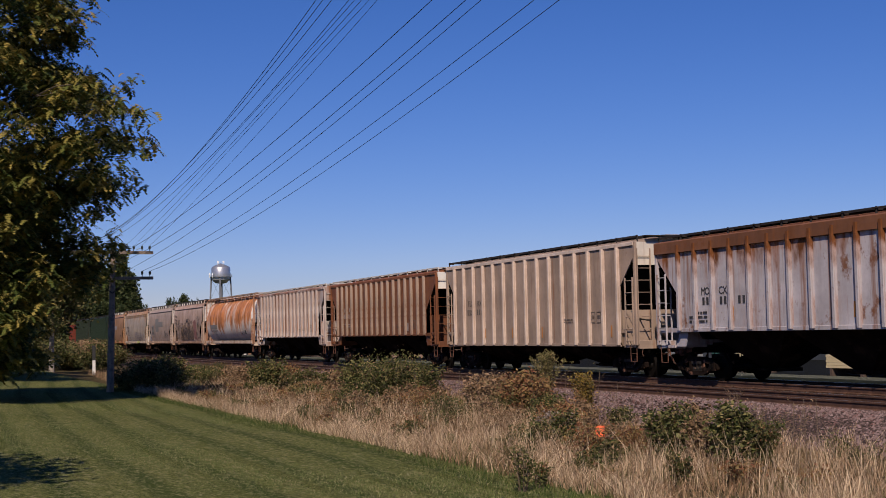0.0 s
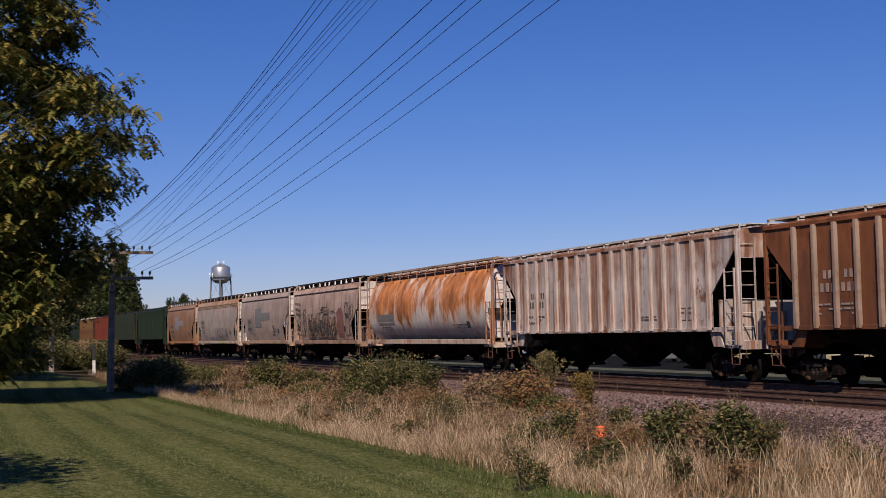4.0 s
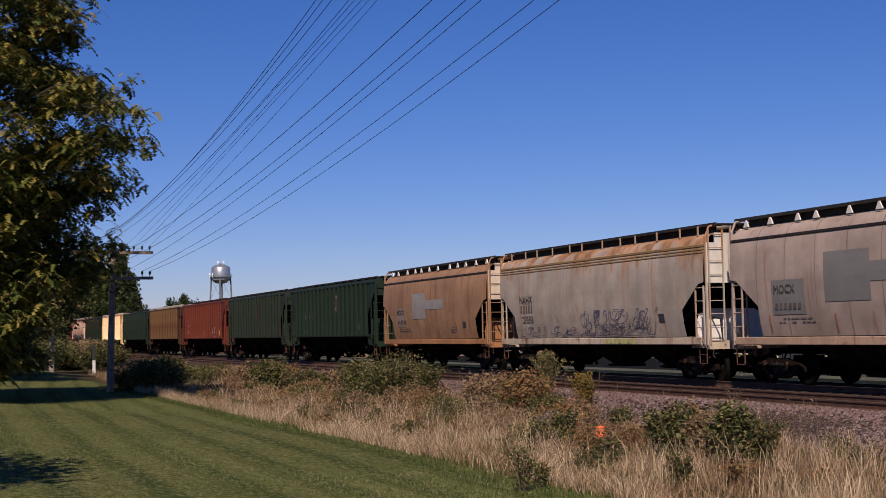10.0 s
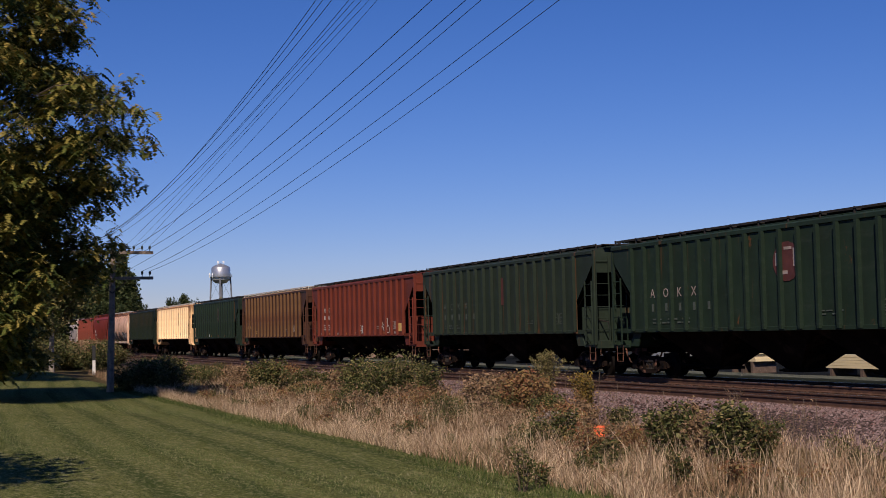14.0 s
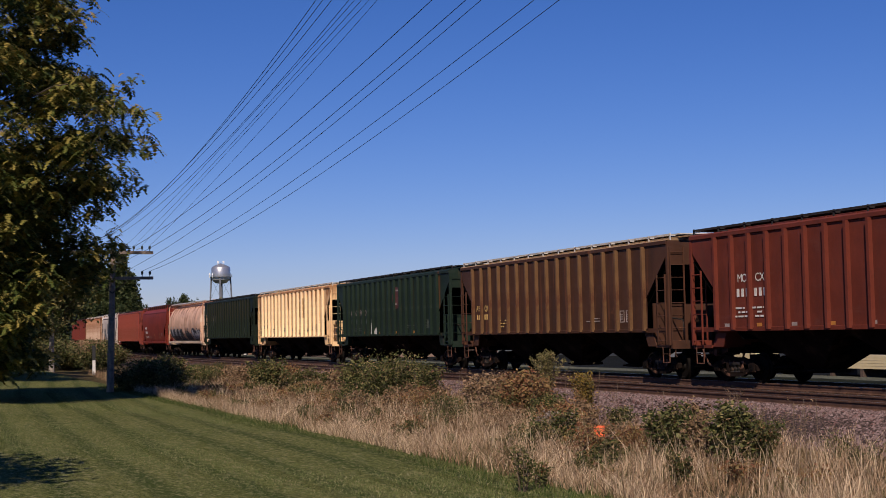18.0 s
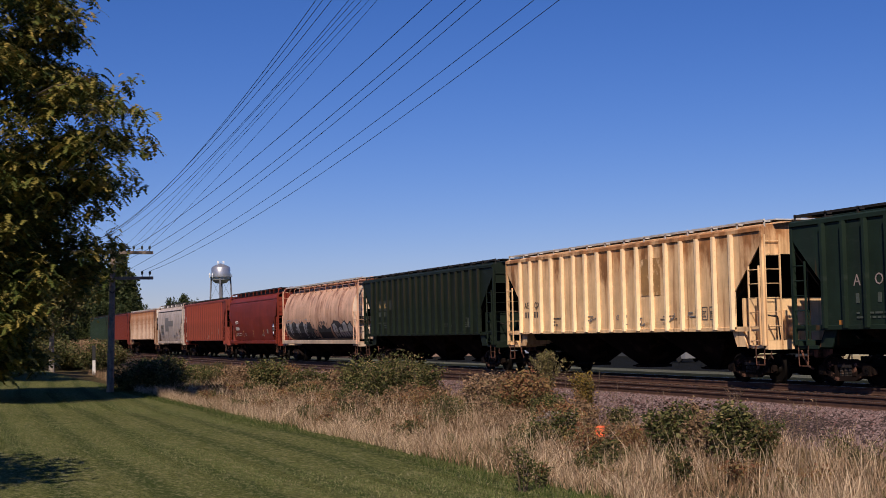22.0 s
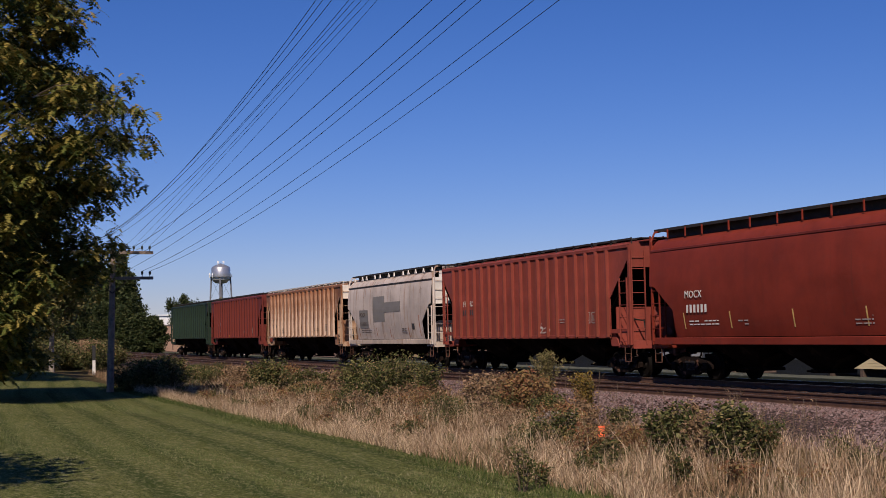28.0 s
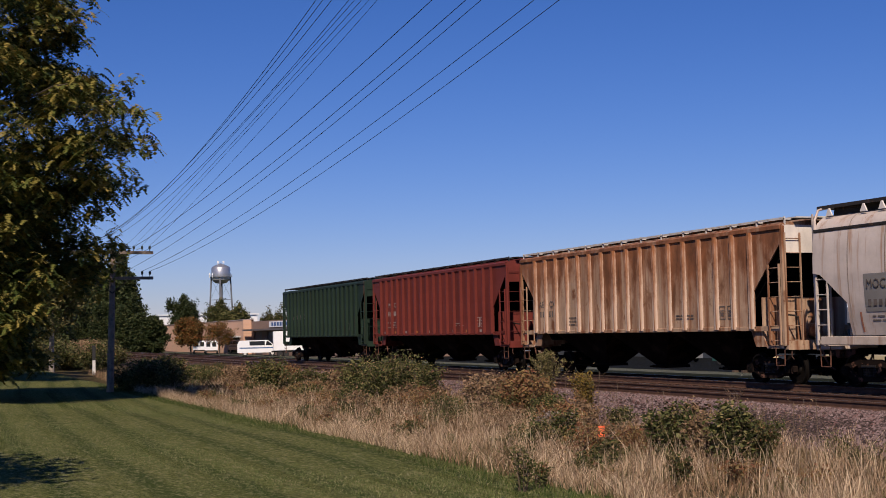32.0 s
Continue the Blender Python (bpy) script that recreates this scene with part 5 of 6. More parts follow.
def big_tree():
    """Honey locust: straight trunk, spreading limbs and layered pads of drooping feathery leaves."""
    tree = empty("locust_tree", pose(-41.8, 1.0, -0.08))
    tagged(tree, "tall locust tree with yellowing feathery leaves on the lawn", "tree")
    rnd, rng = random.Random(4), np.random.default_rng(4)
    g = Geo()
    pts = [(0, 0, 0), (0.05, 0.1, 2.4), (0.0, 0.25, 4.8), (0.18, 0.4, 7.4), (0.12, 0.5, 10.4), (0.2, 0.55, 13.2)]
    for i, (p, q) in enumerate(zip(pts, pts[1:])):
        g.tube(p, q, 0.4 - 0.065 * i, 9, 0.4 - 0.065 * (i + 1))
    part("trunk", g, M_BARK, tree, "dark furrowed trunk")
    ez = [1.4, 2.1, 3.6, 4.3, 4.9, 5.6, 6.2, 7.4, 8.5, 9.0, 9.4, 10.4, 11.4, 13.0, 14.6]
    er = [2.3, 2.4, 2.3, 2.75, 3.1, 3.6, 4.4, 4.9, 4.5, 3.8, 3.3, 3.0, 2.9, 1.9, 0.8]
    ez, er = [1.8 + (z - 1.8) * 1.1 for z in ez], [r * 1.06 for r in er]
    limbs = []
    z, k = 1.2, 0
    while z < 12.4:
        r = float(np.interp(z, ez, er))
        n = 10 if r > 2.9 else 7
        for j in range(n):
            a = 2 * math.pi * (j + 0.5 * (k % 2)) / n + rnd.uniform(-0.3, 0.3)
            if z < 8.5 or math.cos(a) > -0.3:
                limbs.append((z + rnd.uniform(-0.2, 0.2), r * rnd.uniform(0.72, 1.04), a, 4))
        z += 0.62
        k += 1
    # side towards the railway, where the outline is uneven
    for z, r in zip(ez[2:13], er[2:13]):
        limbs.append((z, r * 1.02, math.radians(90 + rnd.uniform(-14, 14)), 4))
    limbs += [(4.66, 4.4, math.radians(90), 4), (4.55, 3.9, math.radians(84), 4), (3.73, 3.85, math.radians(92), 4), (4.05, 4.3, math.radians(89), 4), (4.1, 3.5, math.radians(96), 4)]
    # low boughs on the sunny side
    limbs += [(2.3 + 0.42 * q, 3.3 + 0.4 * rnd.random(), math.radians(10 + 8 * (q % 4) + rnd.uniform(-4, 4)), 4) for q in range(12)]
    moving = []
    for z, r, a, pads in limbs:
        base = Vector((0.1, 0.3, max(1.2, z - 0.35 * r)))
        end = Vector((math.cos(a) * r, math.sin(a) * r, z))
        gg, cs = Geo(), []
        mid = base.lerp(end, 0.5) + Vector((rnd.uniform(-0.2, 0.2), rnd.uniform(-0.2, 0.2), 0.12 * r))
        gg.path([base, base.lerp(mid, 0.5) + Vector((0, 0, 0.05 * r)), mid, mid.lerp(end, 0.55) + Vector((0, 0, 0.03 * r)), end], 0.02, 5)
        for q in range(pads):
            u = (0.5, 0.72, 0.9, 1.0)[q + 4 - pads]
            c = base.lerp(mid, u * 2) if u < 0.5 else mid.lerp(end, u * 2 - 1)
            s = rnd.uniform(-0.5, 0.5) * r * 0.3
            c = c + Vector((-math.sin(a) * s, math.cos(a) * s, rnd.uniform(-0.15, 0.2)))
            if (c - end).length > 0.2:
                gg.tube(mid.lerp(end, 0.3), c, 0.014, 4, 0.006)
            for _ in range(6):
                cs.append((c.x + rnd.gauss(0, 0.36), c.y + rnd.gauss(0, 0.36), c.z + rnd.gauss(0, 0.2)))
        v, f = fronds(rng, cs, 10, (0.18, 0.18, 0.11), 0.32)
        b = part("limb", gg.mesh("limb"), M_BARK, tree)
        b.matrix_basis = pose(0, 0, 0)
        part("leaf_spray", raw("leaf_spray", v.tolist(), f.tolist()), M_LOCUST, b, "green and yellow feathery leaves")["kind"] = "stuff"
        if math.sin(a) > 0.3 and 6 < z < 12:
            moving.append((b, base))
    return moving[::2]


def tree(name, x, y, h, w, leaf_mat, label, seed, size=0.4, bare=0.22, dens=1.0, bark=None, squash=1.0):
    """Broadleaf tree: tapered trunk, forking limbs and a crown of loose clumps with gaps."""
    t = empty(name, pose(x, y, ground_z(y) - 0.05))
    tagged(t, label, "tree")
    rnd, rng = random.Random(seed), np.random.default_rng(seed)
    g = Geo()
    r0 = 0.028 * h
    g.tube((0, 0, 0), (0, 0, h * bare), r0, 8, r0 * 0.8)
    g.tube((0, 0, h * bare), (0.03 * h, 0, h * 0.75), r0 * 0.8, 8, r0 * 0.25)
    part("trunk", g, bark or M_BARK, t)
    g, tips = Geo(), []
    for j in range(11):
        a = j * 2.4 + rnd.uniform(-0.3, 0.3)
        z0 = h * (bare + (0.62 - bare) * j / 11)
        limb(g, rnd, (0, 0, z0), (math.cos(a), math.sin(a), 0.55 + 0.08 * j), w * 0.5 * (0.75 + 0.25 * rnd.random()), r0 * 0.35, 1, tips, 0.25)
    part("branch_work", g, bark or M_BARK, t)
    cs = []
    for p in tips:
        q = Vector(p)
        for _ in range(2):
            cs.append((q.x + rnd.gauss(0, w * 0.06), q.y + rnd.gauss(0, w * 0.06), max(h * bare * 0.8, min(h * 0.98, q.z * squash + rnd.gauss(0, h * 0.05)))))
    for _ in range(int(90 * dens)):
        a, u = rnd.uniform(0, 6.283), rnd.random()
        z = h * (bare + (1 - bare) * u)
        rr = w * 0.5 * math.sin(math.pi * min(1, 0.16 + 0.84 * u) ** 0.85) * math.sqrt(rnd.random()) * rnd.uniform(0.8, 1.15)
        cs.append((rr * math.cos(a), rr * math.sin(a), z))
    per = int(max(6, 16 * dens))
    v, f = leaf_quads(rng, cs, (w * 0.055, w * 0.055, h * 0.035), per, size, 0.1, 0.55)
    part("crown", raw("crown", v.tolist(), f.tolist()), leaf_mat, t)
    return t


def shrub(x, y, h, w, mat, label, seed, stems=14, leaves=46, size=0.09, name="shrub", top=False):
    """Weedy bush: many thin stems with leaves along them."""
    s = empty(name, pose(x, y, ground_z(y) - 0.03))
    tagged(s, label, "shrub")
    rnd, rng = random.Random(seed), np.random.default_rng(seed)
    g, cs = Geo(), []
    for i in range(stems):
        a, lean = rnd.uniform(0, 6.283), rnd.uniform(0.1, 1.0)
        hh = h * rnd.uniform(0.6, 1.05)
        p0 = Vector((math.cos(a) * w * 0.12, math.sin(a) * w * 0.12, 0))
        p1 = Vector((math.cos(a) * w * 0.5 * lean, math.sin(a) * w * 0.5 * lean, hh))
        mid = p0.lerp(p1, 0.5) + Vector((0, 0, hh * 0.08))
        g.path([p0, mid, p1], 0.006, 3)
        for k in range(7):
            u = 0.25 + 0.75 * k / 6
            cs.append(tuple(p0.lerp(mid, u * 2) if u < 0.5 else mid.lerp(p1, u * 2 - 1)))
    part("stem_tangle", g, M_TWIG, s)["kind"] = "stuff"
    v, f = leaf_quads(rng, cs, (w * 0.08, w * 0.08, h * 0.06), max(4, leaves // 5), size * (0.78 if h < 1.0 else 0.95), 0.0, 0.5)
    part("foliage", raw("foliage", v.tolist(), f.tolist()), mat, s)["kind"] = "stuff"
    if mat is not M_BROWNWEED and h < 2.2:
        hi = [c for c in cs if c[2] > h * 0.55][::2]
        v, f = leaf_quads(rng, hi or cs[:4], (w * 0.12, w * 0.12, h * 0.09), max(3, leaves // 12), size * 0.7, 0.1, 0.4)
        part("dry_leaves", raw("dry_leaves", v.tolist(), f.tolist()), M_REDWEED if seed % 2 else M_BROWNWEED, s, "browned upper leaves")["kind"] = "stuff"
    return s


def blades(name, rng, xy, h, lean, width, mat, label, drift=0.0):
    """A stand of grass blades as one sheet of many thin bent strips."""
    n = len(xy)
    z = np.interp(xy[:, 1], [p[0] for p in PROFILE], [p[1] for p in PROFILE]) - 0.02
    base = np.column_stack([xy, z])
    hh = h * rng.uniform(0.5, 1.25, n)
    if drift:
        hh *= 1 + drift * np.array([1.6 * noise.noise((a * 0.8, b * 1.1, 21)) for a, b in xy])
    a = rng.uniform(0, 2 * np.pi, n)
    d = np.column_stack([np.cos(a), np.sin(a), np.zeros(n)]) * (hh * lean * rng.uniform(0.2, 1.3, n))[:, None]
    tip = base + d + np.column_stack([np.zeros(n), np.zeros(n), hh])
    mid = base + d * 0.35 + np.column_stack([np.zeros(n), np.zeros(n), hh * 0.6])
    b = rng.uniform(0, 2 * np.pi, n)
    w = np.column_stack([np.cos(b), np.sin(b), np.zeros(n)]) * (width * rng.uniform(0.6, 1.4, n))[:, None]
    v = np.stack([base - w, base + w, mid + w * 0.8, mid - w * 0.8, tip + w * 0.25, tip - w * 0.25], 1).reshape(-1, 3)
    i = np.arange(n)[:, None] * 6
    f = np.concatenate([i + np.array([[0, 1, 2, 3]]), i + np.array([[3, 2, 4, 5]])])
    ob = put(name, raw(name, v.tolist(), f.tolist()), mat)
    tagged(ob, label, "grass", kind="stuff")


def past_lawn(x, y, first):
    """True beyond the lawn's edge, which draws away from the viewer's line past the pole."""
    return y > first + np.maximum(0, -50 - x) * 0.075


def weeds():
    rng = np.random.default_rng(8)
    # tall dry grass along the foot of the bank, in drifts
    n = 66000
    x = -11 - 46 * rng.random(n) ** 1.3
    y = 7.5 + 4.6 * rng.random(n) ** 1.5
    keep = np.array([noise.noise((a * 0.35, b * 0.7, 3)) + 0.1 - max(0, b - 10.5) * 0.1 > 0.3 * rng.random() for a, b in zip(x, y)]) & past_lawn(x, y, 7.4)
    blades("dry_grass", rng, np.column_stack([x, y])[keep], 0.28, 0.85, 0.0036, M_STRAW, "tall straw-coloured dry grass along the bank", 0.6)
    n = 18000
    x = -12 - 50 * rng.random(n) ** 1.2
    y = 9.0 + rng.random(n) * 5.7
    keep = np.array([noise.noise((a * 0.5, b * 0.6, 9)) > -0.1 for a, b in zip(x, y)]) & past_lawn(x, y, 7.6)
    blades("dry_stalks", rng, np.column_stack([x, y])[keep], 0.52, 0.45, 0.0035, M_STRAW, "thin tall dry stalks among the weeds", 0.5)
    n = 36000
    x = -11 - 80 * rng.random(n) ** 1.2
    y = 7.5 + rng.random(n) * 7.6
    keep = past_lawn(x, y, 7.5)
    blades("verge_grass", rng, np.column_stack([x, y])[keep], 0.28, 0.8, 0.006, M_BROWNWEED, "low browned weeds along the bank", 0.5)
    n = 14000
    x = -11 - 48 * rng.random(n) ** 1.3
    y = 7.6 + rng.random(n) * 4.5
    keep = np.array([noise.noise((a * 0.6, b * 0.9, 17)) > 0.12 for a, b in zip(x, y)]) & past_lawn(x, y, 7.4)
    blades("green_verge", rng, np.column_stack([x, y])[keep], 0.22, 0.7, 0.006, M_WEED, "green grass among the dry stalks", 0.4)
    n = 9000
    x = -11 - 45 * rng.random(n)
    y = 6.9 + rng.random(n) ** 1.4 * 1.5
    blades("edge_grass", rng, np.column_stack([x, y]), 0.1, 0.9, 0.005, M_GRASS, "unmown green grass at the lawn's edge")
    n = 170000
    x = -10.5 - 42 * rng.random(n) ** 1.35
    y = -0.5 + 0.035 * (x + 10.5) + (8.2 - 0.035 * (x + 10.5)) * rng.random(n)
    bare = np.sin((y - 0.0012 * np.minimum(0, x + 22) ** 2) * 5.9) > 0.8
    xy = np.column_stack([x, y])
    blades("lawn_grass", rng, xy[~bare], 0.03, 1.1, 0.0045, M_LAWN, "short mown lawn grass")
    blades("mown_stripe", rng, xy[bare], 0.03, 0.8, 0.0045, M_GRASS, "darker grass in the mowing stripes")


def stones():
    """Loose ballast on the near shoulder."""
    rng = np.random.default_rng(5)
    n = 46000
    x = -11 - 60 * rng.random(n) ** 1.5
    y = 14.9 + 3.75 * rng.random(n)
    z = np.array([ground_z(b) for b in y])
    s = rng.uniform(0.018, 0.045, n)
    o = np.array([[1, 0, 0], [0, 1, 0], [-1, 0, 0], [0, -1, 0], [0, 0, 0.8], [0, 0, -0.5]])
    v = o[None] * s[:, None, None] * rng.uniform(0.6, 1.4, (n, 6, 1)) + np.column_stack([x, y, z + s * 0.3])[:, None]
    f = np.array([[0, 1, 4], [1, 2, 4], [2, 3, 4], [3, 0, 4], [1, 0, 5], [2, 1, 5], [3, 2, 5], [0, 3, 5]])
    fs = (np.arange(n)[:, None, None] * 6 + f[None]).reshape(-1, 3)
    mat = leafy("ballast_stone", [(0.055, 0.038, 0.036), (0.12, 0.083, 0.08), (0.21, 0.155, 0.15), (0.11, 0.055, 0.05)], 0.9, 0.0)
    tagged(put("ballast", raw("ballast", v.reshape(-1, 3).tolist(), fs.tolist()), mat), "loose pinkish-grey ballast stones beside the track", "stones", kind="stuff")


# ---- pole line ----
def telegraph_pole():
    p = empty("telegraph_pole", pose(-49.7, 6.62, -0.3, 0, 0, 0))
    tagged(p, "weathered wooden telegraph pole with two crossarms", "utility pole")
    part("post", Geo().tube((0, -0.06, 0), (0, 0.07, 5.35), 0.135, 12, 0.095), M_POLE, p, "grey weathered wooden post")
    for z in (5.16, 4.22):
        arm = part("crossarm", Geo().box(-0.06, 0.06, -1.5, 1.5, z, z + 0.11, 0.01), M_POLE, p, m=pose(0.15, 0, 0))
        part("brace", Geo().tube((0.17, 0.6, z), (0.12, 0.02, z - 0.5), 0.02, 5).tube((0.17, -0.6, z), (0.12, 0.02, z - 0.5), 0.02, 5), M_STEEL, p)
        for y in (-1.38, -1.1, -0.8, -0.5, 0.5, 0.8, 1.1, 1.38) if z > 5 else (-1.1, -0.5, 0.5, 1.1, 1.38):
            part("insulator", shared("insulator", lambda: Geo().turn([(0.012, 0), (0.014, 0.07), (0.045, 0.075), (0.04, 0.13), (0.05, 0.16), (0.025, 0.2)], "z", 8), True), M_GLASSINS, p,
                 m=pose(0.15, y, z + 0.11))
    return p


def rope(pts, r, n=4):
    """One continuous round strand along the points, which run along x."""
    vs = [(x, y + r * math.cos(2 * math.pi * i / n), z + r * math.sin(2 * math.pi * i / n)) for x, y, z in pts for i in range(n)]
    fs = [(k * n + i, k * n + (i + 1) % n, (k + 1) * n + (i + 1) % n, (k + 1) * n + i) for k in range(len(pts) - 1) for i in range(n)]
    return Geo().add(vs, fs + [tuple(range(n)), tuple(range((len(pts) - 1) * n, len(pts) * n))])


def wires():
    """Line wires from the pole's crossarms on to the next pole, which stands outside the view: y, height at the pole, first rise, curve of the sag."""
    table = [(5.24, 5.17, -0.0672, 0.00344), (5.52, 5.17, -0.04, 0.00283), (5.82, 5.17, -0.0217, 0.00247), (6.12, 5.17, -0.015, 0.00231), (7.12, 5.17, 0.0696, 0.00067),
             (7.42, 5.17, 0.0821, 0.00049), (7.72, 5.17, 0.1074, -0.0002), (8.0, 5.17, 0.0883, 0.00073), (5.52, 4.23, -0.0173, 0.00157), (6.12, 4.23, -0.0124, 0.00158),
             (7.12, 4.23, 0.0238, 0.00112), (7.72, 4.23, 0.0193, 0.00117), (8.0, 4.23, 0.0122, 0.00134)]
    for k, (y, z, a, b) in enumerate(table):
        pts = [(-49.55 + u, y, z + a * u + b * u * u) for u in np.linspace(0, 44, 30)]
        tagged(put("line_wire", rope(pts, 0.0062), M_WIRE), "thin dark sagging telegraph wire", "wire", "wires of the pole line")


# ---- beyond the tracks ----
def water_tower():
    t = empty("water_tower", pose(-572, 123, -1.2))
    tagged(t, "silver steel water tower on braced legs", "water tower")
    steel = simple("silver_tank_paint", (0.45, 0.46, 0.48), 0.35, 0.7, 0.12, 0.3, bumpy=0)
    dark = simple("tower_leg_paint", (0.16, 0.17, 0.19), 0.6, 0.3, 0.2, 0.5, bumpy=0)
    part("tank", Geo().turn([(0.3, 26.0), (2.4, 26.3), (3.9, 27.6), (4.1, 29.0), (4.1, 32.8), (3.7, 33.4), (2.2, 34.2), (0.9, 34.7), (0.3, 34.9)], "z", 28).mesh("tank", True), steel, t, "riveted silver tank")
    part("balcony", Geo().turn([(4.1, 28.9), (4.9, 28.9), (4.9, 29.05), (4.1, 29.05)], "z", 28), dark, t)
    rail = Geo()
    for i in range(24):
        a = i * math.pi / 12
        rail.tube((4.85 * math.cos(a), 4.85 * math.sin(a), 29), (4.85 * math.cos(a), 4.85 * math.sin(a), 30.1), 0.05, 4)
    part("balcony_rail", rail, dark, t)
    part("riser", Geo().tube((0, 0, 0), (0, 0, 26.3), 0.75, 12), dark, t)
    for i in range(4):
        a = math.pi / 4 + i * math.pi / 2 + 0.5
        c, s = math.cos(a), math.sin(a)
        part("leg", Geo().tube((5.6 * c, 5.6 * s, 0), (4.1 * c, 4.1 * s, 28.9), 0.36, 8), dark, t)
        b = a + math.pi / 2
        br = Geo()
        for z0, z1 in ((0, 9.5), (9.5, 19), (19, 28)):
            r0, r1 = 5.6 - 1.5 * z0 / 29, 5.6 - 1.5 * z1 / 29
            br.tube((r0 * c, r0 * s, z0), (r1 * math.cos(b), r1 * math.sin(b), z1), 0.06, 4)
            br.tube((r1 * c, r1 * s, z1), (r1 * math.cos(b), r1 * math.sin(b), z1), 0.12, 4)
        part("brace", br, dark, t)
    rnd = random.Random(2)
    for i in range(9):
        a = rnd.uniform(0, 6.28)
        r = 1.7 if i < 4 else 4.9
        a = i * 1.57 + 0.4 if i < 4 else a
        z = 33.9 if i < 4 else 28.6
        part("antenna", Geo().tube((r * math.cos(a), r * math.sin(a), z), (r * math.cos(a), r * math.sin(a), z + 2.0), 0.09, 5)
             .box(r * math.cos(a) - 0.16, r * math.cos(a) + 0.16, r * math.sin(a) - 0.16, r * math.sin(a) + 0.16, z + 1.1, z + 2.1), M_WHITE, t, "white panel antenna")


def brick_material(name, col):
    m, nt, b = nodes_of(name)
    tc = nt.nodes.new("ShaderNodeTexCoord")
    mp = nt.nodes.new("ShaderNodeMapping")
    mp.inputs["Rotation"].default_value = (math.pi / 2, 0, 0)
    nt.links.new(tc.outputs["Object"], mp.inputs[0])
    br = nt.nodes.new("ShaderNodeTexBrick")
    br.inputs["Scale"].default_value = 1.0
    br.inputs["Brick Width"].default_value, br.inputs["Row Height"].default_value, br.inputs["Mortar Size"].default_value = 0.22, 0.075, 0.008
    br.inputs["Color1"].default_value, br.inputs["Color2"].default_value = (*col, 1), (*[c * 0.78 for c in col], 1)
    br.inputs["Mortar"].default_value = (0.3, 0.26, 0.22, 1)
    nt.links.new(mp.outputs[0], br.inputs[0])
    c = mix(nt, ramp(nt, noise_node(nt, 0.25), 0.3, 0.7), br.outputs[0], tuple(x * 0.85 for x in col))
    nt.links.new(c, b.inputs["Base Color"])
    b.inputs["Roughness"].default_value = 0.9
    return m


def warehouse():
    w = empty("brick_warehouse", pose(0, 46, -1.0))
    tagged(w, "long low tan brick warehouse with loading doors", "building")
    brick = brick_material("tan_brick", (0.66, 0.4, 0.27))
    brown = brick_material("brown_brick", (0.24, 0.15, 0.11))
    roofm = simple("white_roof_membrane", (0.72, 0.73, 0.74), 0.7, 0, 0.08, 0.4, bumpy=0)
    doorm = simple("roller_door_paint", (0.13, 0.11, 0.1), 0.6, 0, 0.2, 2)
    part("wall", Geo().box(-278, -193, 0, 0.35, 0, 5.2), brick, w, "tan brick wall")
    part("wall", Geo().box(-193.4, -193, -1.2, 0.35, 0, 5.2), brick, w)
    x = -193.0
    # wall with real door openings
    openings = [(-191.5, -186.5), (-183.5, -180), (-177, -172)]
    for a, b in openings + [(-140, -140)]:
        part("wall", Geo().box(x, a, 0, 0.35, 0, 3.4), brown, w, "brown brick wall")
        if b > a:
            part("roller_door", Geo().box(a, b, 0.22, 0.3, 0, 3.4), doorm, w, "dark roller door")
            for k in range(9):
                part("door_slat", Geo().box(a + 0.02, b - 0.02, 0.19, 0.22, 0.36 * k + 0.05, 0.36 * k + 0.33), doorm, w)
        x = b
    part("wall", Geo().box(-193, -140, 0, 0.35, 3.4, 4.9), brown, w)
    part("canopy", Geo().box(-192, -160, -1.6, 0, 3.5, 3.75), doorm, w, "dark flat canopy over the doors")
    part("sign", Geo().box(-182, -171, -0.12, 0, 3.95, 4.75), M_WHITE, w, "white sign board")
    for k in range(6):
        part("sign_bar", Geo().box(-180.5 + k * 1.5, -179.5 + k * 1.5, -0.14, -0.122, 4.1, 4.6), simple("sign_blue", (0.05, 0.12, 0.3), 0.5) if k == 0 else bpy.data.materials["sign_blue"], w)
    part("coping", Geo().box(-278.2, -192.9, -0.08, 0.43, 5.2, 5.32), simple("coping_metal", (0.35, 0.3, 0.27), 0.6), w)
    part("roof", Geo().box(-278, -140, 0.35, 40, 4.6, 4.8), roofm, w, "flat roof")
    for a, b, y in ((-278, -277.6, 40), (-140.4, -140, 40)):
        part("wall", Geo().box(a, b, 0.35, y, 0, 4.6), brown, w)
    part("wall", Geo().box(-278, -140, 40, 40.3, 0, 4.7), brown, w)
    part("awning", Geo().box(-210, -200, -1.4, 0, 2.6, 2.85), simple("grey_awning", (0.4, 0.41, 0.42), 0.6), w, "grey entrance awning")
    part("entrance", Geo().box(-209, -201, -0.05, 0, 0, 2.6), M_GLASS, w, "dark glazed entrance")
    h = empty("white_warehouse", pose(-440, 90, -1.2))
    tagged(h, "far white flat-roofed warehouse", "building")
    part("wall", Geo().box(-30, 0, -16, 17, 0, 10.2), simple("white_cladding", (0.75, 0.76, 0.77), 0.6, 0, 0.05, 0.3, bumpy=0), h, "white metal cladding")
    part("roof", Geo().box(-30.5, 0.5, -16.5, 17.5, 10.2, 10.6), roofm, h)


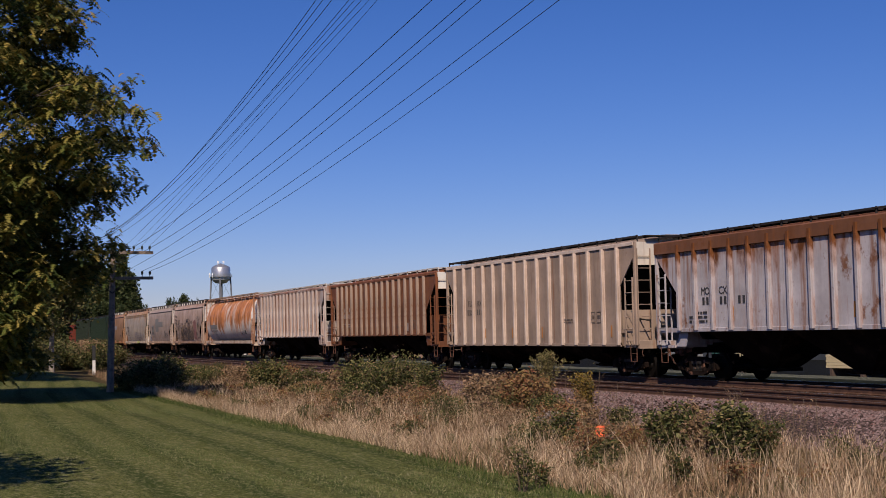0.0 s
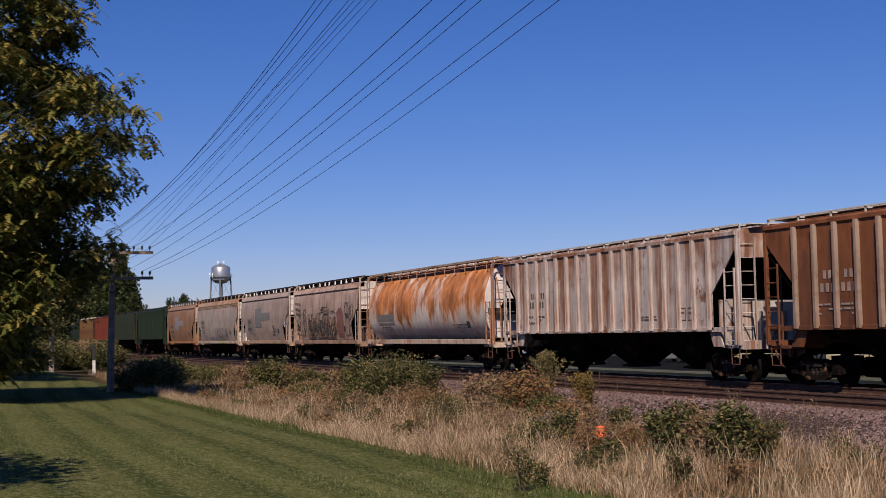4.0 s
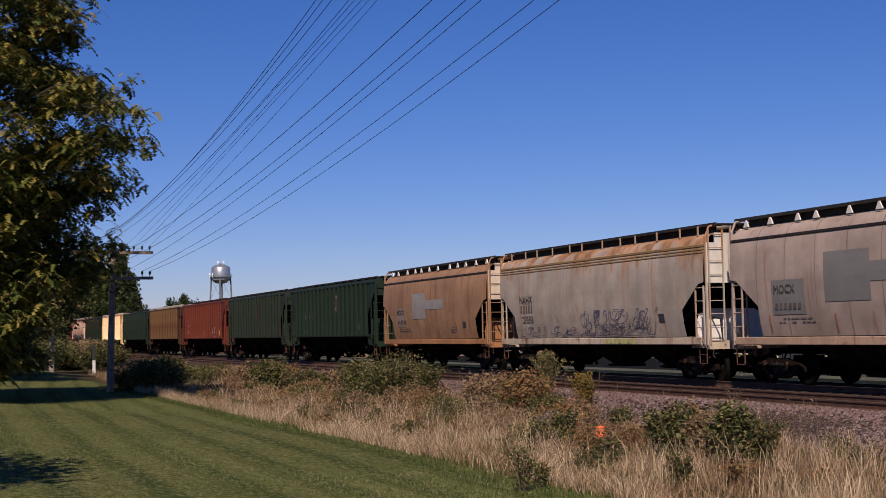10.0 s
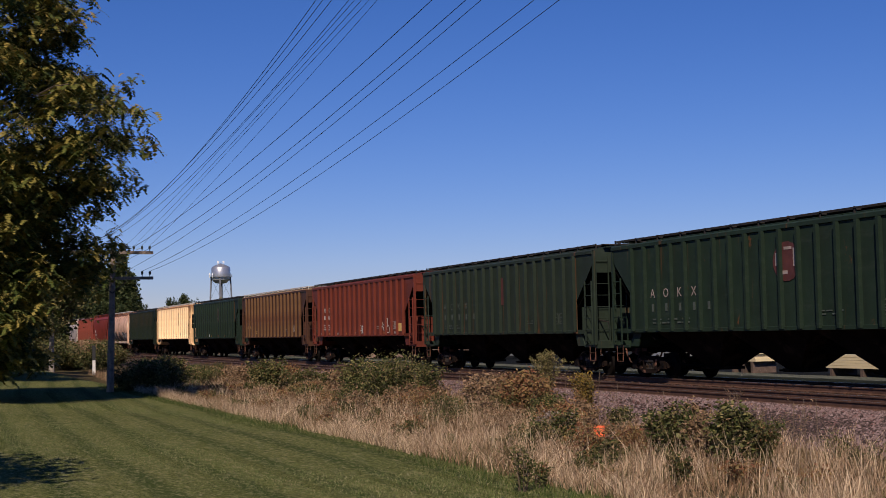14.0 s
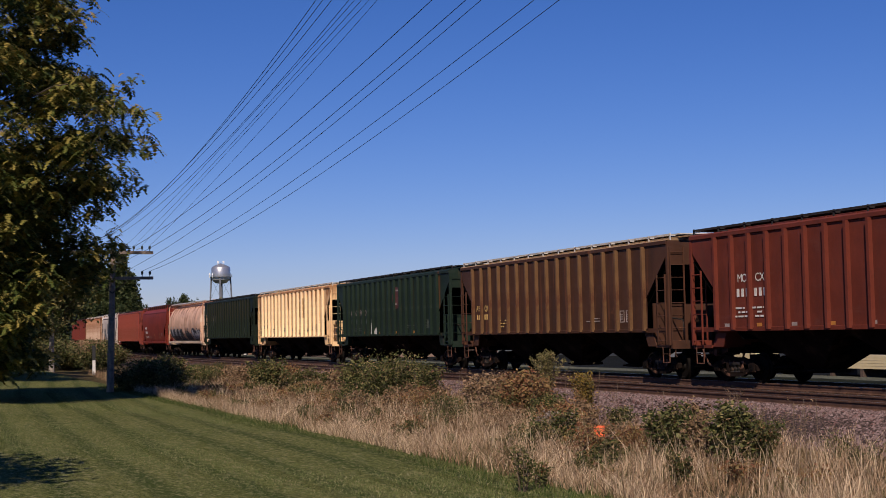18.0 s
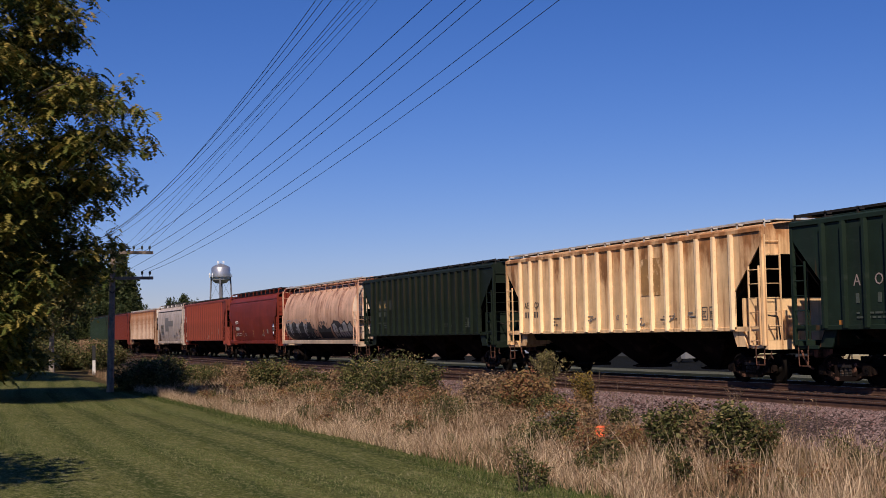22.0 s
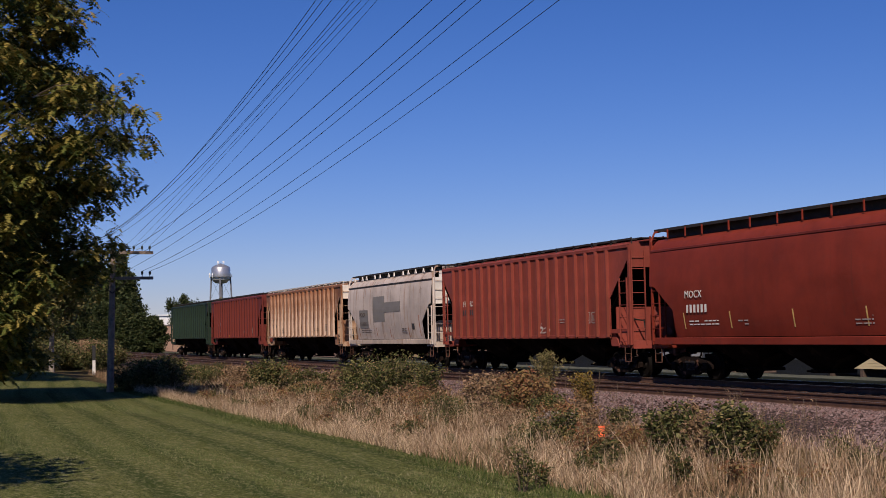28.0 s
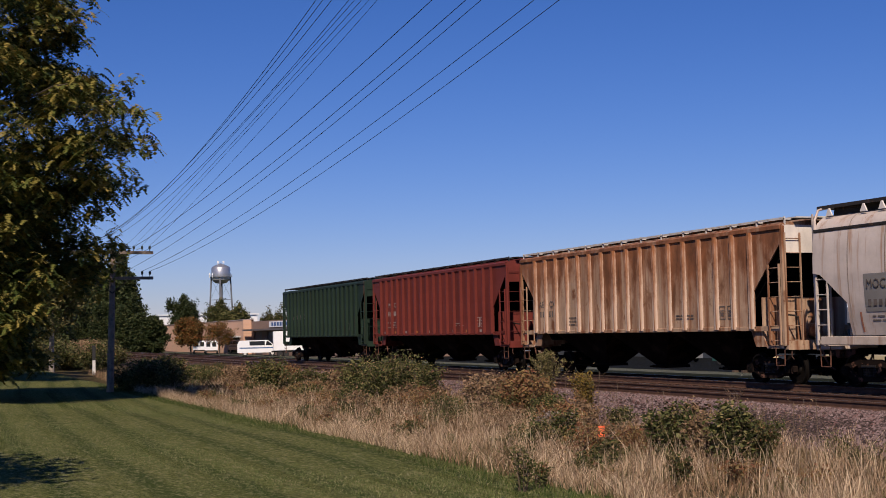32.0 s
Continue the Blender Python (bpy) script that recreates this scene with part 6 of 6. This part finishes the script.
def van(x, y, turn, label, length=5.4):
    v = empty("cargo_van", pose(x, y, ground_z(y) + 0.02, 0, 0, turn))
    tagged(v, label, "van", "vans parked at the warehouse")
    l = length / 2
    side = [(-l, 0.45), (-l, 1.55), (-l + 0.25, 2.05), (l - 1.6, 2.1), (l - 0.75, 1.35), (l - 0.1, 1.15), (l, 0.8), (l, 0.45)]
    side = side[::-1]
    part("body", Geo().plate(side, -0.98, 0.98), M_WHITE, v, "white painted body")
    for s in (-1, 1):
        ys = (s * 0.985 - 0.008, s * 0.985 + 0.008)
        part("side_window", Geo().plate([(l - 1.75, 1.95), (l - 1.55, 1.95), (l - 0.95, 1.4), (l - 1.9, 1.4)], *ys), M_GLASS, v)
        part("side_window", Geo().plate([(-l + 1.6, 1.95), (l - 2.0, 1.95), (l - 2.0, 1.4), (-l + 1.6, 1.4)], *ys), M_GLASS, v)
        part("stripe", Geo().plate([(-l + 0.3, 1.15), (l - 0.5, 1.15), (l - 0.5, 1.0), (-l + 0.3, 1.0)], *ys), simple("van_stripe", (0.08, 0.16, 0.3), 0.4, bumpy=0) if s < 0 else bpy.data.materials["van_stripe"], v, "blue side stripe")
        for x2 in (-l + 1.0, l - 1.0):
            wh = part("wheel", shared("van_wheel", lambda: Geo().turn([(0.2, -0.1), (0.33, -0.11), (0.35, -0.06), (0.35, 0.06), (0.33, 0.11), (0.2, 0.1)], "y", 16), True), M_TYRE, v, m=pose(x2, s * 0.86, 0.35))
            part("rim", shared("van_rim", lambda: Geo().turn([(0.05, -0.12), (0.2, -0.115), (0.2, 0.115), (0.05, 0.12)], "y", 12)), M_GALV, wh)
    g = Geo().add([(l - 1.55, -0.85, 2.03), (l - 1.55, 0.85, 2.03), (l - 0.78, 0.85, 1.38), (l - 0.78, -0.85, 1.38)], [(0, 1, 2, 3)])
    part("windscreen", Geo().add([(p[0] + 0.03, p[1], p[2] + 0.03) for p in g.v], g.f), M_GLASS, v)
    for s in (-1, 1):
        part("rear_window", Geo().box(-l - 0.012, -l + 0.2, s * 0.45 - 0.3, s * 0.45 + 0.3, 1.15, 1.85), M_GLASS, v)
    part("bumper", Geo().box(l - 0.1, l + 0.06, -0.95, 0.95, 0.4, 0.6).box(-l - 0.06, -l + 0.1, -0.95, 0.95, 0.4, 0.6), M_STEEL, v)


def parked_car(x, y, turn, mat, label, tall=1.45):
    c = empty("parked_car", pose(x, y, ground_z(y) + 0.02, 0, 0, turn))
    tagged(c, label, "car", "cars parked beyond the tracks")
    body = [(-2.2, 0.3), (-2.25, 0.85), (-1.6, 0.95), (-1.1, tall), (0.5, tall), (1.2, 0.98), (2.15, 0.82), (2.25, 0.3)][::-1]
    part("body", Geo().plate(body, -0.85, 0.85), mat, c)
    for s in (-1, 1):
        part("side_window", Geo().plate([(-1.02, tall - 0.08), (0.45, tall - 0.08), (1.0, 1.0), (-1.4, 1.0)], s * 0.855 - 0.006, s * 0.855 + 0.006), M_GLASS, c)
        for x2 in (-1.4, 1.4):
            part("wheel", shared("car_wheel", lambda: Geo().turn([(0.18, -0.1), (0.3, -0.1), (0.32, 0), (0.3, 0.1), (0.18, 0.1)], "y", 14), True), M_TYRE, c, m=pose(x2, s * 0.78, 0.32))


def lot():
    shed = empty("storage_shed", pose(-60, 66, -1.05))
    tagged(shed, "long low dark blue-grey storage shed beyond the lot", "shed")
    clad = simple("blue_grey_cladding", (0.05, 0.058, 0.065), 0.6, 0, 0.15, 0.5, bumpy=0)
    part("wall", Geo().box(-75, 95, 0, 12, 0, 2.9), clad, shed)
    part("roof", Geo().prism([(-0.6, 2.9), (12.6, 2.9), (6, 4.2)], -76, 96), simple("grey_shed_roof", (0.1, 0.1, 0.1), 0.7, 0, 0.15, 0.5, bumpy=0), shed)
    cream = simple("cream_trailer_paint", (0.6, 0.5, 0.3), 0.5, 0, 0.1, 1, bumpy=0)
    teal = simple("dark_teal_paint", (0.03, 0.09, 0.08), 0.35, 0, 0.1, 1, bumpy=0)
    silver = simple("silver_car_paint", (0.4, 0.41, 0.42), 0.3, 0.5, 0.08, 1, bumpy=0)
    parked_car(-79.0, 54, 10, teal, "dark teal car parked beyond the tracks")
    parked_car(-91.0, 56, 185, silver, "silver car parked beyond the tracks")
    parked_car(-119.0, 55, 8, silver, "silver car parked beyond the tracks")
    for x, y, l, lift in ((-64.8, 45, 2.7, 0.66), (-54.4, 45, 5.6, 0.42), (-87, 60, 5.5, 0.6)):
        s = empty("lumber_stack", pose(x, y, ground_z(y)))
        tagged(s, "stack of pale yellow lumber on dark blocks", "lumber stack", "lumber stacks in the lot")
        for k in range(3):
            part("bearer", Geo().box(-l / 2 + 0.3 + k * (l / 2 - 0.4), -l / 2 + 0.5 + k * (l / 2 - 0.4), -0.8, 0.8, 0, lift), M_TIE, s)
        for k in range(5):
            part("plank_layer", Geo().box(-l / 2 + 0.05 * (k % 2), l / 2 - 0.07 * (k % 3), -0.8, 0.8, lift + k * 0.14, lift + 0.13 + k * 0.14), cream, s)


def marker_flag():
    f = empty("marker_flag", pose(-21.2, 11.5, -0.6))
    tagged(f, "small orange survey flag on a wire", "flag")
    part("wire_stem", Geo().tube((0, 0, 0), (0, 0, 0.62), 0.006, 4), M_STEEL, f)
    flag = simple("orange_flag_vinyl", (0.85, 0.16, 0.06), 0.5, 0, 0.1, 8, bumpy=0)
    b = Geo()
    n = 6
    vs = [(0.03 * math.sin(i * 1.1), -0.004 + 0.2 * i / n * -1, z) for z in (0.42, 0.62) for i in range(n + 1)]
    fs = [(i, i + 1, n + 2 + i, n + 1 + i) for i in range(n)]
    vs2 = [(x + 0.003, y, z) for x, y, z in vs]
    m = len(vs)
    b.add(vs + vs2, fs + [tuple(k + m for k in reversed(q)) for q in fs])
    return part("flag_sheet", b, flag, f, "orange vinyl sheet")


def marker_post():
    p = empty("marker_post", pose(-88, 10.6, ground_z(10.6)))
    tagged(p, "short white post with a black top beside the line", "marker post")
    part("post", Geo().box(-0.09, 0.09, -0.09, 0.09, 0, 0.95, 0.01), M_MARKW, p, "white lower half")
    part("cap", Geo().box(-0.095, 0.095, -0.095, 0.095, 0.95, 1.9, 0.01), M_TYRE, p, "black upper half")


water_tower()
warehouse()
van(-214.8, 42.6, 168, "white cargo van with dark rear windows", 5.4)
van(-204.5, 42.4, 168, "white cargo van with dark rear windows", 5.4)
van(-173, 42.2, 76, "white cargo van with a blue stripe, side on", 5.6)
trailer = empty("box_trailer", pose(-165, 44.6, ground_z(44.6), 0, 0, 78))
tagged(trailer, "white box trailer beside the loading doors", "trailer")
part("box", Geo().box(-2.4, 2.4, -1.1, 1.1, 0.75, 3.2, 0.05), M_WHITE, trailer, "white painted box")
part("chassis", Geo().box(-2.6, 3.4, -0.9, 0.9, 0.55, 0.75), M_STEEL, trailer)
for _x in (-1.6, -0.8):
    for _s in (-1, 1):
        part("wheel", SHARED["van_wheel"], M_TYRE, trailer, m=pose(_x, _s * 0.95, 0.35))
lot()
marker_post()
FLAG = marker_flag()
telegraph_pole()
wires()

SWAY = big_tree()
tree("pale_trunk_tree", -90, 8.15, 6.6, 4.7, M_OLIVELEAF, "small tree with a pale straight trunk by the lawn", 11, 0.22, 0.42, 0.8, M_PALEBARK)
for x, y, h, w, s in ((-284, 40, 21.4, 6.4, 21), (-327, 40, 22.5, 10, 22), (-303, 39, 17, 7, 71), (-377, 40, 21, 14, 72), (-430, 38, 21, 18, 25)):
    tree("dark_tree", x, y, h, w, M_DARKLEAF, "dense dark green tree beyond the tracks", s, 0.7, 0.06, 2.6)
for x, y, h, w, s in ((-257, 38, 10.4, 5, 23), (-233, 38, 6.4, 4.6, 26), (-245, 37.5, 7, 4.6, 27), (-280, 37.5, 10, 8, 28), (-300, 37, 10, 9, 73)):
    tree("dark_tree", x, y, h, w, M_DARKLEAF, "low dark green tree beside the warehouse", s, 0.42, 0.06, 1.5)
tree("round_tree", -402, 75, 15.5, 8.6, M_DARKLEAF, "round dark green tree behind the warehouse", 31, 0.55, 0.2, 1.5)
tree("round_tree", -390, 84, 13.6, 8, M_WEED, "pale green tree at the water tower's foot", 32, 0.5, 0.15, 1.2)
tree("round_tree", -384, 88, 12.6, 6, M_WEED, "pale green tree at the water tower's foot", 33, 0.5, 0.15, 1.0)
tree("round_tree", -357, 90, 10.8, 4.5, M_OLIVELEAF, "thin olive tree behind the warehouse", 34, 0.4, 0.2, 0.6)
tree("round_tree", -343, 90, 11.0, 4.5, M_OLIVELEAF, "thin olive tree behind the warehouse", 35, 0.4, 0.2, 0.6)
tree("autumn_tree", -214, 41, 5.7, 4.3, M_ORANGELEAF, "round tree turning orange before the warehouse", 36, 0.3, 0.25, 1.3)
tree("autumn_tree", -190.2, 40.6, 4.9, 3.8, M_ORANGELEAF, "thin-crowned tree turning orange before the warehouse", 37, 0.22, 0.25, 0.3)
for x, y, h, w, sd in ((-66, 3.0, 3.4, 3.2, 51), (-120, 8, 5.5, 7, 52), (-135, 10, 5.5, 7, 53), (-150, 9, 7, 9, 54), (-190, 9, 9, 12, 55), (-240, 6, 11, 16, 56), (-250, 16, 9, 12, 57)):
    tree("dark_tree", x, y, h, w, M_DARKLEAF if sd % 2 else M_OLIVELEAF, "low spreading tree at the end of the lawn", sd, 0.3 if x > -130 else 0.45, 0.05, 1.5)
# young tree beside the viewer, whose shade falls on the near lawn
tree("lawn_tree", -13.7, -3.5, 7.2, 4.6, M_OLIVELEAF, "young leafy tree that shades the near lawn", 81, 0.2, 0.35, 1.2)
tree("lawn_tree", -62.0, -1.2, 12.0, 8.5, M_DARKLEAF, "tall dark leafy tree that shades the lawn", 82, 0.32, 0.12, 2.6)
tree("lawn_tree", -74.0, 1.3, 11.0, 7.6, M_DARKLEAF, "tall dark leafy tree that shades the lawn", 83, 0.32, 0.04, 2.8)
# hedge and shrubs on the near side, left of the pole
rr = random.Random(12)
for i in range(26):
    x = -152 + i * 2.1 + rr.uniform(-1, 1)
    y = -x * rr.uniform(0.075, 0.104)
    shrub(x, y, rr.uniform(1.2, 2.4), rr.uniform(2.4, 3.8), M_OLIVELEAF if i % 3 else M_WEED, "tangled olive-brown shrub on the railway bank", 100 + i, 18, 110, 0.2)
# taller browned scrub on the far bank of the lawn, beyond the pole
for i in range(22):
    u = i / 21
    x = -98 - 30 * rr.random()
    y = -x * (0.094 + 0.04 * u)
    shrub(x, y, rr.uniform(1.3, 2.2), rr.uniform(2.0, 3.2), (M_OLIVELEAF, M_BROWNWEED, M_WEED)[i % 3], "tangled browned scrub on the railway bank", 700 + i, 18, 110, 0.18)
SHRUBS = [(-38.7, 13.5, 1.45, 2.1, M_WEED, "tall bushy green weed on the bank"), (-41.9, 13.5, 1.2, 1.4, M_WEED, "bushy green weed on the bank"),
          (-40.4, 14.0, 1.15, 1.6, M_WEED, "bushy green weed on the bank"), (-37.8, 14.3, 1.2, 1.3, M_WEED, "bushy green weed on the bank"),
          (-30.9, 16.2, 0.8, 0.75, M_YELLOWWEED, "yellowing weed by the ballast"), (-30.6, 15.9, 0.5, 0.5, M_REDWEED, "reddened weed by the ballast"),
          (-14.85, 6.9, 0.44, 0.42, M_WEED, "small dark green weed at the lawn's edge"), (-15.2, 7.3, 0.3, 0.35, M_WEED, "small dark green weed at the lawn's edge"),
          (-18.9, 11.5, 0.95, 0.85, M_WEED, "leafy green weed bush on the bank"), (-18.55, 11.75, 0.75, 0.7, M_BROWNWEED, "browned leafy green weed bush on the bank"),
          (-17.9, 12.0, 0.95, 0.75, M_WEED, "leafy green weed bush on the bank"), (-17.9, 12.5, 0.75, 0.7, M_OLIVELEAF, "olive weed bush on the bank"),
          (-19.3, 12.1, 0.9, 0.8, M_BROWNWEED, "browned weed bush on the bank"), (-18.3, 14.4, 0.5, 0.8, M_WEED, "low green weed by the ballast"),
          (-17.2, 14.0, 0.4, 0.7, M_OLIVELEAF, "low olive weed by the ballast"),
          (-21.85, 11.0, 0.75, 0.55, M_WEED, "green weed on the bank"), (-22.0, 10.6, 0.6, 0.6, M_WEED, "green weed on the bank"), (-29.0, 14.2, 0.65, 1.0, M_WEED, "green weed on the bank"),
          (-21.5, 11.75, 0.42, 0.6, M_GREYWEED, "greyed dry weed round the flag"), (-24.0, 11.9, 0.6, 0.9, M_GREYWEED, "greyed dry weed on the bank"),
          (-33.3, 14.5, 1.0, 1.6, M_BROWNWEED, "red-brown weed on the bank"), (-31.6, 14.8, 1.0, 1.5, M_REDWEED, "red-brown weed on the bank"),
          (-35.6, 15.8, 0.85, 1.5, M_BROWNWEED, "red-brown weed by the ballast"), (-33.6, 16.0, 0.7, 1.2, M_BROWNWEED, "red-brown weed by the ballast"),
          (-23.6, 9.5, 0.32, 0.35, M_WEED, "small green weed in the dry grass"), (-28.7, 9.4, 0.5, 0.8, M_WEED, "green weed in the dry grass"),
          (-54.8, 14.1, 0.85, 0.8, M_YELLOWWEED, "yellow weed on the bank"), (-53.0, 14.2, 0.9, 1.0, M_REDWEED, "orange-red weed on the bank"),
          (-58.6, 11.8, 0.9, 1.7, M_WEED, "green weed bush on the bank"), (-50.6, 12.6, 1.2, 1.5, M_WEED, "green weed bush on the bank"),
          (-47.7, 14.5, 0.75, 1.2, M_WEED, "green weed bush on the bank"), (-56.4, 13.1, 0.9, 1.8, M_BROWNWEED, "browned weed bush on the bank"),
          (-48.8, 13.6, 0.9, 1.5, M_OLIVELEAF, "olive weed bush on the bank"), (-45.0, 14.2, 0.9, 1.5, M_BROWNWEED, "browned weed bush on the bank"),
          (-51.0, 8.0, 1.1, 1.7, M_WEED, "dark shaded bush by the pole"), (-53.3, 8.9, 1.25, 1.9, M_WEED, "dark shaded bush by the pole"),
          (-55.0, 9.6, 1.2, 1.9, M_WEED, "dark shaded bush by the pole"), (-50.2, 7.2, 0.7, 1.0, M_WEED, "dark shaded bush by the pole"),
          (-61.0, 13.5, 0.8, 2.0, M_BROWNWEED, "browned weed bush on the bank"), (-66, 13.2, 0.85, 2.2, M_OLIVELEAF, "olive weed bush on the bank"),
          (-27.0, 14.0, 0.6, 1.0, M_BROWNWEED, "brown weed on the bank"), (-26.0, 13.0, 0.65, 1.0, M_REDWEED, "reddish weed on the bank")]
for i, (x, y, h, w, m, lab) in enumerate(SHRUBS):
    shrub(x, y, h * 1.1, w * 1.05, m, lab, 200 + i, int(16 + 14 * w) if h > 0.5 else 10, 100 if h > 0.5 else 36, (0.085 if h > 0.5 else 0.055) if x > -40 else 0.11, "weed_bush")


def plume_weed(x, y, h, w):
    """Pale upright weed, a cone of feathery branches that rise from one stem."""
    p = empty("plume_weed", pose(x, y, ground_z(y) - 0.03))
    tagged(p, "upright pale olive feathery weed by the ballast", "shrub")
    rnd, rng = random.Random(77), np.random.default_rng(77)
    g, cs = Geo().tube((0, 0, 0), (0, 0, h * 0.9), 0.012, 5, 0.004), []
    for i in range(70):
        u = rnd.uniform(0.12, 0.9)
        a = rnd.uniform(0, 6.283)
        ln = (1.05 - u) * w * rnd.uniform(0.5, 0.75)
        p0 = Vector((0, 0, h * u))
        p1 = p0 + Vector((math.cos(a) * ln, math.sin(a) * ln, ln * 1.1 + 0.08))
        g.tube(p0, p1, 0.005, 3, 0.003)
        cs += [tuple(p0.lerp(p1, q / 6)) for q in range(1, 7)]
    part("stem_tangle", g, M_TWIG, p)["kind"] = "stuff"
    v, f = leaf_quads(rng, cs, (0.025, 0.025, 0.03), 7, 0.075, -0.8, 0.3)
    part("foliage", raw("foliage", v.tolist(), f.tolist()), M_PLUME, p)["kind"] = "stuff"


def seed_stalk(x, y, h, lean, seed):
    """Tall dry weed: one bent stem with side twigs and small seed heads."""
    p = empty("seed_stalk", pose(x, y, ground_z(y) - 0.03))
    tagged(p, "tall thin dry weed with small brown seed heads", "weed", "dry weeds along the ballast")
    rnd, rng = random.Random(seed), np.random.default_rng(seed)
    pts = [Vector((lean * u * u, 0.3 * lean * u, h * u)) for u in (0, 0.35, 0.7, 1.0)]
    g, cs = Geo().path(pts, 0.0055, 4), []
    for i in range(9):
        u = rnd.uniform(0.45, 1.0)
        q = Vector((lean * u * u, 0.3 * lean * u, h * u))
        a = rnd.uniform(0, 6.283)
        end = q + Vector((math.cos(a) * 0.12, math.sin(a) * 0.12, rnd.uniform(0.04, 0.16)))
        g.tube(q, end, 0.003, 3, 0.002)
        cs.append(tuple(end))
    part("stem", g, M_TWIG, p)
    v, f = leaf_quads(rng, cs, (0.015, 0.015, 0.015), 4, 0.028, 0.0, 0.6)
    part("seed_heads", raw("seed_heads", v.tolist(), f.tolist()), M_BROWNWEED, p)["kind"] = "stuff"


plume_weed(-33.5, 16.4, 1.4, 1.2)
rr = random.Random(91)
for i in range(18):
    x = rr.uniform(-20.5, -17.2)
    seed_stalk(x, 12.6 + (x + 20) * 0.12 + rr.uniform(-0.8, 0.5), rr.uniform(0.8, 1.3), rr.uniform(-0.15, 0.15), 900 + i)
for i in range(20):
    x = rr.uniform(-48, -26)
    seed_stalk(x, rr.uniform(13.0, 15.5), rr.uniform(0.9, 1.4), rr.uniform(-0.15, 0.15), 940 + i)
# scrub that fills the upper bank between the larger weeds
rr = random.Random(31)
kinds = [(M_BROWNWEED, "browned weed on the railway bank"), (M_WEED, "green weed on the railway bank"), (M_REDWEED, "reddening weed on the railway bank"), (M_OLIVELEAF, "olive weed on the railway bank"), (M_BROWNWEED, "browned weed on the railway bank")]
for i in range(110):
    x = -19 - 45 * rr.random() ** 0.9
    y = rr.uniform(10.8, 15.4) if x < -24 else rr.uniform(10.5, 13.2)
    m, lab = kinds[rr.randrange(5)]
    if -25 < x < -22 and y > 12.0 or x > -21 and y > 11.5:
        continue
    shrub(x, y, rr.uniform(0.4, 0.85) * (0.75 if x < -40 else 1), rr.uniform(0.7, 1.5), m, lab, 400 + i, 14, 90, 0.075 if x > -35 else 0.1, "weed_bush")
for i in range(70):
    x = -15 - 38 * rr.random()
    m, lab = kinds[rr.randrange(5)]
    shrub(x, rr.uniform(8.6, 11.6), rr.uniform(0.22, 0.5), rr.uniform(0.4, 1.0), m, lab, 500 + i, 10, 60, 0.07, "weed_bush")
weeds()
stones()


# ---- what moves ----
def motions():
    times = [0, 4, 8, 12, 16, 20, 22, 24, 26, 28, 30, 32]
    for car, mid in CARS:
        walk(car, [(t, pose(mid + train_shift(t), TRAIN_Y, RAIL)) for t in times])
    # wheels roll as their wagon passes the nearer half of the view
    for w, dx in WHEELSETS:
        car = w.parent.parent
        mid = next(m for c, m in CARS if c == car)
        t0 = max(0.0, min(31.0, (-75 - mid) / 10.459))
        t1 = max(1.0, min(32.0, (-20 - mid) / 10.459))
        k0, k1 = int(t0 * 30), int(t1 * 30)
        spin = lambda t: -math.degrees((train_shift(t) - train_shift(k0 / 30)) / 0.425)
        rows = [(0.0, 0.0)] if k0 > 0 else []
        rows += [(k / 30, -spin(k / 30)) for k in range(k0, k1 + 1)]
        if k1 < 960:
            rows.append((32.0, rows[-1][1]))
        walk(w, [(t, pose(dx, 0, 0.425, 0, a, 0)) for t, a in rows])
    rnd = random.Random(6)
    for b, base in SWAY:
        a, ph = rnd.uniform(0.5, 1.1), rnd.uniform(0, 6)
        rows = []
        for k in range(33):
            ang = a * math.sin(k * 1.3 + ph) + 0.5 * a * math.sin(k * 2.9 + ph)
            turn = Matrix.Translation(base) @ pose(0, 0, 0, ang * 0.6, ang * 0.5, ang) @ Matrix.Translation(-base)
            rows.append((k, turn))
        walk(b, rows)
    walk(FLAG, [(k * 0.5, pose(0, 0, 0, 0, 0, 18 * math.sin(k * 1.7) + 8 * math.sin(k * 0.6))) for k in range(65)])


motions()
